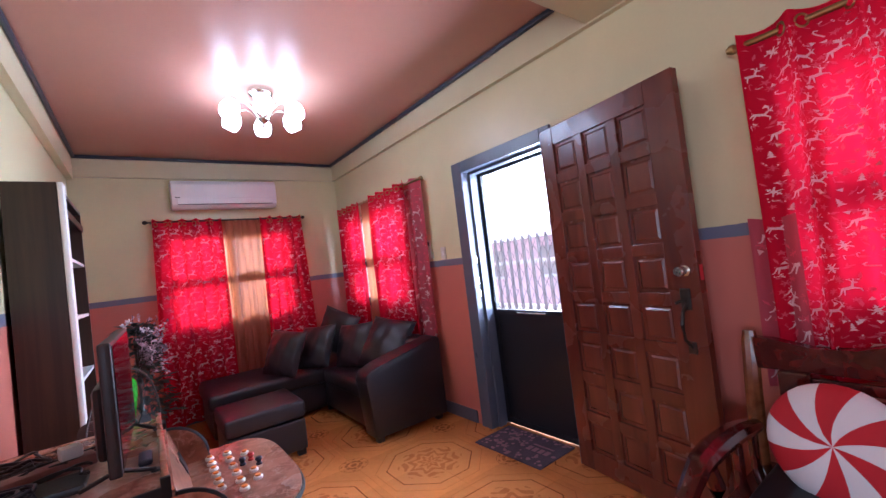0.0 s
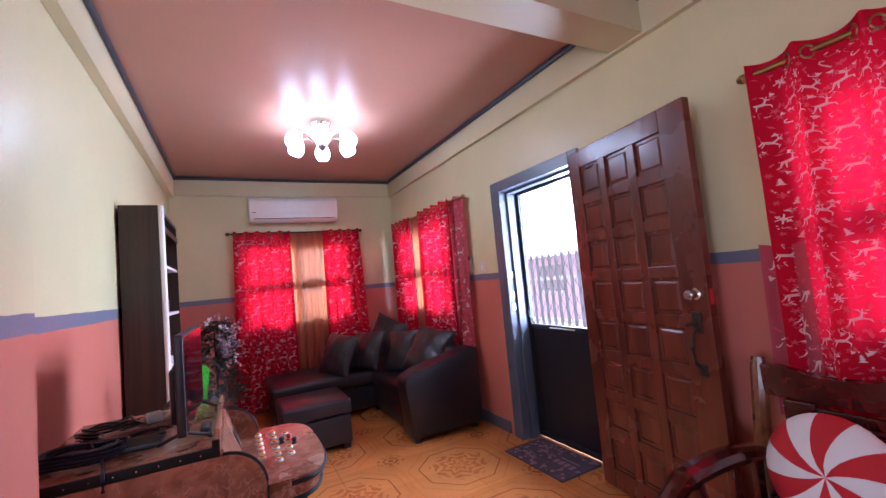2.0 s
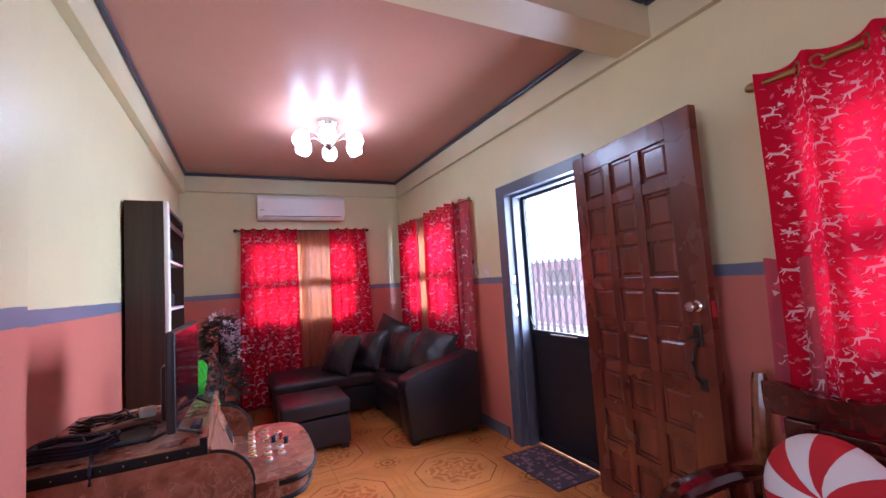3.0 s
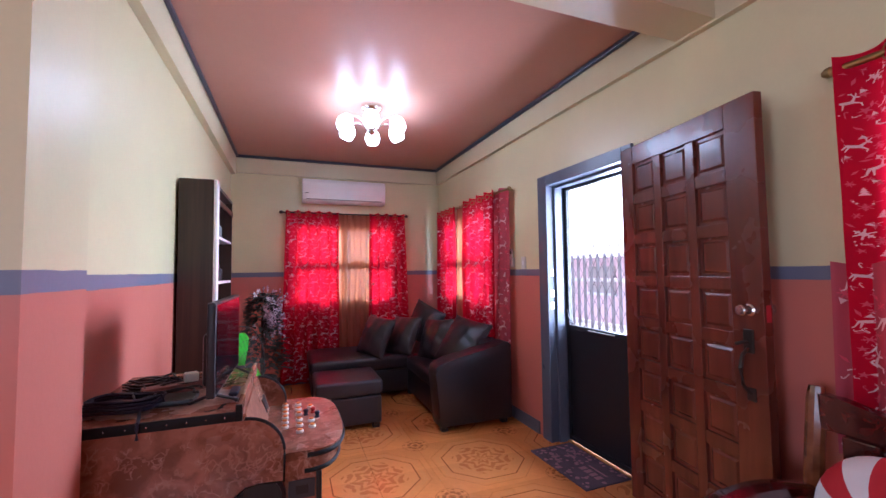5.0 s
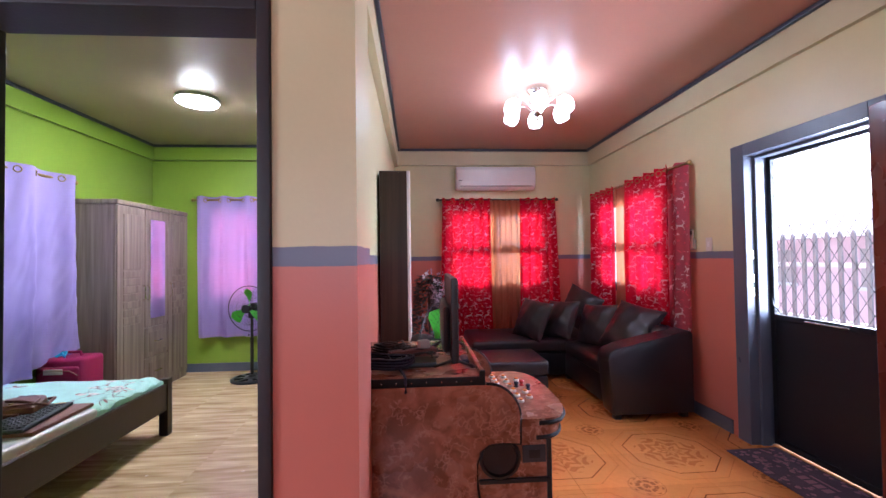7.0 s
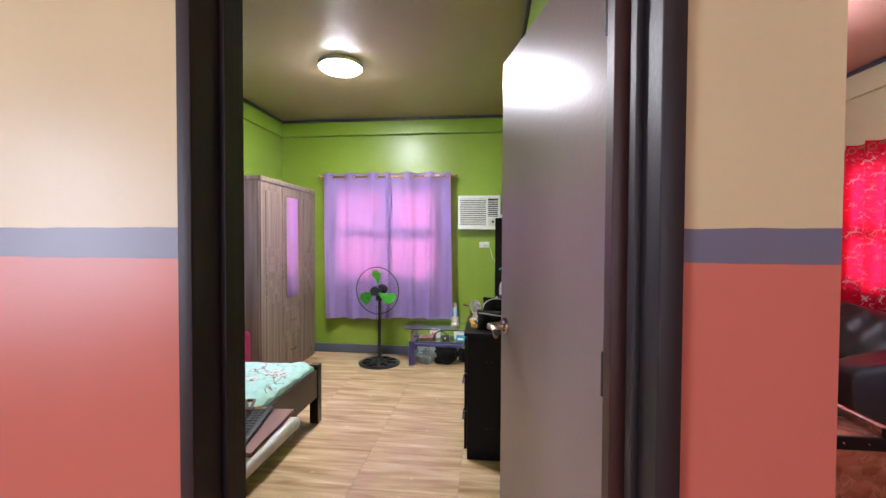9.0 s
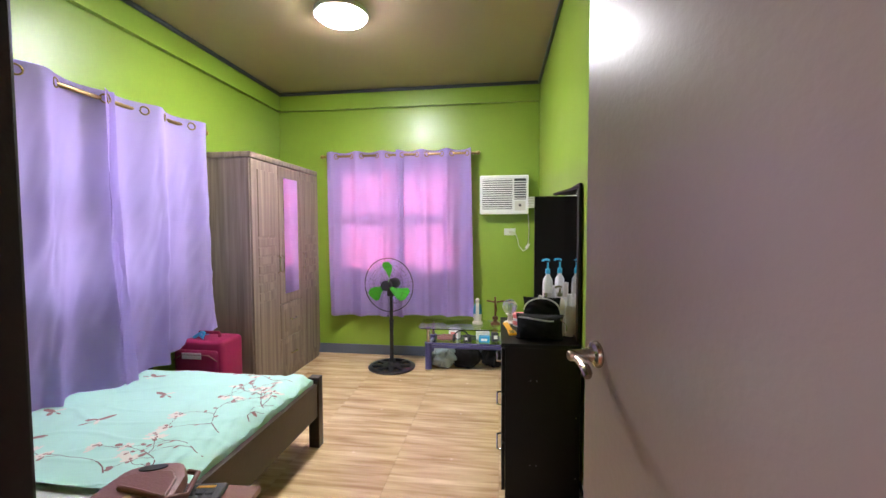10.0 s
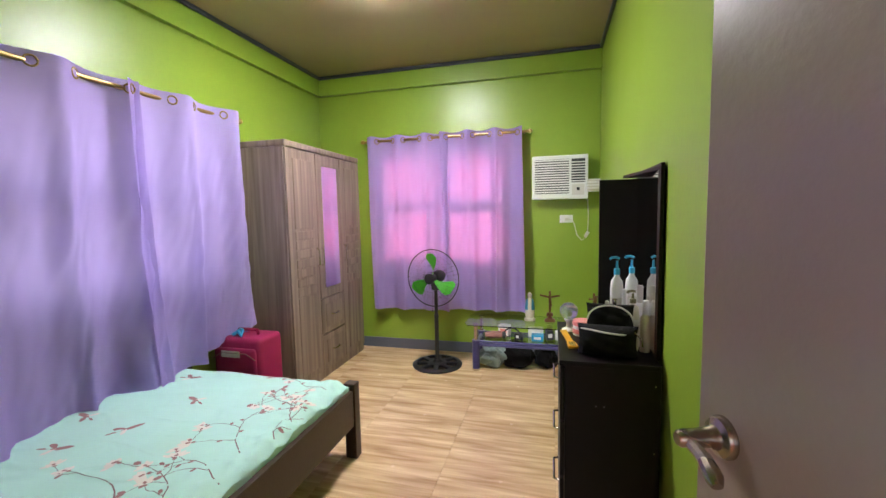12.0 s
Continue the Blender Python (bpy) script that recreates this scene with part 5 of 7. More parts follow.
coil("coiled_cable", (0.0, 1.475, 0.918), 0.085, 10, "navy", "coiled navy blue cable on the arcade top", 1)
coil("coiled_cable", (0.00, 1.74, 0.918), 0.062, 6, "black", "tangled black cable on the arcade top", 3, 0.004)
for k in range(7):
    rnd = random.Random(40 + k)
    pts, x, y = [], rnd.uniform(-0.08, 0.02), rnd.uniform(1.55, 1.9)
    for i in range(26):
        u = i / 25
        pts.append((x + 0.26 * u * rnd.uniform(0.96, 1.04) + 0.02 * math.sin(9 * u + k), y + 0.05 * math.sin(6 * u + k * 1.7) - 0.06 * u, 0.925 + 0.022 * abs(math.sin(5 * u + k)) + 0.006 * (k % 3)))
    solid("loose_cable", tube(pts, 0.0042, 6), "black", "loose black cable lying on the arcade top", "cable", "arcade cables")
solid("hanging_cable", tube([(0.06, 1.42, 0.926), (0.08, 1.345, 0.926), (0.085, 1.312, 0.918), (0.086, 1.305, 0.90), (0.086, 1.305, 0.868)], 0.0055, 8), "navy", "navy cable end hanging over the arcade edge", "cable")
pw = thing("power_strip", "pink and white power strip among the cables", "power strip", pose(0.11, 1.66, 0.919, 0, 0, 20))
part("body", blk(-0.11, 0.11, -0.028, 0.028, 0, 0.034, bevel=0.006), "mauve", pw)
part("plug", blk(0.03, 0.08, -0.02, 0.02, 0.034, 0.07, bevel=0.006), "ivory", pw)
tb = thing("set_top_box", "flat black box beside the television", "media box")
part("casing", blk(0.09, 0.21, 1.46, 1.58, 0.919, 0.938, bevel=0.004), "black", tb)
pk = thing("pocket_torch", "small black and blue gadget on the arcade top", "gadget")
part("casing", blk(0.318, 0.352, 1.50, 1.60, 0.919, 0.936, bevel=0.008), "navy", pk)


def stand_fan(m, yaw, turn=84):
    """Stand fan at rest: slotted base, pole, guard cage and three lime blades."""
    f = thing("stand_fan", "black stand fan with three lime green blades", "fan", m)
    b = part("base", lathe([(0.188, 0.0), (0.228, 0.0), (0.231, 0.012), (0.214, 0.022), (0.190, 0.024), (0.188, 0.0)], 40), "black", f)
    part("base_hub", lathe([(0.0, 0.0), (0.088, 0.0), (0.090, 0.024), (0.045, 0.034), (0.026, 0.055), (0, 0.055)], 30), "black", b)
    for i in range(8):
        part("base_spoke", blk(0.080, 0.196, -0.022, 0.022, 0.002, 0.024, bevel=0.005, m=pose(0, 0, 0, 0, 0, 45 * i + 10)), "black", b)
    part("pole", lathe([(0.019, 0.05), (0.019, 0.45), (0.022, 0.452), (0.022, 0.47), (0.0155, 0.475), (0.0155, 0.76)], 16), "black", f)
    part("control_box", blk(-0.035, 0.035, -0.03, 0.04, 0.70, 0.79, bevel=0.015, m=pose(0, 0, 0, 0, 0, yaw)), "black", f)
    head = pose(0, 0, 0.82, 0, 0, yaw)   # the fan looks along -y of the head
    part("motor", lathe([(0.0, -0.13), (0.045, -0.12), (0.058, -0.08), (0.055, 0.0), (0.04, 0.02), (0, 0.02)], 22, head @ pose(0, 0, 0, 90, 0, 0)), "black", f)
    cage = bmesh.new()
    R = 0.258
    for yy, rr in ((-0.12, 0.06), (-0.115, 0.12), (-0.10, 0.18), (-0.055, R), (-0.01, 0.19), (0.0, 0.12)):
        tube([head @ Vector((rr * math.cos(a), yy, rr * math.sin(a))) for a in [2 * math.pi * k / 40 for k in range(40)]], 0.0045 if rr == R else 0.0010, 6, cage, closed=True)
    for k in range(36):
        a = 2 * math.pi * k / 36
        prof = [(0.05, -0.122), (0.12, -0.116), (0.18, -0.10), (0.238, -0.075), (R, -0.055), (0.215, -0.03), (0.15, -0.002), (0.05, 0.002)]
        tube([head @ Vector((r * math.cos(a), y, r * math.sin(a))) for r, y in prof], 0.0007, 3, cage)
    part("guard", cage, "black", f, "black wire guard")
    part("badge", lathe([(0.05, 0), (0.048, 0.006), (0, 0.008)], 24, head @ pose(0, -0.12, 0, 90, 0, 0)), "black", f)
    for k in range(3):
        bm = bmesh.new()
        rows = []
        for j in range(8):
            u = j / 7
            r = 0.035 + 0.19 * u
            wdt = 0.52 * (0.55 + 0.75 * math.sin(min(1, u * 1.1) * math.pi * 0.62)) * (1 if j < 7 else 0.55)
            rows.append([bm.verts.new(head @ Vector((r * math.cos(c), -0.06 + 0.05 * (q - 0.5), r * math.sin(c)))) for q in (0, .33, .67, 1) for c in [radians(turn + 120 * k) + 0.28 * u + wdt * (q - 0.5) * 1.05]])
        for r0, r1 in zip(rows, rows[1:]):
            for q in range(3):
                bm.faces.new((r0[q], r0[q + 1], r1[q + 1], r1[q]))
        bmesh.ops.solidify(bm, geom=list(bm.faces), thickness=0.003)
        part("blade", bm, "limeplastic", f, "lime green blade")
    part("hub", lathe([(0.036, -0.02), (0.036, 0.02), (0.02, 0.035), (0, 0.036)], 18, head @ pose(0, -0.06, 0, 90, 0, 0)), "black", f)
    part("pull_cord", tube([head @ Vector((-0.03, -0.0, -0.05)), head @ Vector((-0.032, -0.01, -0.30))], 0.002, 4), "black", f)
    part("cord_knob", lathe([(0, 0), (0.007, 0.006), (0.005, 0.02), (0, 0.024)], 8, head @ pose(-0.032, -0.01, -0.325)), "black", f)
    return f


stand_fan(pose(0.215, 2.42, 0), 62)


def plant():
    """Artificial flower arrangement with dark leaves and silvery sprays."""
    p = thing("artificial_plant", "artificial plant with dark leaves and silvery pink sprays", "plant", pose(0.27, 4.32, 0))
    part("pot", lathe([(0.10, 0), (0.13, 0.02), (0.15, 0.30), (0.155, 0.33), (0.14, 0.33), (0.13, 0.29), (0, 0.28)], 22), "darkgrey", p)
    part("trunk", tube([(0, 0, 0.28), (0.01, 0.0, 0.6), (0.0, 0.01, 1.05)], 0.014, 8, taper=(1, .8, .4)), "bedwood", p)
    rnd = random.Random(12)
    leaves, sprays, stems = bmesh.new(), bmesh.new(), bmesh.new()
    for k in range(620):
        z = rnd.uniform(0.38, 1.16)
        reach = 0.05 + 0.20 * (1.2 - z) / 0.8 * rnd.uniform(0.4, 1)
        a = rnd.uniform(0, 2 * math.pi)
        o = Vector((reach * math.cos(a), reach * math.sin(a), z))
        d = Vector((math.cos(a), math.sin(a), rnd.uniform(-.3, .7))).normalized()
        w = d.cross(Vector((0, 0, 1))).normalized() * rnd.uniform(0.014, 0.028)
        L = rnd.uniform(0.06, 0.13)
        vs = [leaves.verts.new(q) for q in (o, o + d * L * .5 + w, o + d * L + Vector((0, 0, -.02)), o + d * L * .5 - w)]
        leaves.faces.new(vs)
    for k in range(44):
        a = rnd.uniform(-1.2, 1.6)
        base = Vector((0.02 * math.cos(a), 0.02 * math.sin(a), rnd.uniform(0.5, 1.0)))
        tip = Vector((rnd.uniform(0.12, 0.30) * math.cos(a), 0.28 * math.sin(a), rnd.uniform(0.75, 1.25)))
        mid = base.lerp(tip, 0.5) + Vector((0, 0, 0.06))
        tube([base, mid, tip], 0.002, 4, stems)
        for i in range(16):
            u = 0.35 + 0.65 * i / 15
            c = base.lerp(mid, u * 2) if u < 0.5 else mid.lerp(tip, u * 2 - 1)
            c = c + Vector((rnd.uniform(-1, 1), rnd.uniform(-1, 1), rnd.uniform(-1, 1))) * 0.016
            e1 = Vector((rnd.uniform(-1, 1), rnd.uniform(-1, 1), rnd.uniform(-1, 1))).normalized() * 0.017
            e2 = e1.orthogonal().normalized() * 0.011
            sprays.faces.new([sprays.verts.new(q) for q in (c - e1, c + e2, c + e1, c - e2)])
    blooms = bmesh.new()
    for k in range(11):
        a, z = rnd.uniform(0, 6.28), rnd.uniform(0.72, 1.22)
        c = Vector((0.13 * math.cos(a), 0.13 * math.sin(a), z))
        for i in range(9):
            d = Vector((rnd.uniform(-1, 1), rnd.uniform(-1, 1), rnd.uniform(-1, 1))).normalized()
            w = d.orthogonal().normalized() * 0.011
            blooms.faces.new([blooms.verts.new(q) for q in (c, c + d * 0.018 + w, c + d * 0.034, c + d * 0.018 - w)])
    tagged(part("blossoms", blooms, "whitepetal", p, "small white silk blossoms"), kind="stuff")
    tagged(part("leaves", leaves, "leafdark", p), kind="stuff")
    tagged(part("stem_mass", stems, "bedwood", p), kind="stuff")
    tagged(part("sprays", sprays, "silverpink", p, "silvery pink glitter sprays"), kind="stuff")


MAT["leafdark"] = material("dark_green_leaf", (0.02, 0.04, 0.03), 0.5, var=0.4)
MAT["silverpink"] = material("silvery_pink_glitter", (0.44, 0.33, 0.39), 0.35, 0.2, var=0.3)
MAT["whitepetal"] = material("white_silk_petal", (0.62, 0.62, 0.66), 0.6, var=0.1)
plant()


def bench():
    """Carved mahogany settee along the wall: posts, wavy crest, slats, arms and a seat."""
    b = thing("wooden_bench", "polished mahogany bench with carved crest and curved arms", "bench")
    ya_, yb_ = 0.70, -1.05
    xb_ = 2.345
    for y in (ya_, yb_):
        pts = [(xb_ - 0.02, y, 0.0), (xb_ - 0.03, y, 0.40), (xb_ + 0.0, y, 0.70), (xb_ + 0.03, y, 0.90), (xb_ + 0.035, y, 0.945)]
        part("back_post", tube(pts, 0.031, 10, taper=(1, 1.05, 1, 1, 0.75)), "benchlight" if y == ya_ else "bench", b)
    n = 28
    outline = []
    for i in range(n + 1):
        u = i / n
        y = ya_ - 0.02 + (yb_ - ya_ + 0.04) * u
        outline.append((y, 0.905 + 0.022 * math.cos(u * 2 * math.pi * 3.5) + 0.02 * math.sin(u * math.pi)))
    outline += [(yb_ + 0.02, 0.80), (ya_ - 0.02, 0.80)]
    part("crest_rail", slab(outline, -0.022, 0.022, m=Matrix.Translation((xb_ + 0.02, 0, 0)) @ Matrix(((0, 0, 1, 0), (1, 0, 0, 0), (0, 1, 0, 0), (0, 0, 0, 1))), bevel=0.006), "bench", b)
    for y in (ya_ - 0.14, -0.175, yb_ + 0.14):
        part("back_stile", blk(xb_ - 0.016, xb_ + 0.016, y - 0.05, y + 0.05, 0.44, 0.80, bevel=0.005, m=pose(0, 0, 0)), "bench", b)
    for k in range(6):
        z = 0.765 - 0.055 * k
        for y0_, y1_ in ((ya_ - 0.19, -0.125), (-0.225, yb_ + 0.19)):
            part("slat", blk(xb_ - 0.010, xb_ + 0.010, y1_, y0_, z - 0.021, z + 0.021, bevel=0.006), "bench", b)
    part("seat", blk(1.84, xb_ + 0.005, yb_ - 0.01, ya_ + 0.01, 0.385, 0.425, bevel=0.012), "bench", b)
    part("seat_rail", blk(1.86, 1.90, yb_ + 0.02, ya_ - 0.02, 0.30, 0.385, bevel=0.006), "bench", b)
    part("seat_pad", blk(1.86, 2.38, yb_ + 0.05, ya_ - 0.06, 0.425, 0.455, bevel=0.014, seg=3), "leather", b, "thin black seat pad")
    for y in (ya_, yb_):
        part("front_leg", tube([(1.88, y, 0.0), (1.86, y, 0.2), (1.88, y, 0.39), (1.90, y, 0.50), (1.86, y, 0.585)], 0.032, 10, taper=(0.8, 1, 1.1, 0.9, 0.8)), "bench", b)
        pts = []
        for i in range(13):
            u = i / 12
            pts.append((xb_ - 0.02 - 0.70 * u, y, 0.57 + 0.055 * math.sin(u * math.pi * 0.9) - 0.065 * max(0, u - 0.75) * 4))
        arm = part("arm", tube(pts, 0.030, 10, taper=[0.9 + 0.5 * math.sin(math.pi * i / 12) for i in range(13)]), "bench", b)
        part("arm_slat", blk(2.08, 2.13, y - 0.012, y + 0.012, 0.42, 0.60, bevel=0.004), "bench", b)
        part("arm_slat", blk(2.24, 2.29, y - 0.012, y + 0.012, 0.42, 0.59, bevel=0.004), "bench", b)


bench()


def candy_pillow():
    """Round pillow with swirling red and white wedges."""
    p = thing("candy_pillow", "round peppermint swirl pillow in red and white", "pillow", pose(2.18, 0.43, 0.615, 0, 0, -96) @ pose(0, 0, 0, -14, 0, 0))
    R, T, W, n = 0.20, 0.12, 12, 8
    for k in range(W):
        bm = bmesh.new()
        for s in (1, -1):
            g = []
            for i in range(n + 1):
                r = R * math.sin(math.pi / 2 * i / n)
                y = s * T / 2 * max(0.0, 1 - (r / R) ** 2.4) ** 0.6
                y *= 1 - 0.35 * math.exp(-(r / 0.035) ** 2)
                row = []
                for j in range(4):
                    a = 2 * math.pi * (k + j / 3) / W + s * 0.34 * (r / R)
                    row.append(bm.verts.new((r * math.cos(a), y, r * math.sin(a))))
                g.append(row)
            for i in range(n):
                for j in range(3):
                    bm.faces.new((g[i][j], g[i][j + 1], g[i + 1][j + 1], g[i + 1][j]))
        bmesh.ops.remove_doubles(bm, verts=list(bm.verts), dist=0.0002)
        part("wedge", bm, "redcloth" if k % 2 else "whitecloth", p, "red cloth wedge" if k % 2 else "white cloth wedge")


candy_pillow()


def doormat():
    d = thing("doormat", "dark purple printed doormat with pink petals inside the door", "doormat", pose(2.455, 2.20, 0.0, 0, 0, 91))
    part("mat", blk(-0.31, 0.31, -0.185, 0.185, 0.001, 0.011, bevel=0.003), "matcloth", d)
    rnd = random.Random(2)
    bm = bmesh.new()
    for k in range(130):
        x, y = rnd.uniform(-.29, .29), rnd.uniform(-.17, .17)
        if -0.10 < y < 0.06 and -.28 < x < -.02:
            continue
        r = rnd.uniform(0.010, 0.022)
        a = rnd.uniform(0, 6.28)
        bm.faces.new([bm.verts.new((x + r * math.cos(a + t) * (1 if i % 2 else .6), y + r * math.sin(a + t) * .8, 0.0122)) for i, t in enumerate((0, 1.05, 2.1, 3.14, 4.2, 5.2))])
    tagged(part("petal_print", bm, "petal", d), kind="stuff")
    bm = bmesh.new()
    for i, (x, w) in enumerate(((-.24, .035), (-.19, .035), (-.14, .035), (-.09, .035))):
        box(bm, x, x + w, -.02, .035, 0.0112, 0.0124)
    box(bm, -.235, -.06, -.06, -.045, 0.0112, 0.0124)
    part("lettering", bm, "petal", d, "dull pink worn lettering")


MAT["matcloth"] = material("dark_purple_mat_weave", (0.085, 0.058, 0.078), 0.95, var=0.35, scale=40, bump=0.6, bump_scale=300)
MAT["petal"] = material("dull_pink_print", (0.30, 0.15, 0.18), 0.9)
doormat()

rm = thing("remote_control", "white air conditioner remote in a wall holder", "remote control", pose(XD, 3.15, 1.50))
part("holder", blk(-0.016, -0.001, -0.028, 0.028, -0.09, 0.0, bevel=0.004), "ivory", rm)
part("handset", blk(-0.030, -0.016, -0.024, 0.024, -0.08, 0.085, bevel=0.006), "white", rm)
part("display", blk(-0.0315, -0.0300, -0.017, 0.017, 0.035, 0.072), "darkgrey", rm, "dark display")
sw = thing("light_switch", "white light switch plate beside the front door", "switch", pose(XD, 2.965, 1.45))
part("plate", blk(-0.010, -0.001, -0.034, 0.034, -0.055, 0.055, bevel=0.003), "ivory", sw)
part("rocker", blk(-0.014, -0.010, -0.012, 0.012, -0.02, 0.02, bevel=0.002), "white", sw)


# ---- outside the front door ----
MAT["haze"] = glow_material("bright_overcast_sky", (1.0, 1.0, 1.0), 5.0)
structure("backdrop", blk(57.6, 57.7, -55, 57.7, -0.34, 45), "haze", "bright hazy white sky")
MAT["northhaze"] = glow_material("pale_overcast_sky", (1.0, 1.0, 1.0), 1.2)
structure("backdrop_north", blk(-20, 57.59, 57.6, 57.7, -0.34, 45), "northhaze", "bright hazy white sky")
# pickets' backlit shade is put into this grey
MAT["picketshade"] = material("shaded_picket_paint", (0.20, 0.19, 0.22), 0.7, var=0.2)
MAT["fencepaint"] = material("white_fence_paint", (0.72, 0.72, 0.74), 0.6, var=0.1)
MAT["pinkwall"] = material("pink_rendered_wall", (0.74, 0.54, 0.60), 0.85, var=0.12)
MAT["roofing"] = material("pale_roof_sheet", (0.42, 0.36, 0.37), 0.7, var=0.15)
MAT["leafgreen"] = material("green_leaf", (0.06, 0.11, 0.03), 0.6, var=0.4)
structure("terrace", blk(XD + 0.202, 4.6, -1.5, 8.5, -0.36, -0.03), "concrete", "pale concrete terrace")


def fence():
    f = thing("fence", "picket fence, pickets coloured grey for shade, white rails on a low wall", "fence")
    part("low_wall", blk(4.20, 4.34, -1.5, 8.5, -0.36, 0.55, bevel=0.01), "fencepaint", f)
    for z in (0.66, 1.22):
        part("rail", blk(4.25, 4.29, -1.5, 8.5, z, z + 0.045, bevel=0.004), "fencepaint", f)
    bm = slab([(-0.017, 0), (0.017, 0), (0.017, 0.985), (0, 1.02), (-0.017, 0.985)], -0.011, 0.011, m=Matrix(((0, 0, 1, 0), (1, 0, 0, 0), (0, 1, 0, 0), (0, 0, 0, 1))))
    me = mesh_from(bm, "picket", MAT["picketshade"], smooth=False)
    for i in range(78):
        p = new("picket", me)
        p.parent = f
        p.location = (4.238, -1.4 + 0.125 * i, 0.56)


fence()


def house():
    h = thing("neighbouring_house", "pink rendered house with pale sheet roof across the yard", "house")
    part("wall", blk(10.0, 16.0, 3.0, 16.0, -0.35, 1.75), "pinkwall", h)
    part("roof", slab([(9.4, 1.72), (16.6, 1.72), (13.0, 2.6)], -7.0, 7.0, m=Matrix.Translation((0, 9.5, 0)) @ pose(0, 0, 0, 90, 0, 0)), "roofing", h)
    for y in (4.2, 7.0, 9.8, 12.6):
        w = part("window", blk(9.95, 10.0, y, y + 1.2, 0.6, 1.45), "roofing", h)
        part("frame", blk(9.93, 9.99, y - 0.06, y + 1.26, 0.52, 0.6), "fencepaint", w)


house()


def tree(place, height, seed):
    t = thing("tree", "leafy green tree beyond the fence", "tree", pose(*place))
    rnd = random.Random(seed)
    part("trunk", tube([(0, 0, 0), (0.05, 0.02, height * .4), (0, 0.1, height * .8)], 0.14, 10, taper=(1, .7, .3)), "bedwood", t)
    limbs, leaves = bmesh.new(), bmesh.new()
    for k in range(14):
        a, z = rnd.uniform(0, 6.28), height * rnd.uniform(.4, .8)
        tip = Vector((math.cos(a), math.sin(a), 0)) * rnd.uniform(.5, 1.3) + Vector((0, 0, z + rnd.uniform(.2, .7)))
        tube([(0, 0.05, z), tip], 0.03, 5, limbs, taper=(1, .3))
        for i in range(150):
            c = tip + Vector((rnd.gauss(0, .3), rnd.gauss(0, .3), rnd.gauss(0, .22)))
            e = Vector((rnd.uniform(-1, 1), rnd.uniform(-1, 1), rnd.uniform(-1, 1))).normalized() * 0.06
            o = e.orthogonal().normalized() * 0.03
            leaves.faces.new([leaves.verts.new(q) for q in (c - e, c + o, c + e, c - o)])
    part("limbs", limbs, "bedwood", t)
    tagged(part("crown", leaves, "leafgreen", t), kind="stuff")


tree((8.2, 3.2, -0.35), 2.3, 3)


# ---- bedroom things ----
def wardrobe():
    """Three-door wardrobe with grooved panels, a mirror door and two drawers."""
    w = thing("wardrobe", "grey oak wardrobe with mirror door and two drawers", "wardrobe")
    x0, x1, y0, y1, h = -3.09, -2.655, 3.775, 4.955, 1.965
    part("carcass", blk(x0, x1, y0, y1, 0.07, h - 0.05, bevel=0.002), "oak", w)
    part("cornice", blk(x0, x1 + 0.022, y0 - 0.004, y1 + 0.004, h - 0.05, h, bevel=0.010, seg=3), "oak", w)
    part("plinth", blk(x0, x1 + 0.006, y0, y1, 0, 0.07), "oak", w)
    wd = (y1 - y0) / 3
    f = x1 + 0.002
    for k in (0, 2):
        a, b = y0 + k * wd + 0.004, y0 + (k + 1) * wd - 0.004
        d = part("door", blk(f, f + 0.018, a, b, 0.075, h - 0.055, bevel=0.003), "oak", w)
        ia, ib = a + 0.075, b - 0.06
        part("raised_panel", blk(f + 0.018, f + 0.024, ia, ib, 1.302, h - 0.13, bevel=0.003), "oak", d)
        part("raised_panel", blk(f + 0.018, f + 0.024, ia, ib, 0.13, 0.762, bevel=0.003), "oak", d)
        for j in range(7):
            z = 0.775 + j * 0.074
            part("slat", blk(f + 0.018, f + 0.025, ia, ib, z, z + 0.063, bevel=0.003), "oak", d)
        hy = b - 0.028 if k == 0 else a + 0.028
        part("handle", tube([(f + 0.02, hy, 0.98), (f + 0.045, hy, 0.995), (f + 0.045, hy, 1.115), (f + 0.02, hy, 1.13)], 0.006, 8), "chrome", d, "steel bar handle")
    a, b = y0 + wd + 0.004, y0 + 2 * wd - 0.004
    d = part("door", blk(f, f + 0.018, a, b, 0.70, h - 0.055, bevel=0.003), "oak", w)
    part("mirror_pane", blk(f + 0.0185, f + 0.022, a + 0.075, b - 0.055, 0.78, h - 0.15, bevel=0.002), "mirror", d, "narrow mirror pane")
    part("handle", tube([(f + 0.02, a + 0.03, 0.98), (f + 0.045, a + 0.03, 0.995), (f + 0.045, a + 0.03, 1.115), (f + 0.02, a + 0.03, 1.13)], 0.006, 8), "chrome", d, "steel bar handle")
    for z0, z1 in ((0.075, 0.375), (0.385, 0.69)):
        q = part("drawer", blk(f, f + 0.018, a, b, z0, z1, bevel=0.003), "oak", w)
        part("raised_panel", blk(f + 0.018, f + 0.024, a + 0.06, b - 0.05, z0 + 0.05, z1 - 0.05, bevel=0.003), "oak", q)
        zc, yc = (z0 + z1) / 2, (a + b) / 2
        part("handle", tube([(f + 0.022, yc - 0.05, zc), (f + 0.045, yc - 0.04, zc), (f + 0.045, yc + 0.04, zc), (f + 0.022, yc + 0.05, zc)], 0.006, 8), "chrome", q, "steel bar handle")


wardrobe()


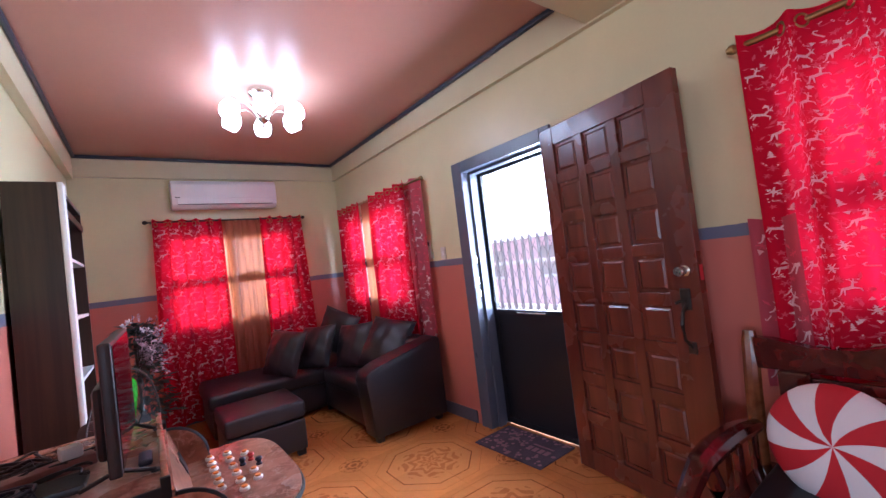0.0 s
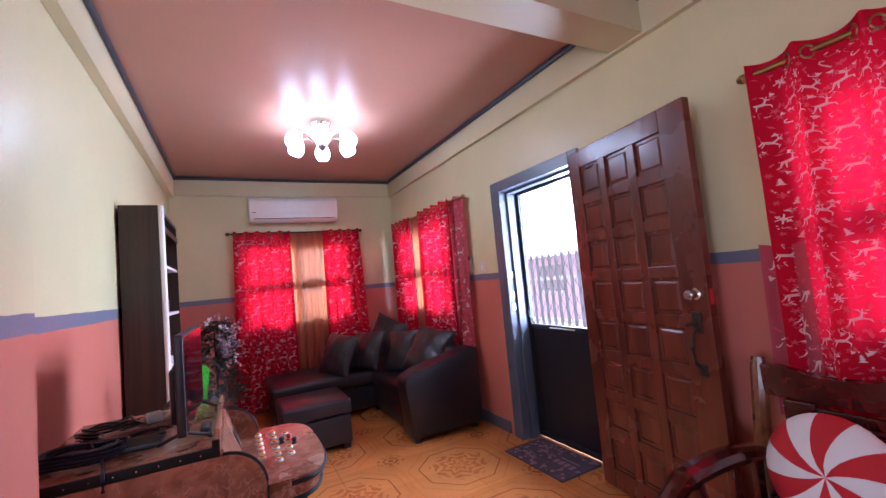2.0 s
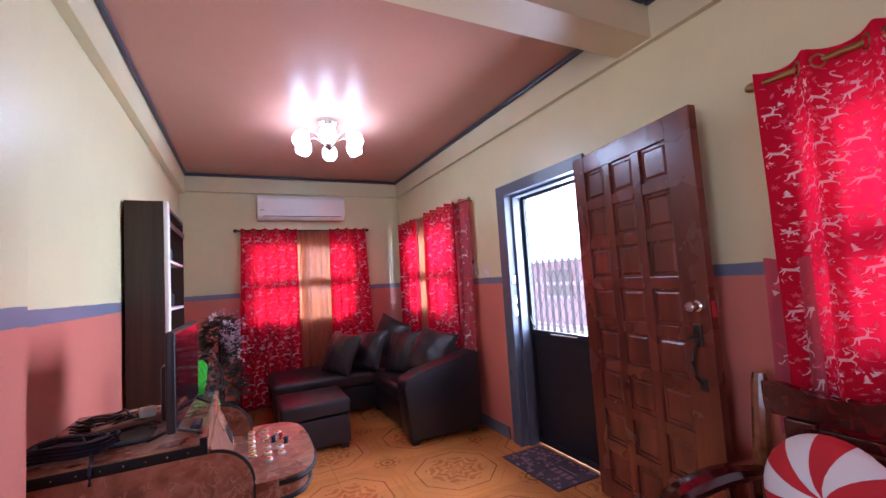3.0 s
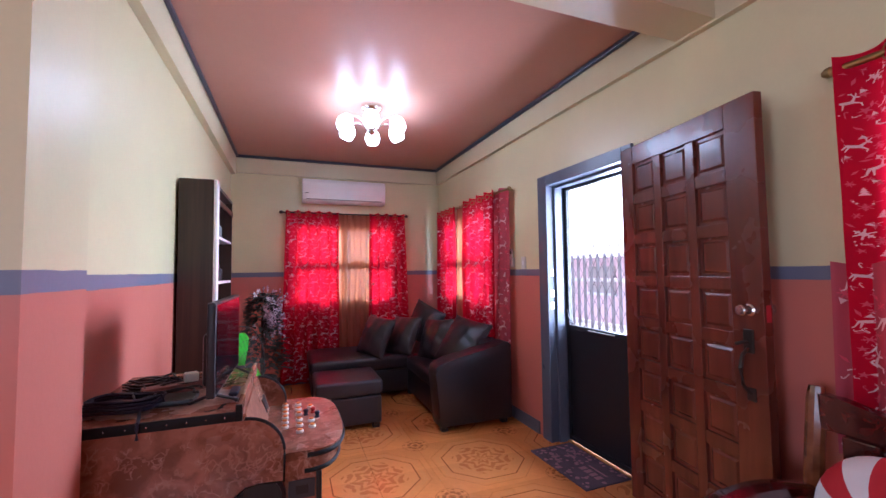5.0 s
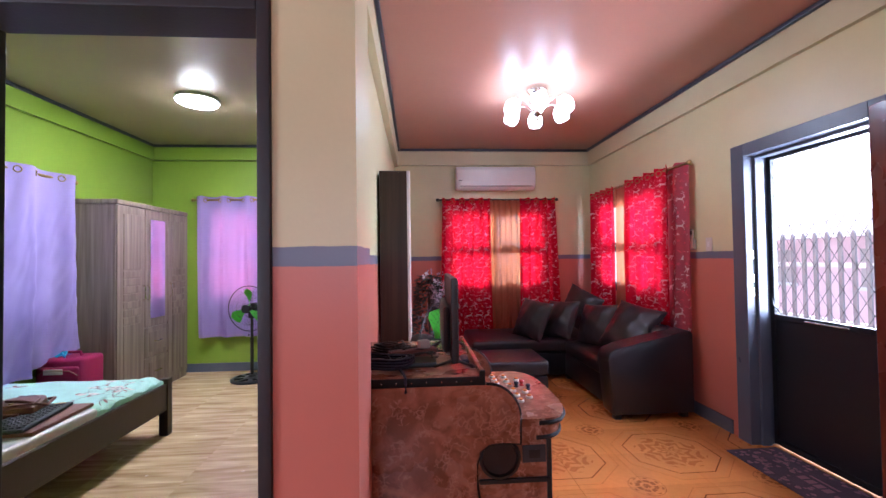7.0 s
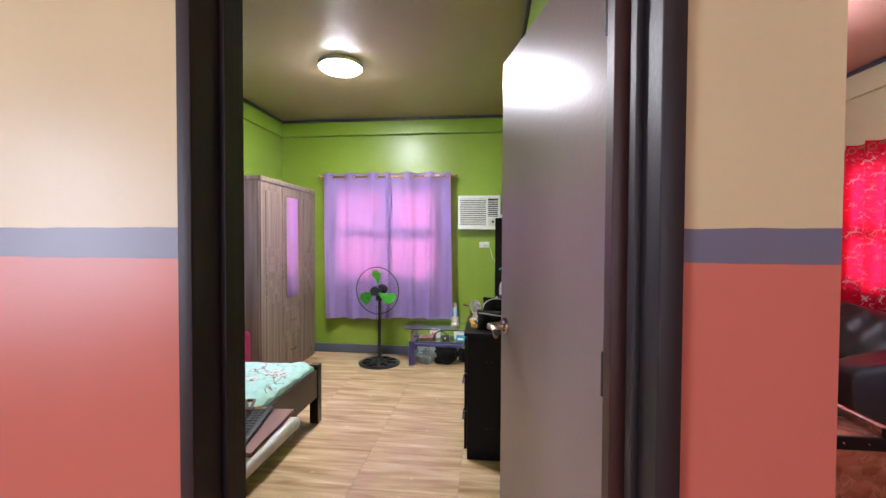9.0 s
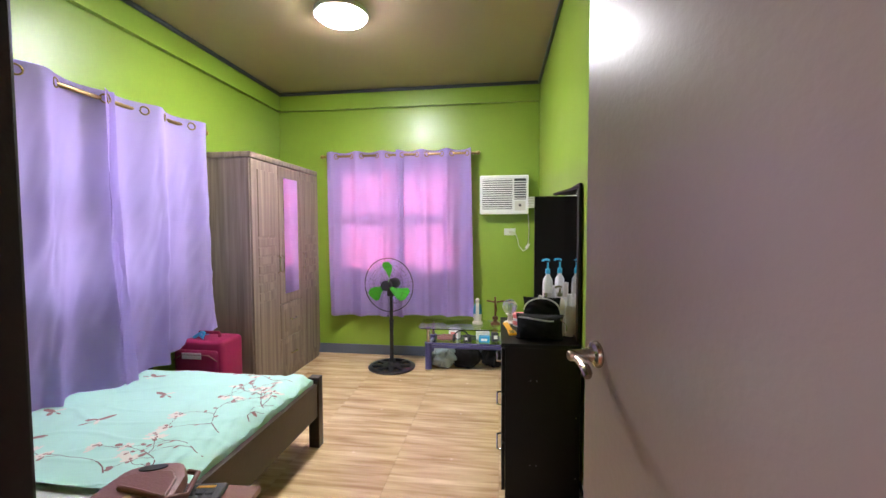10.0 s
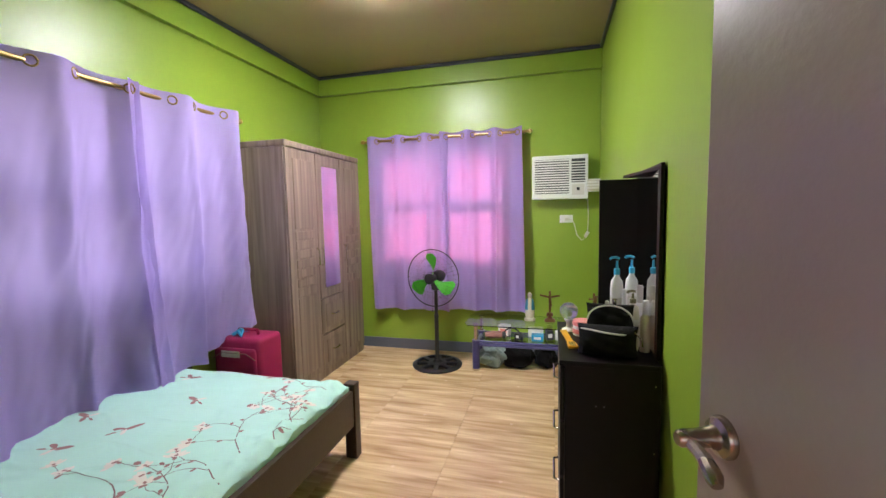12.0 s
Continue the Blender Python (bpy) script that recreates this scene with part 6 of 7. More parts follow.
def suitcase():
    s = thing("suitcase", "magenta fabric suitcase standing beside the wardrobe", "suitcase", pose(-2.865, 3.56, 0))
    part("shell", blk(-0.19, 0.19, -0.12, 0.13, 0.035, 0.565, bevel=0.035, seg=4), "magenta", s)
    part("front_pocket", blk(-0.165, 0.165, -0.145, -0.115, 0.07, 0.50, bevel=0.022, seg=3), "magenta", s)
    part("zip", tube([(-0.17, -0.147, 0.43), (-0.10, -0.149, 0.47), (0.10, -0.149, 0.47), (0.17, -0.147, 0.43)], 0.004, 6), "mauve", s, "zip line")
    part("label", blk(-0.10, 0.05, -0.152, -0.147, 0.44, 0.485, bevel=0.002), "whitecloth", s, "white luggage tag")
    part("handle", tube([(-0.09, 0, 0.563), (-0.08, 0, 0.597), (0.08, 0, 0.597), (0.09, 0, 0.563)], 0.012, 8), "magenta", s)
    part("ribbon", tube([(-0.08, -0.06, 0.568), (-0.04, -0.02, 0.60), (0.0, -0.05, 0.605), (0.02, -0.09, 0.575), (-0.02, -0.07, 0.60)], 0.013, 6), "blue", s, "blue ribbon")
    for x in (-0.15, 0.15):
        for y in (-0.08, 0.09):
            part("wheel", lathe([(0.02, -0.01), (0.02, 0.01)], 14, pose(x, y, 0.02, 0, 90, 0)), "black", s)


suitcase()

BED = (-3.06, -1.865, 1.42, 3.19)


def sheet_height(x, y):
    x0, x1, y0, y1 = BED
    n = noise.noise(Vector((x * 3.1, y * 2.7, 0.3))) * 0.006 + noise.noise(Vector((x * 9, y * 2.2 + x * 5, 2.0))) * 0.004
    edge = max(0.0, (x - (x1 - 0.30)) / 0.30)
    ridge = 1 - abs(noise.noise(Vector((x * 7 + y * 4, y * 9 - x * 6, 5.0)))) * 2.2
    n += edge * (0.016 * ridge + 0.016 * noise.noise(Vector((x * 16, y * 8 + x * 14, 5.0))))
    n += 0.004 * max(0.0, 1 - abs(noise.noise(Vector((x * 2.2, y * 6, 8.0)))) * 9)
    return 0.452 + n - 0.035 * max(0.0, (x - (x1 - 0.07)) / 0.07) ** 2 - 0.03 * max(0.0, (y - (y1 - 0.06)) / 0.06) ** 2


MAT["mint"] = material("mint_printed_cotton", (0.42, 0.68, 0.61), 0.85, var=0.05, bump=0.3, bump_scale=350)
MAT["blossom"] = material("pale_pink_blossom_print", (0.66, 0.62, 0.56), 0.85)
MAT["twig"] = material("mauve_brown_twig_print", (0.20, 0.11, 0.12), 0.85)
MAT["bud"] = material("dusky_pink_bud_print", (0.30, 0.16, 0.16), 0.85)


def bed():
    b = thing("bed", "low dark wooden bed frame with square legs", "bed")
    x0, x1, y0, y1 = BED
    part("side_rail", blk(x1 - 0.006, x1 + 0.026, y0, y1 - 0.025, 0.20, 0.405, bevel=0.004), "bedwood", b)
    part("side_rail", blk(x0 - 0.03, x0, y0, y1 - 0.025, 0.20, 0.405, bevel=0.004), "bedwood", b)
    part("end_rail", blk(x0, x1 - 0.01, y1 - 0.005, y1 + 0.025, 0.20, 0.405, bevel=0.004), "bedwood", b)
    part("end_rail", blk(x0, x1 - 0.01, y0 - 0.03, y0, 0.20, 0.405, bevel=0.004), "bedwood", b)
    for x in (x0 - 0.03, x1 - 0.035):
        for y in (y0 - 0.03, y1 - 0.025):
            part("leg", blk(x, x + 0.068, y, y + 0.062, 0, 0.442, bevel=0.004), "bedwood", b)
    part("slat_board", blk(x0, x1 - 0.01, y0, y1 - 0.01, 0.27, 0.30), "bedwood", b)
    m = thing("mattress", "white mattress on the bed frame", "mattress")
    part("body", blk(x0 + 0.005, x1 - 0.012, y0 + 0.005, y1 - 0.012, 0.301, 0.436, bevel=0.03, seg=3), "sheet_under", m)


bed()


def bed_sheet():
    s = thing("bed_sheet", "mint bed sheet printed with magnolia branches and birds", "bed sheet")
    x0, x1, y0, y1 = BED
    nx, ny = 150, 130
    bm = bmesh.new()
    ys = 2.02
    top = []
    for j in range(ny + 1):
        y = ys + (y1 + 0.004 - ys) * j / ny
        row = [bm.verts.new((x0 + (x1 + 0.0 - x0) * i / nx, y, sheet_height(x0 + (x1 - x0) * i / nx, y) + 0.003)) for i in range(nx + 1)]
        hang = []
        for k in range(1, 5):
            drop = 0.016 * k + 0.010 * (k / 4) * noise.noise(Vector((y * 9, 1, k * 0.2)))
            hang.append(bm.verts.new((x1 + 0.004 + 0.005 * math.sin(y * 40 + k) * (k / 4) - 0.004, y, sheet_height(x1, y) - drop)))
        top.append(row + hang)
    for a, b in zip(top, top[1:]):
        for i in range(len(a) - 1):
            bm.faces.new((a[i], a[i + 1], b[i + 1], b[i]))
    part("cloth", bm, "mint", s)
    rnd = random.Random(21)
    twigs, flowers, buds = bmesh.new(), bmesh.new(), bmesh.new()

    def put(bmx, pts, lift):
        good = [(x, y) for x, y in pts if x0 + 0.02 < x < x1 - 0.004 and ys + 0.01 < y < y1 - 0.01]
        if len(good) == len(pts):
            try:
                bmx.faces.new([bmx.verts.new((x, y, sheet_height(x, y) + 0.003 + lift)) for x, y in pts])
            except ValueError:
                pass

    def stroke(p, q, w0, w1, lift=0.0022):
        d = Vector((q[0] - p[0], q[1] - p[1]))
        if d.length < 1e-4:
            return
        n = Vector((-d.y, d.x)).normalized()
        put(twigs, [(p[0] + n.x * w0, p[1] + n.y * w0), (q[0] + n.x * w1, q[1] + n.y * w1), (q[0] - n.x * w1, q[1] - n.y * w1), (p[0] - n.x * w0, p[1] - n.y * w0)], lift)

    def petal(x, y, ang, L, w, bmx, lift):
        c, sn = math.cos(ang), math.sin(ang)
        pts = [(0, 0), (L * .35, w * .8), (L * .75, w), (L, w * .15), (L * .85, -w * .7), (L * .4, -w)]
        put(bmx, [(x + c * a - sn * b, y + sn * a + c * b) for a, b in pts], lift)

    def flower(x, y, ang, size):
        for k in range(5):
            petal(x, y, ang + (k - 2) * 0.55, size * rnd.uniform(.7, 1.1), size * .19, flowers, 0.0026 + 0.0002 * k)
        petal(x, y, ang + 3.14, size * .32, size * .16, buds, 0.0040)
        petal(x, y, ang, size * .4, size * .14, buds, 0.0042)

    def branch(x, y, ang, L, w, depth):
        px, py = x, y
        steps = 7
        for i in range(steps):
            ang += rnd.uniform(-.38, .38)
            qx, qy = px + L / steps * math.cos(ang), py + L / steps * math.sin(ang)
            stroke((px, py), (qx, qy), w * (1 - .5 * i / steps), w * (1 - .5 * (i + 1) / steps))
            if depth and rnd.random() < 0.42:
                branch(qx, qy, ang + rnd.choice((-1, 1)) * rnd.uniform(.5, 1.0), L * .45, w * .7, depth - 1)
            if rnd.random() < 0.20:
                petal(qx, qy, ang + rnd.choice((-.9, .9)), 0.028, 0.008, buds, 0.0031)
            px, py = qx, qy
        flower(px, py, ang, rnd.uniform(0.042, 0.058)) if rnd.random() < 0.7 else petal(px, py, ang, 0.035, 0.012, buds, 0.0032)

    for x, y, a, L in ((-1.95, 2.42, 2.7, 0.42), (-1.91, 2.70, 2.4, 0.36), (-1.90, 2.26, 2.5, 0.36), (-1.89, 2.55, 2.2, 0.32), (-1.90, 2.80, 2.6, 0.34), (-1.92, 3.02, 2.9, 0.34), (-2.18, 2.10, 2.2, 0.36), (-2.0, 2.12, 1.9, 0.3)):
        branch(x, y, a, L, 0.0026, 1)

    def bird(x, y, ang, size):
        petal(x, y, ang, size, size * .14, buds, 0.0028)
        petal(x + .3 * size * math.cos(ang), y + .3 * size * math.sin(ang), ang + 2.4, size * .6, size * .12, buds, 0.0034)
        petal(x + .3 * size * math.cos(ang), y + .3 * size * math.sin(ang), ang - 2.2, size * .55, size * .1, flowers, 0.0036)
        petal(x, y, ang + 3.0, size * .5, size * .06, buds, 0.003)

    for x, y, a in ((-2.52, 2.78, 2.8), (-2.9, 2.52, 2.9), (-2.78, 2.28, 0.4), (-2.85, 3.02, 0.2), (-2.62, 2.45, 1.1)):
        bird(x, y, a, 0.10)
    for n_, bmx, mt, lb in (("twig_print", twigs, "twig", "mauve brown printed twigs"), ("blossom_print", flowers, "blossom", "pale pink printed blossoms"), ("bud_print", buds, "bud", "dusky pink printed buds and birds")):
        tagged(part(n_, bmx, mt, s, lb), kind="stuff")


bed_sheet()

def side_table():
    """White moulded table inside the bedroom door."""
    w = thing("side_table", "white plastic side table inside the bedroom door", "table")
    part("tabletop", blk(-1.62, -1.243, 1.13, 1.655, 0.700, 0.742, bevel=0.018, seg=4), "white", w)
    for y in (1.165, 1.36):
        part("leg", lathe([(0.020, 0.018), (0.024, 0.05), (0.028, 0.702)], 14, pose(-1.59, y, 0)), "white", w)
        part("skid", blk(-1.64, -1.34, y - 0.022, y + 0.022, 0.0, 0.02, bevel=0.006), "white", w)


side_table()
bx = thing("flat_board", "rose brown flat board under the keyboard", "board", pose(-1.282, 1.675, 0.7425, 0, 0, 4))
part("board", blk(-0.30, 0.0, -0.315, 0.0, 0, 0.014, bevel=0.002), "rosewood", bx)


def keyboard():
    k = thing("keyboard", "dark grey computer keyboard lying on the board", "keyboard", pose(-1.352, 1.660, 0.757, 0, 0, 12))
    part("case", blk(-0.145, 0.0, -0.312, 0.0, 0, 0.014, bevel=0.006, seg=3), "darkgrey", k)
    me = mesh_from(blk(-0.0085, 0.0085, -0.0085, 0.0085, 0, 0.005, bevel=0.002, seg=1), "key", MAT["slategrey"])
    for i in range(6):
        for j in range(13):
            q = new("key", me)
            q.parent = k
            q.location = (-0.126 + 0.0205 * i, -0.040 - 0.0205 * j, 0.014)
    part("label_strip", blk(-0.062, -0.022, -0.021, -0.013, 0.0141, 0.0150), "yellow", k, "yellow sticker strip")


keyboard()


def handbag():
    h = thing("handbag", "glossy dusty rose handbag with a carrying slot", "handbag", pose(-1.50, 1.575, 0.757, 0, 0, 22))
    out = [(-0.085, -0.10), (0.085, -0.10), (0.082, 0.03), (0.062, 0.085), (0.030, 0.098), (-0.030, 0.098), (-0.062, 0.085), (-0.082, 0.03)]
    part("body", slab(out, 0.0, 0.046, bevel=0.018), "mauve", h)
    part("flap", slab([(x * 0.86, -0.02 + y * 0.62) for x, y in out], 0.0465, 0.054, bevel=0.004), "mauve", h)
    # raised black oval; the opening's shade is put into its colour
    part("slot", slab([(0.030 * math.cos(t), 0.066 + 0.012 * math.sin(t)) for t in [2 * math.pi * k / 18 for k in range(18)]], 0.0465, 0.0485), "black", h, "black oval for the shaded carrying slot")
    part("strap", tube([(0.075, 0.06, 0.03), (0.10, 0.04, 0.035), (0.098, -0.03, 0.028), (0.07, -0.07, 0.05), (0.02, -0.05, 0.060), (-0.03, -0.02, 0.058)], 0.006, 8), "mauve", h)
    part("strap", tube([(-0.075, 0.05, 0.03), (-0.098, 0.02, 0.02), (-0.09, -0.08, 0.03), (-0.04, -0.115, 0.03), (0.04, -0.112, 0.022)], 0.006, 8), "mauve", h)
    part("clasp", lathe([(0.008, 0), (0.008, 0.004), (0, 0.005)], 14, pose(0, -0.06, 0.054)), "brass", h, "small brass clasp")


handbag()
stand_fan(pose(-1.775, 4.69, 0), -12, 80)


def glass_table():
    """Low glass table on violet steel tubes with a slatted lower shelf."""
    t = thing("glass_table", "low glass table with violet steel frame and lower shelf", "table")
    x0, x1, y0, y1, h = -1.40, -0.44, 4.60, 4.985, 0.42
    part("glass_top", slab([(x0 - 0.10, y0 + 0.05), (x0 - 0.06, y0 - 0.02), (x1 + 0.09, y0 - 0.02), (x1 + 0.10, y1), (x0 - 0.06, y1 + 0.02), (x0 - 0.10, y1 - 0.04)], h - 0.008, h), "glass", t, "clear tempered glass top")
    for x in (x0, x1):
        for y in (y0 + 0.04, y1 - 0.04):
            leg = part("leg", lathe([(0.033, 0.0), (0.033, 0.255), (0.035, 0.26), (0.035, 0.275)], 18, pose(x, y, 0)), "violetmetal", t)
            part("chrome_post", lathe([(0.018, 0.275), (0.018, h - 0.012), (0.03, h - 0.0085)], 14, pose(x, y, 0)), "chrome", leg, "chrome upper post")
            part("foot_ring", lathe([(0.035, 0), (0.035, 0.018)], 18, pose(x, y, 0.0005)), "chrome", leg)
    for y in (y0 + 0.04, y1 - 0.04):
        part("rail", tube([(x0, y, 0.235), (x1, y, 0.235)], 0.016, 10), "violetmetal", t)
        part("rail", tube([(x0, y, 0.262), (x1, y, 0.262)], 0.010, 10), "violetmetal", t)
    for x in (x0, x1):
        part("rail", tube([(x, y0 + 0.04, 0.235), (x, y1 - 0.04, 0.235)], 0.016, 10), "violetmetal", t)
    part("lower_shelf", blk(x0 + 0.02, x1 - 0.02, y0 + 0.05, y1 - 0.05, 0.262, 0.268), "glass", t)


glass_table()
for ob in [o for o in bpy.data.objects if o.name.startswith(("glass_top", "lower_shelf"))]:
    ob.visible_shadow = False


MAT["crystal"] = material("milky_crystal", (0.80, 0.83, 0.90), 0.06, var=0.1, scale=60, bump=0.1)
MAT["crystal"].node_tree.nodes["Principled BSDF"].inputs["Transmission Weight"].default_value = 0.85
MAT["thinplastic"] = material("grey_green_thin_plastic", (0.20, 0.26, 0.27), 0.35, var=0.2)


def blob(name, place, size, mat, label, category, seed, group=""):
    """A soft crumpled bundle."""
    bm = bmesh.new()
    bmesh.ops.create_icosphere(bm, subdivisions=4, radius=1)
    for v in bm.verts:
        n = 1 + 0.30 * noise.noise(v.co * 1.6 + Vector((seed, 0, 0))) - 0.22 * abs(noise.noise(v.co * 3.6 + Vector((0, seed, 0)))) + 0.05 * noise.noise(v.co * 9 + Vector((0, 0, seed)))
        v.co = Vector((v.co.x * size[0] * n, v.co.y * size[1] * n, max(-0.8, v.co.z * n) * size[2]))
    lo = min(v.co.z for v in bm.verts)
    bmesh.ops.translate(bm, vec=(place[0], place[1], place[2] - lo), verts=list(bm.verts))
    return solid(name, bm, mat, label, category, group)


blob("cloth_bundle", (-1.27, 4.77, 0.001), (0.13, 0.11, 0.125), "thinplastic", "crumpled grey green cloth bundle under the glass table", "cloth bundle", 2.0)
blob("bag", (-1.05, 4.80, 0.001), (0.15, 0.11, 0.13), "blackcloth", "slumped black bag under the glass table", "bag", 5.0)
blob("bag", (-0.80, 4.84, 0.001), (0.10, 0.09, 0.11), "blackcloth", "dark bag under the glass table", "bag", 7.0)
solid("roll", lathe([(0.016, 0), (0.036, 0.004), (0.036, 0.05), (0.016, 0.054)], 20, pose(-0.655, 4.66, 0.038, 90, 0, 20)), "orange", "orange tape roll lying by the table", "tape roll")
SH = 0.2685
pouch = thing("pouch", "rust brown pouch on the lower table shelf", "pouch")
part("body", cushion(0.20, 0.12, 0.05, "mauve", None, "", pose(-1.24, 4.76, SH + 0.026, 90, 0, 10)), "mauve", pouch)
for i, (x, y, w, d, h, mt, lb) in enumerate(((-1.17, 4.86, .10, .07, .09, "white", "white box"), (-1.03, 4.74, .07, .06, .06, "black", "black gadget box"), (-0.87, 4.74, .10, .07, .055, "blue", "turquoise box"), (-0.89, 4.86, .13, .06, .075, "ivory", "pale box"), (-0.77, 4.78, .06, .06, .085, "darkgrey", "dark box"), (-0.69, 4.80, .05, .05, .075, "white", "white box"))):
    bxs = thing("small_box", lb + " on the lower table shelf", "box", pose(x, y, SH, 0, 0, 8 * (i - 2)), "shelf clutter")
    part("carton", blk(-w / 2, w / 2, -d / 2, d / 2, 0, h, bevel=0.003), mt, bxs)
    part("label", blk(-w * .3, w * .3, -d / 2 - 0.001, -d / 2 + 0.0005, h * .3, h * .7), "whitecloth" if mt != "white" else "pink", bxs, "printed label")
hs = thing("headset", "black headset on the lower table shelf", "headset", pose(-1.09, 4.72, SH))
part("band", tube([(0.075 * math.cos(a), 0, 0.03 + 0.075 * math.sin(a)) for a in [math.pi * k / 12 for k in range(13)]], 0.007, 8), "black", hs)
for s in (-1, 1):
    part("ear_cup", lathe([(0.032, -0.012), (0.036, 0), (0.030, 0.014)], 18, pose(0.072 * s, 0, 0.037, 0, 90, 0)), "darkgrey", hs)

TT = 0.4205
st = lathe([(0.0, 0), (0.040, 0), (0.042, 0.02), (0.030, 0.03), (0.034, 0.06), (0.036, 0.12), (0.030, 0.17), (0.024, 0.195), (0.012, 0.205), (0.017, 0.225), (0.016, 0.245), (0.0, 0.26)], 18)
bmesh.ops.transform(st, matrix=Matrix.Translation((-0.940, 4.83, TT)) @ Matrix.Diagonal((1.2, 0.8, 1, 1)), verts=list(st.verts))


def statue_material():
    m = material("painted_plaster", (0.60, 0.54, 0.44), 0.55, var=0.15, bump=0.2, bump_scale=120)
    n, link, b = tools(m)
    tc = n.new("ShaderNodeTexCoord")
    sep = n.new("ShaderNodeSeparateXYZ")
    link.new(tc.outputs["Object"], sep.inputs[0])
    side = maths(m, "GREATER_THAN", maths(m, "ABSOLUTE", maths(m, "SUBTRACT", sep.outputs[0], -0.940)), 0.016)
    tall = maths(m, "MULTIPLY", maths(m, "GREATER_THAN", sep.outputs[2], TT + 0.10), maths(m, "LESS_THAN", sep.outputs[2], TT + 0.235))
    overlay(m, maths(m, "MULTIPLY", side, tall), (0.04, 0.20, 0.34))
    return m


MAT["plaster"] = statue_material()
solid("statuette", st, "plaster", "small plaster statuette in cream and blue robe", "statuette")


def crucifix(x, y, z, h, yaw):
    bm = bmesh.new()
    m = pose(x, y, z, 0, 0, yaw)
    lathe([(0.0, 0), (0.05, 0), (0.045, 0.016), (0.02, 0.03), (0.015, 0.05), (0.0, 0.055)], 14, m, bm)
    lathe([(0.0, 0.04), (0.03, 0.05), (0.026, 0.075), (0.0, 0.08)], 10, m, bm)
    tube([m @ Vector((0, 0, 0.05)), m @ Vector((0, 0, h))], 0.0095, 8, bm)
    tube([m @ Vector((-0.085, 0, h * 0.86)), m @ Vector((0, 0, h * 0.80)), m @ Vector((0.085, 0, h * 0.86))], 0.009, 8, bm)
    tube([m @ Vector((0, -0.012, h * 0.34)), m @ Vector((0.006, -0.016, h * 0.55)), m @ Vector((0, -0.014, h * 0.80)), m @ Vector((0, -0.014, h * 0.92))], 0.013, 8, bm, taper=(.6, 1.0, 1.1, .8))
    solid("crucifix_statuette", bm, "bronzeleaf", "small gilt brown standing crucifix", "crucifix")


MAT["bronzeleaf"] = material("gilt_brown_resin", (0.16, 0.075, 0.03), 0.45, 0.3, var=0.3)
crucifix(-0.766, 4.84, TT, 0.27, 0)
crucifix(-0.40, 4.80, TT, 0.27, 60)


def window_ac():
    a = thing("window_air_conditioner", "white window air conditioner set in the green wall", "air conditioner")
    x0, x1, z0, z1, y = -0.918, -0.448, 1.508, 1.885, 4.972
    part("casing", blk(x0, x1, y + 0.02, BY1 + 0.1, z0, z1, bevel=0.008), "white", a)
    part("bezel", blk(x0 - 0.006, x1 + 0.006, y, y + 0.03, z0 - 0.006, z1 + 0.006, bevel=0.012, seg=3), "white", a)
    # dark plates on the bezel paint the shade between the slats
    part("intake_shade_plate", blk(x0 + 0.02, x0 + 0.315, y - 0.001, y + 0.004, z0 + 0.045, z1 - 0.03), "darkgrey", a)
    for i in range(14):
        z = z0 + 0.052 + i * 0.0215
        part("slat", blk(x0 + 0.02, x0 + 0.315, y - 0.009, y + 0.003, z, z + 0.012, bevel=0.002, seg=1), "white", a)
    part("outlet_shade_plate", blk(x0 + 0.335, x1 - 0.02, y - 0.001, y + 0.004, z0 + 0.14, z1 - 0.03), "darkgrey", a)
    for i in range(8):
        z = z0 + 0.148 + i * 0.0235
        part("vane", blk(x0 + 0.335, x1 - 0.02, y - 0.008, y + 0.003, z, z + 0.009, bevel=0.002, seg=1), "white", a)
    part("control_panel", blk(x0 + 0.34, x1 - 0.025, y - 0.004, y + 0.003, z0 + 0.03, z0 + 0.125, bevel=0.002), "ivory", a)
    part("display", blk(x0 + 0.38, x0 + 0.405, y - 0.006, y - 0.004, z0 + 0.07, z0 + 0.095), "black", a)


window_ac()
ps = thing("wall_socket", "white wall socket with a plugged in lead", "socket", pose(-0.622, BY1, 1.325))
part("plate", blk(-0.058, 0.058, -0.010, -0.001, -0.035, 0.035, bevel=0.003), "white", ps)
part("plug", blk(-0.012, 0.03, -0.038, -0.010, -0.016, 0.012, bevel=0.005), "ivory", ps)
lead = [(-0.60, BY1 - 0.03, 1.325), (-0.565, BY1 - 0.03, 1.31), (-0.545, BY1 - 0.02, 1.25), (-0.53, BY1 - 0.015, 1.18), (-0.49, BY1 - 0.015, 1.13), (-0.45, BY1 - 0.015, 1.15), (-0.435, BY1 - 0.012, 1.22), (-0.43, BY1 - 0.012, 1.35), (-0.44, BY1 - 0.02, 1.50)]
solid("power_lead", tube(lead, 0.0045, 6), "ivory", "pale power lead hanging from the wall socket", "cable")
fl = thing("inline_switch", "small white plug hanging on the lead", "plug", pose(-0.445, BY1 - 0.022, 1.18, 0, 30, 0))
part("plug_body", blk(-0.014, 0.014, -0.012, 0.012, -0.03, 0.03, bevel=0.005), "white", fl)


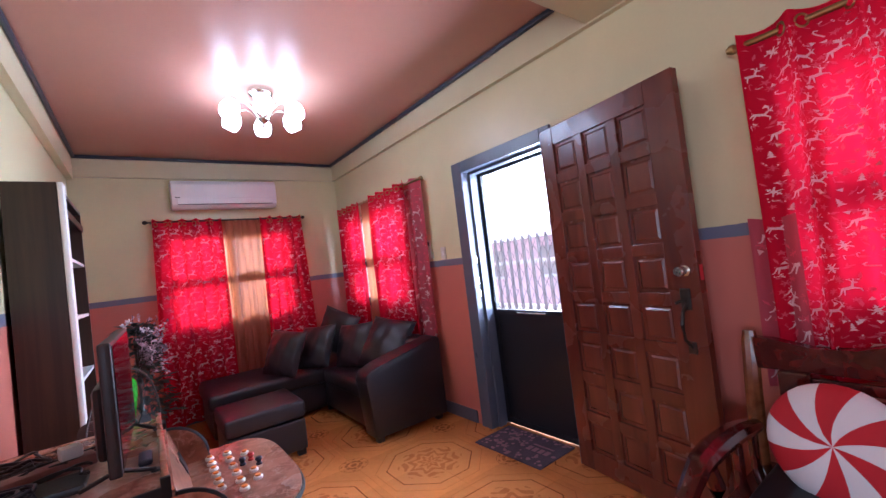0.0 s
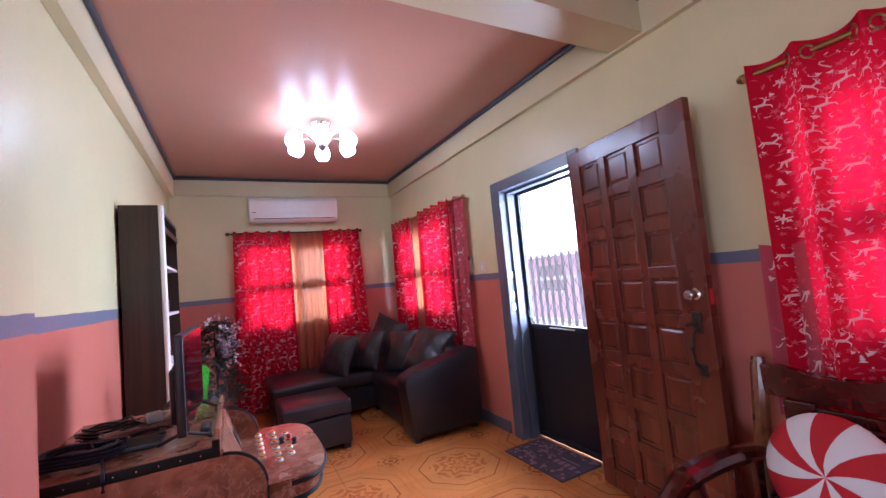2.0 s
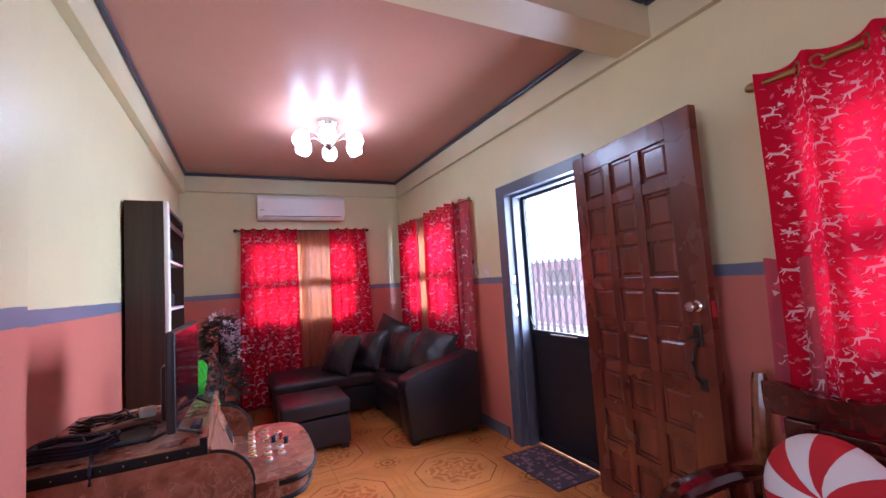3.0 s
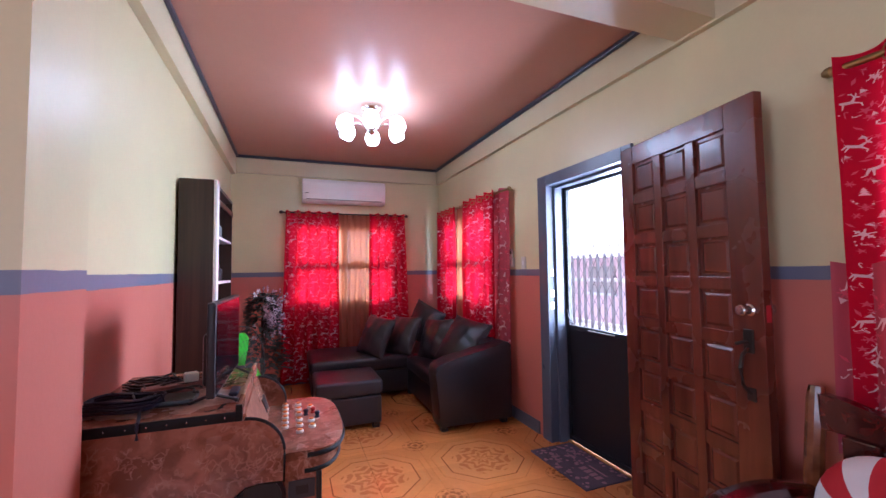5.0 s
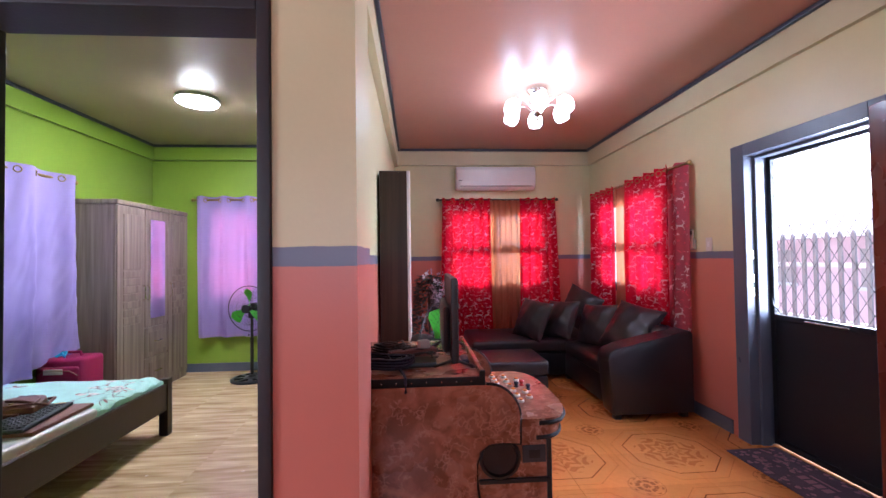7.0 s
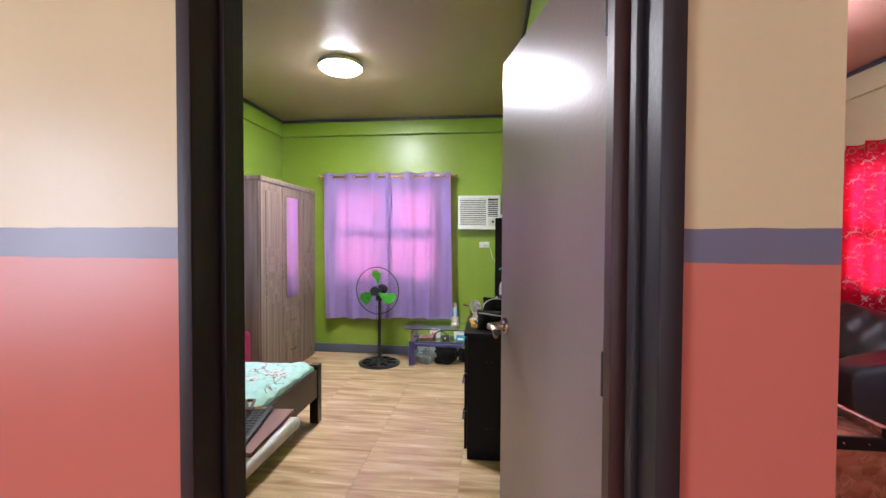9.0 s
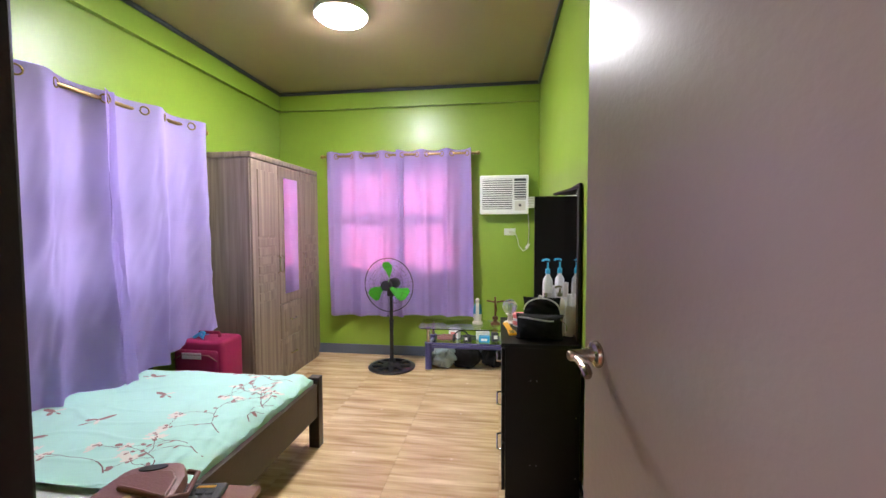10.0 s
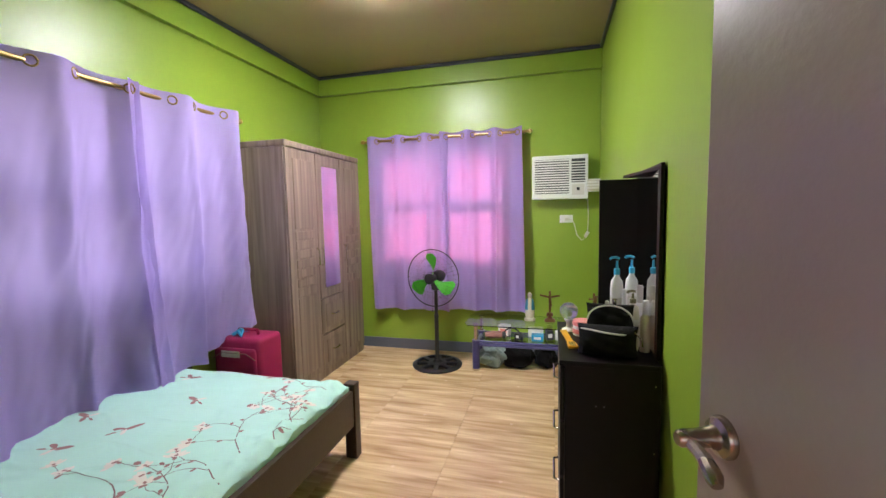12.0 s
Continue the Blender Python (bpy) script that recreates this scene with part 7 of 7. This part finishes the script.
def dresser():
    """Black vanity: cabinet with an overhanging front, and a tall mirror standing at the wall."""
    d = thing("vanity_dresser", "black laminate vanity dresser with tall mirror", "dresser")
    x0, x1, y0, y1, h = -0.700, -0.345, 2.80, 3.30, 0.80
    part("side_panel", blk(x0, x1, y0, y0 + 0.018, 0, h - 0.02, bevel=0.0015), "espresso", d)
    part("side_panel", blk(x0, x1, y1 - 0.018, y1, 0, h - 0.02, bevel=0.0015), "espresso", d)
    part("top", blk(x0 - 0.022, x1, y0 - 0.004, y1 + 0.10, h - 0.02, h, bevel=0.002), "espresso", d)
    part("back_panel", blk(x1 - 0.006, x1, y0 + 0.018, y1 - 0.018, 0.0, h - 0.02), "espresso", d)
    part("plinth", blk(x0 + 0.02, x1 - 0.006, y0 + 0.018, y1 - 0.018, 0.0, 0.06), "espresso", d)
    for z0, z1 in ((0.065, 0.30), (0.31, 0.54), (0.55, 0.77)):
        q = part("drawer", blk(x0 - 0.018, x0 - 0.001, y0 + 0.001, y1 - 0.001, z0, z1, bevel=0.002), "espresso", d)
        part("handle", tube([(x0 - 0.018, y0 + 0.16, (z0 + z1) / 2), (x0 - 0.04, y0 + 0.17, (z0 + z1) / 2), (x0 - 0.04, y1 - 0.17, (z0 + z1) / 2), (x0 - 0.018, y1 - 0.16, (z0 + z1) / 2)], 0.005, 8), "chrome", q, "steel bar handle")
    for k in range(2):
        for z in (0.2, 0.62):
            part("screw_cap", lathe([(0.004, 0), (0.003, 0.002), (0, 0.002)], 8, pose(x0 + 0.12 + 0.03 * k, y0, z, 90, 0, 0)), "darkgrey", d)
    for z in (0.15, 0.45, 0.72):
        part("screw_cap", lathe([(0.004, 0), (0.003, 0.002), (0, 0.002)], 8, pose(x1 - 0.02, y0, z, 90, 0, 0)), "chrome", d)
    # mirror: a far wing panel facing the door, and the silvered pane along the wall
    part("mirror_wing", blk(-0.525, -0.352, 3.285, 3.303, h, 1.545, bevel=0.0015), "espresso", d)
    part("mirror_frame", blk(-0.352, -0.338, 2.86, 3.303, h, 1.575, bevel=0.002), "espresso", d)
    part("mirror_pane", blk(-0.3555, -0.3525, 2.885, 3.275, h + 0.02, 1.55), "mirror", d, "mirror glass")
    part("mirror_top", slab([(-0.352, 2.86), (-0.352, 3.285), (-0.42, 3.285)], 1.549, 1.562), "espresso", d)


dresser()
DT = 0.8005
MAT["cream_lotion"] = material("cream_bottle_plastic", (0.66, 0.60, 0.50), 0.35, bump=0.02)
MAT["skyblue"] = material("sky_blue_pump_plastic", (0.05, 0.42, 0.66), 0.35, bump=0.02)
MAT["purple_p"] = material("violet_bottle_plastic", (0.10, 0.07, 0.25), 0.35, bump=0.02)
MAT["olive"] = material("olive_cap_plastic", (0.12, 0.11, 0.04), 0.4, bump=0.02)


def pump_bottle(x, y, h, r, body, cap, label, yaw=0.0, oval=0.75):
    b = thing("pump_bottle", label, "bottle", pose(x, y, DT, 0, 0, yaw), "dresser bottles")
    bm = lathe([(0.0, 0), (r * .92, 0.0), (r, 0.006), (r, h * .62), (r * .9, h * .70), (r * .42, h * .755), (r * .40, h * .775), (0, h * .775)], 20)
    bmesh.ops.transform(bm, matrix=Matrix.Diagonal((1, oval, 1, 1)), verts=list(bm.verts))
    part("body", bm, body, b)
    part("collar", lathe([(r * .46, h * .776), (r * .46, h * .84), (r * .2, h * .85), (r * .16, h * .93)], 14), cap, b)
    part("pump_head", tube([(0.35 * r, 0, h * .955), (-0.2 * r, 0, h * .97), (-0.9 * r, 0, h * .965), (-1.05 * r, 0, h * .945)], r * .20, 8), cap, b)
    part("label", lathe([(r * 1.006, h * .22), (r * 1.006, h * .52)], 20, Matrix.Diagonal((1, oval, 1, 1))), "whitecloth" if body != "white" else "ivory", b, "paper label")


pump_bottle(-0.470, 3.08, 0.40, 0.028, "white", "skyblue", "white lotion bottle with sky blue pump", 10)
pump_bottle(-0.400, 3.13, 0.40, 0.027, "white", "skyblue", "white lotion bottle with sky blue pump", -15)
pump_bottle(-0.420, 2.98, 0.265, 0.029, "cream_lotion", "olive", "cream lotion bottle with olive pump", 35)


def jar(name, x, y, h, r, body, cap, label):
    b = thing(name, label, "bottle", pose(x, y, DT), "dresser bottles")
    part("body", lathe([(0, 0), (r, 0.002), (r, h * .66), (r * .55, h * .72), (0, h * .72)], 18), body, b)
    part("cap", lathe([(r * .62, h * .721), (r * .62, h * .98), (r * .5, h), (0, h)], 16), cap, b)


jar("perfume_bottle", -0.490, 2.99, 0.22, 0.017, "purple_p", "chrome", "slim violet perfume bottle")
jar("cosmetic_bottle", -0.515, 3.03, 0.20, 0.015, "white", "ivory", "slim white cosmetic bottle")
jar("cosmetic_bottle", -0.440, 3.055, 0.25, 0.018, "ivory", "white", "ivory cosmetic bottle on the dresser")
jar("cosmetic_bottle", -0.380, 3.045, 0.27, 0.021, "white", "ivory", "white cosmetic bottle on the dresser")
jar("cosmetic_bottle", -0.372, 2.97, 0.22, 0.02, "cream_lotion", "white", "cream cosmetic bottle on the dresser")
jar("cosmetic_bottle", -0.545, 3.10, 0.12, 0.014, "darkgrey", "chrome", "small dark cosmetic bottle")
cj = thing("cream_jar", "white cream jar with a pink lid", "jar", pose(-0.605, 3.17, DT))
part("body", lathe([(0, 0), (0.046, 0.002), (0.048, 0.045), (0.044, 0.05), (0, 0.05)], 26), "whitecloth", cj)
part("lid", lathe([(0.049, 0.0505), (0.049, 0.068), (0.044, 0.073), (0, 0.073)], 26), "pink", cj, "pink screw lid")
part("label", lathe([(0.0483, 0.012), (0.0487, 0.034)], 26), "pink", cj, "pink label band")
gb = thing("glass_ball", "clear glass ball ornament on the dresser", "ornament", pose(-0.668, 3.24, DT))
bm = bmesh.new()
bmesh.ops.create_uvsphere(bm, u_segments=24, v_segments=14, radius=0.044)
bmesh.ops.translate(bm, vec=(0, 0, 0.098), verts=list(bm.verts))
part("ball", bm, "crystal", gb)
part("stand", lathe([(0.034, 0), (0.034, 0.006), (0.014, 0.016), (0.012, 0.04), (0.024, 0.058)], 16), "white", gb)
rl = thing("yellow_comb", "flat yellow plastic brush on the dresser", "brush", pose(-0.668, 3.02, DT, 0, 0, 8))
part("grip", slab([(-0.014, 0.0), (0.014, 0.0), (0.011, 0.17), (0.016, 0.19), (-0.016, 0.19), (-0.011, 0.17)], 0.0, 0.010, bevel=0.002), "yellow", rl)
part("head", slab([(-0.022, -0.07), (0.022, -0.07), (0.018, 0.0), (-0.018, 0.0)], 0.0, 0.012, bevel=0.002), "yellow", rl)
for k in range(3):
    part("window", blk(-0.013, 0.013, -0.062 + 0.02 * k, -0.050 + 0.02 * k, 0.0121, 0.0132), "olive", rl)


def black_pouch():
    p = thing("toiletry_bag", "open black fabric toiletry bag with white piping", "bag", pose(-0.530, 2.895, DT, 0, 0, -6))
    body = cushion(0.235, 0.135, 0.13, "blackcloth", None, "", pose(0, 0, 0.062, 0, 0, 0))
    part("body", body, "blackcloth", p)
    part("piping", tube([(0.105 * math.cos(a), 0.052 * math.sin(a), 0.108 + 0.006 * math.sin(2 * a)) for a in [2 * math.pi * k / 28 for k in range(28)]], 0.0035, 6, closed=True), "ivory", p, "white piping")
    lid = cushion(0.19, 0.115, 0.035, "blackcloth", None, "", pose(0.01, 0.045, 0.150, -22, 0, 0))
    lp = part("lid", lid, "blackcloth", p)
    part("piping", tube([(0.01 + 0.088 * math.cos(a), 0.022 + 0.02 * math.sin(a), 0.142 + 0.058 * math.sin(a)) for a in [math.pi * k / 20 for k in range(21)]], 0.0035, 6), "ivory", lp, "white piping")
    part("zip_pull", tube([(0.10, -0.03, 0.11), (0.125, -0.04, 0.09), (0.128, -0.045, 0.06)], 0.003, 6), "chrome", p)


black_pouch()
# towel hanging behind the open bedroom door
bm = Drape((-0.372, 1.86, 0), (0, 1, 0), (-1, 0, 0), 0.12, 1.16, 0.72, 1.5, 0.02, 0.5).cloth(20, 10)
solid("hanging_towel", bm, "whitecloth", "white towel hanging behind the open bedroom door", "towel")
# louvred white deflector standing beside the mirror
df = thing("air_deflector", "white louvred air deflector beside the mirror", "deflector", pose(-0.43, 4.93, 1.56))
part("frame", blk(-0.03, 0.09, 0.0, 0.02, 0.0, 0.11, bevel=0.004), "white", df)
for k in range(4):
    part("slat", blk(-0.025, 0.085, -0.012, 0.002, 0.012 + 0.025 * k, 0.026 + 0.025 * k, bevel=0.002, seg=1), "ivory", df)

# ---- floor pieces ----
FLOOR = bpy.data.objects["floor"]
tile_field(FLOOR, "tile", XL, XD + 0.15, SY, YA, 1.88, 2.545, 0.40, 0.0014, lambda x, y: y > 0.6)
tile_field(FLOOR, "tile", SX, XL - 0.001, SY, 0.985, 1.88, 2.545, 0.40, 0.0014, lambda x, y: False)
BFLOOR = bpy.data.objects["bedroom_floor"]
tile_field(BFLOOR, "plank", BX0, BX1, 0.99, BY1, -1.33, 3.02, 0.60, 0.0016, lambda x, y: True)
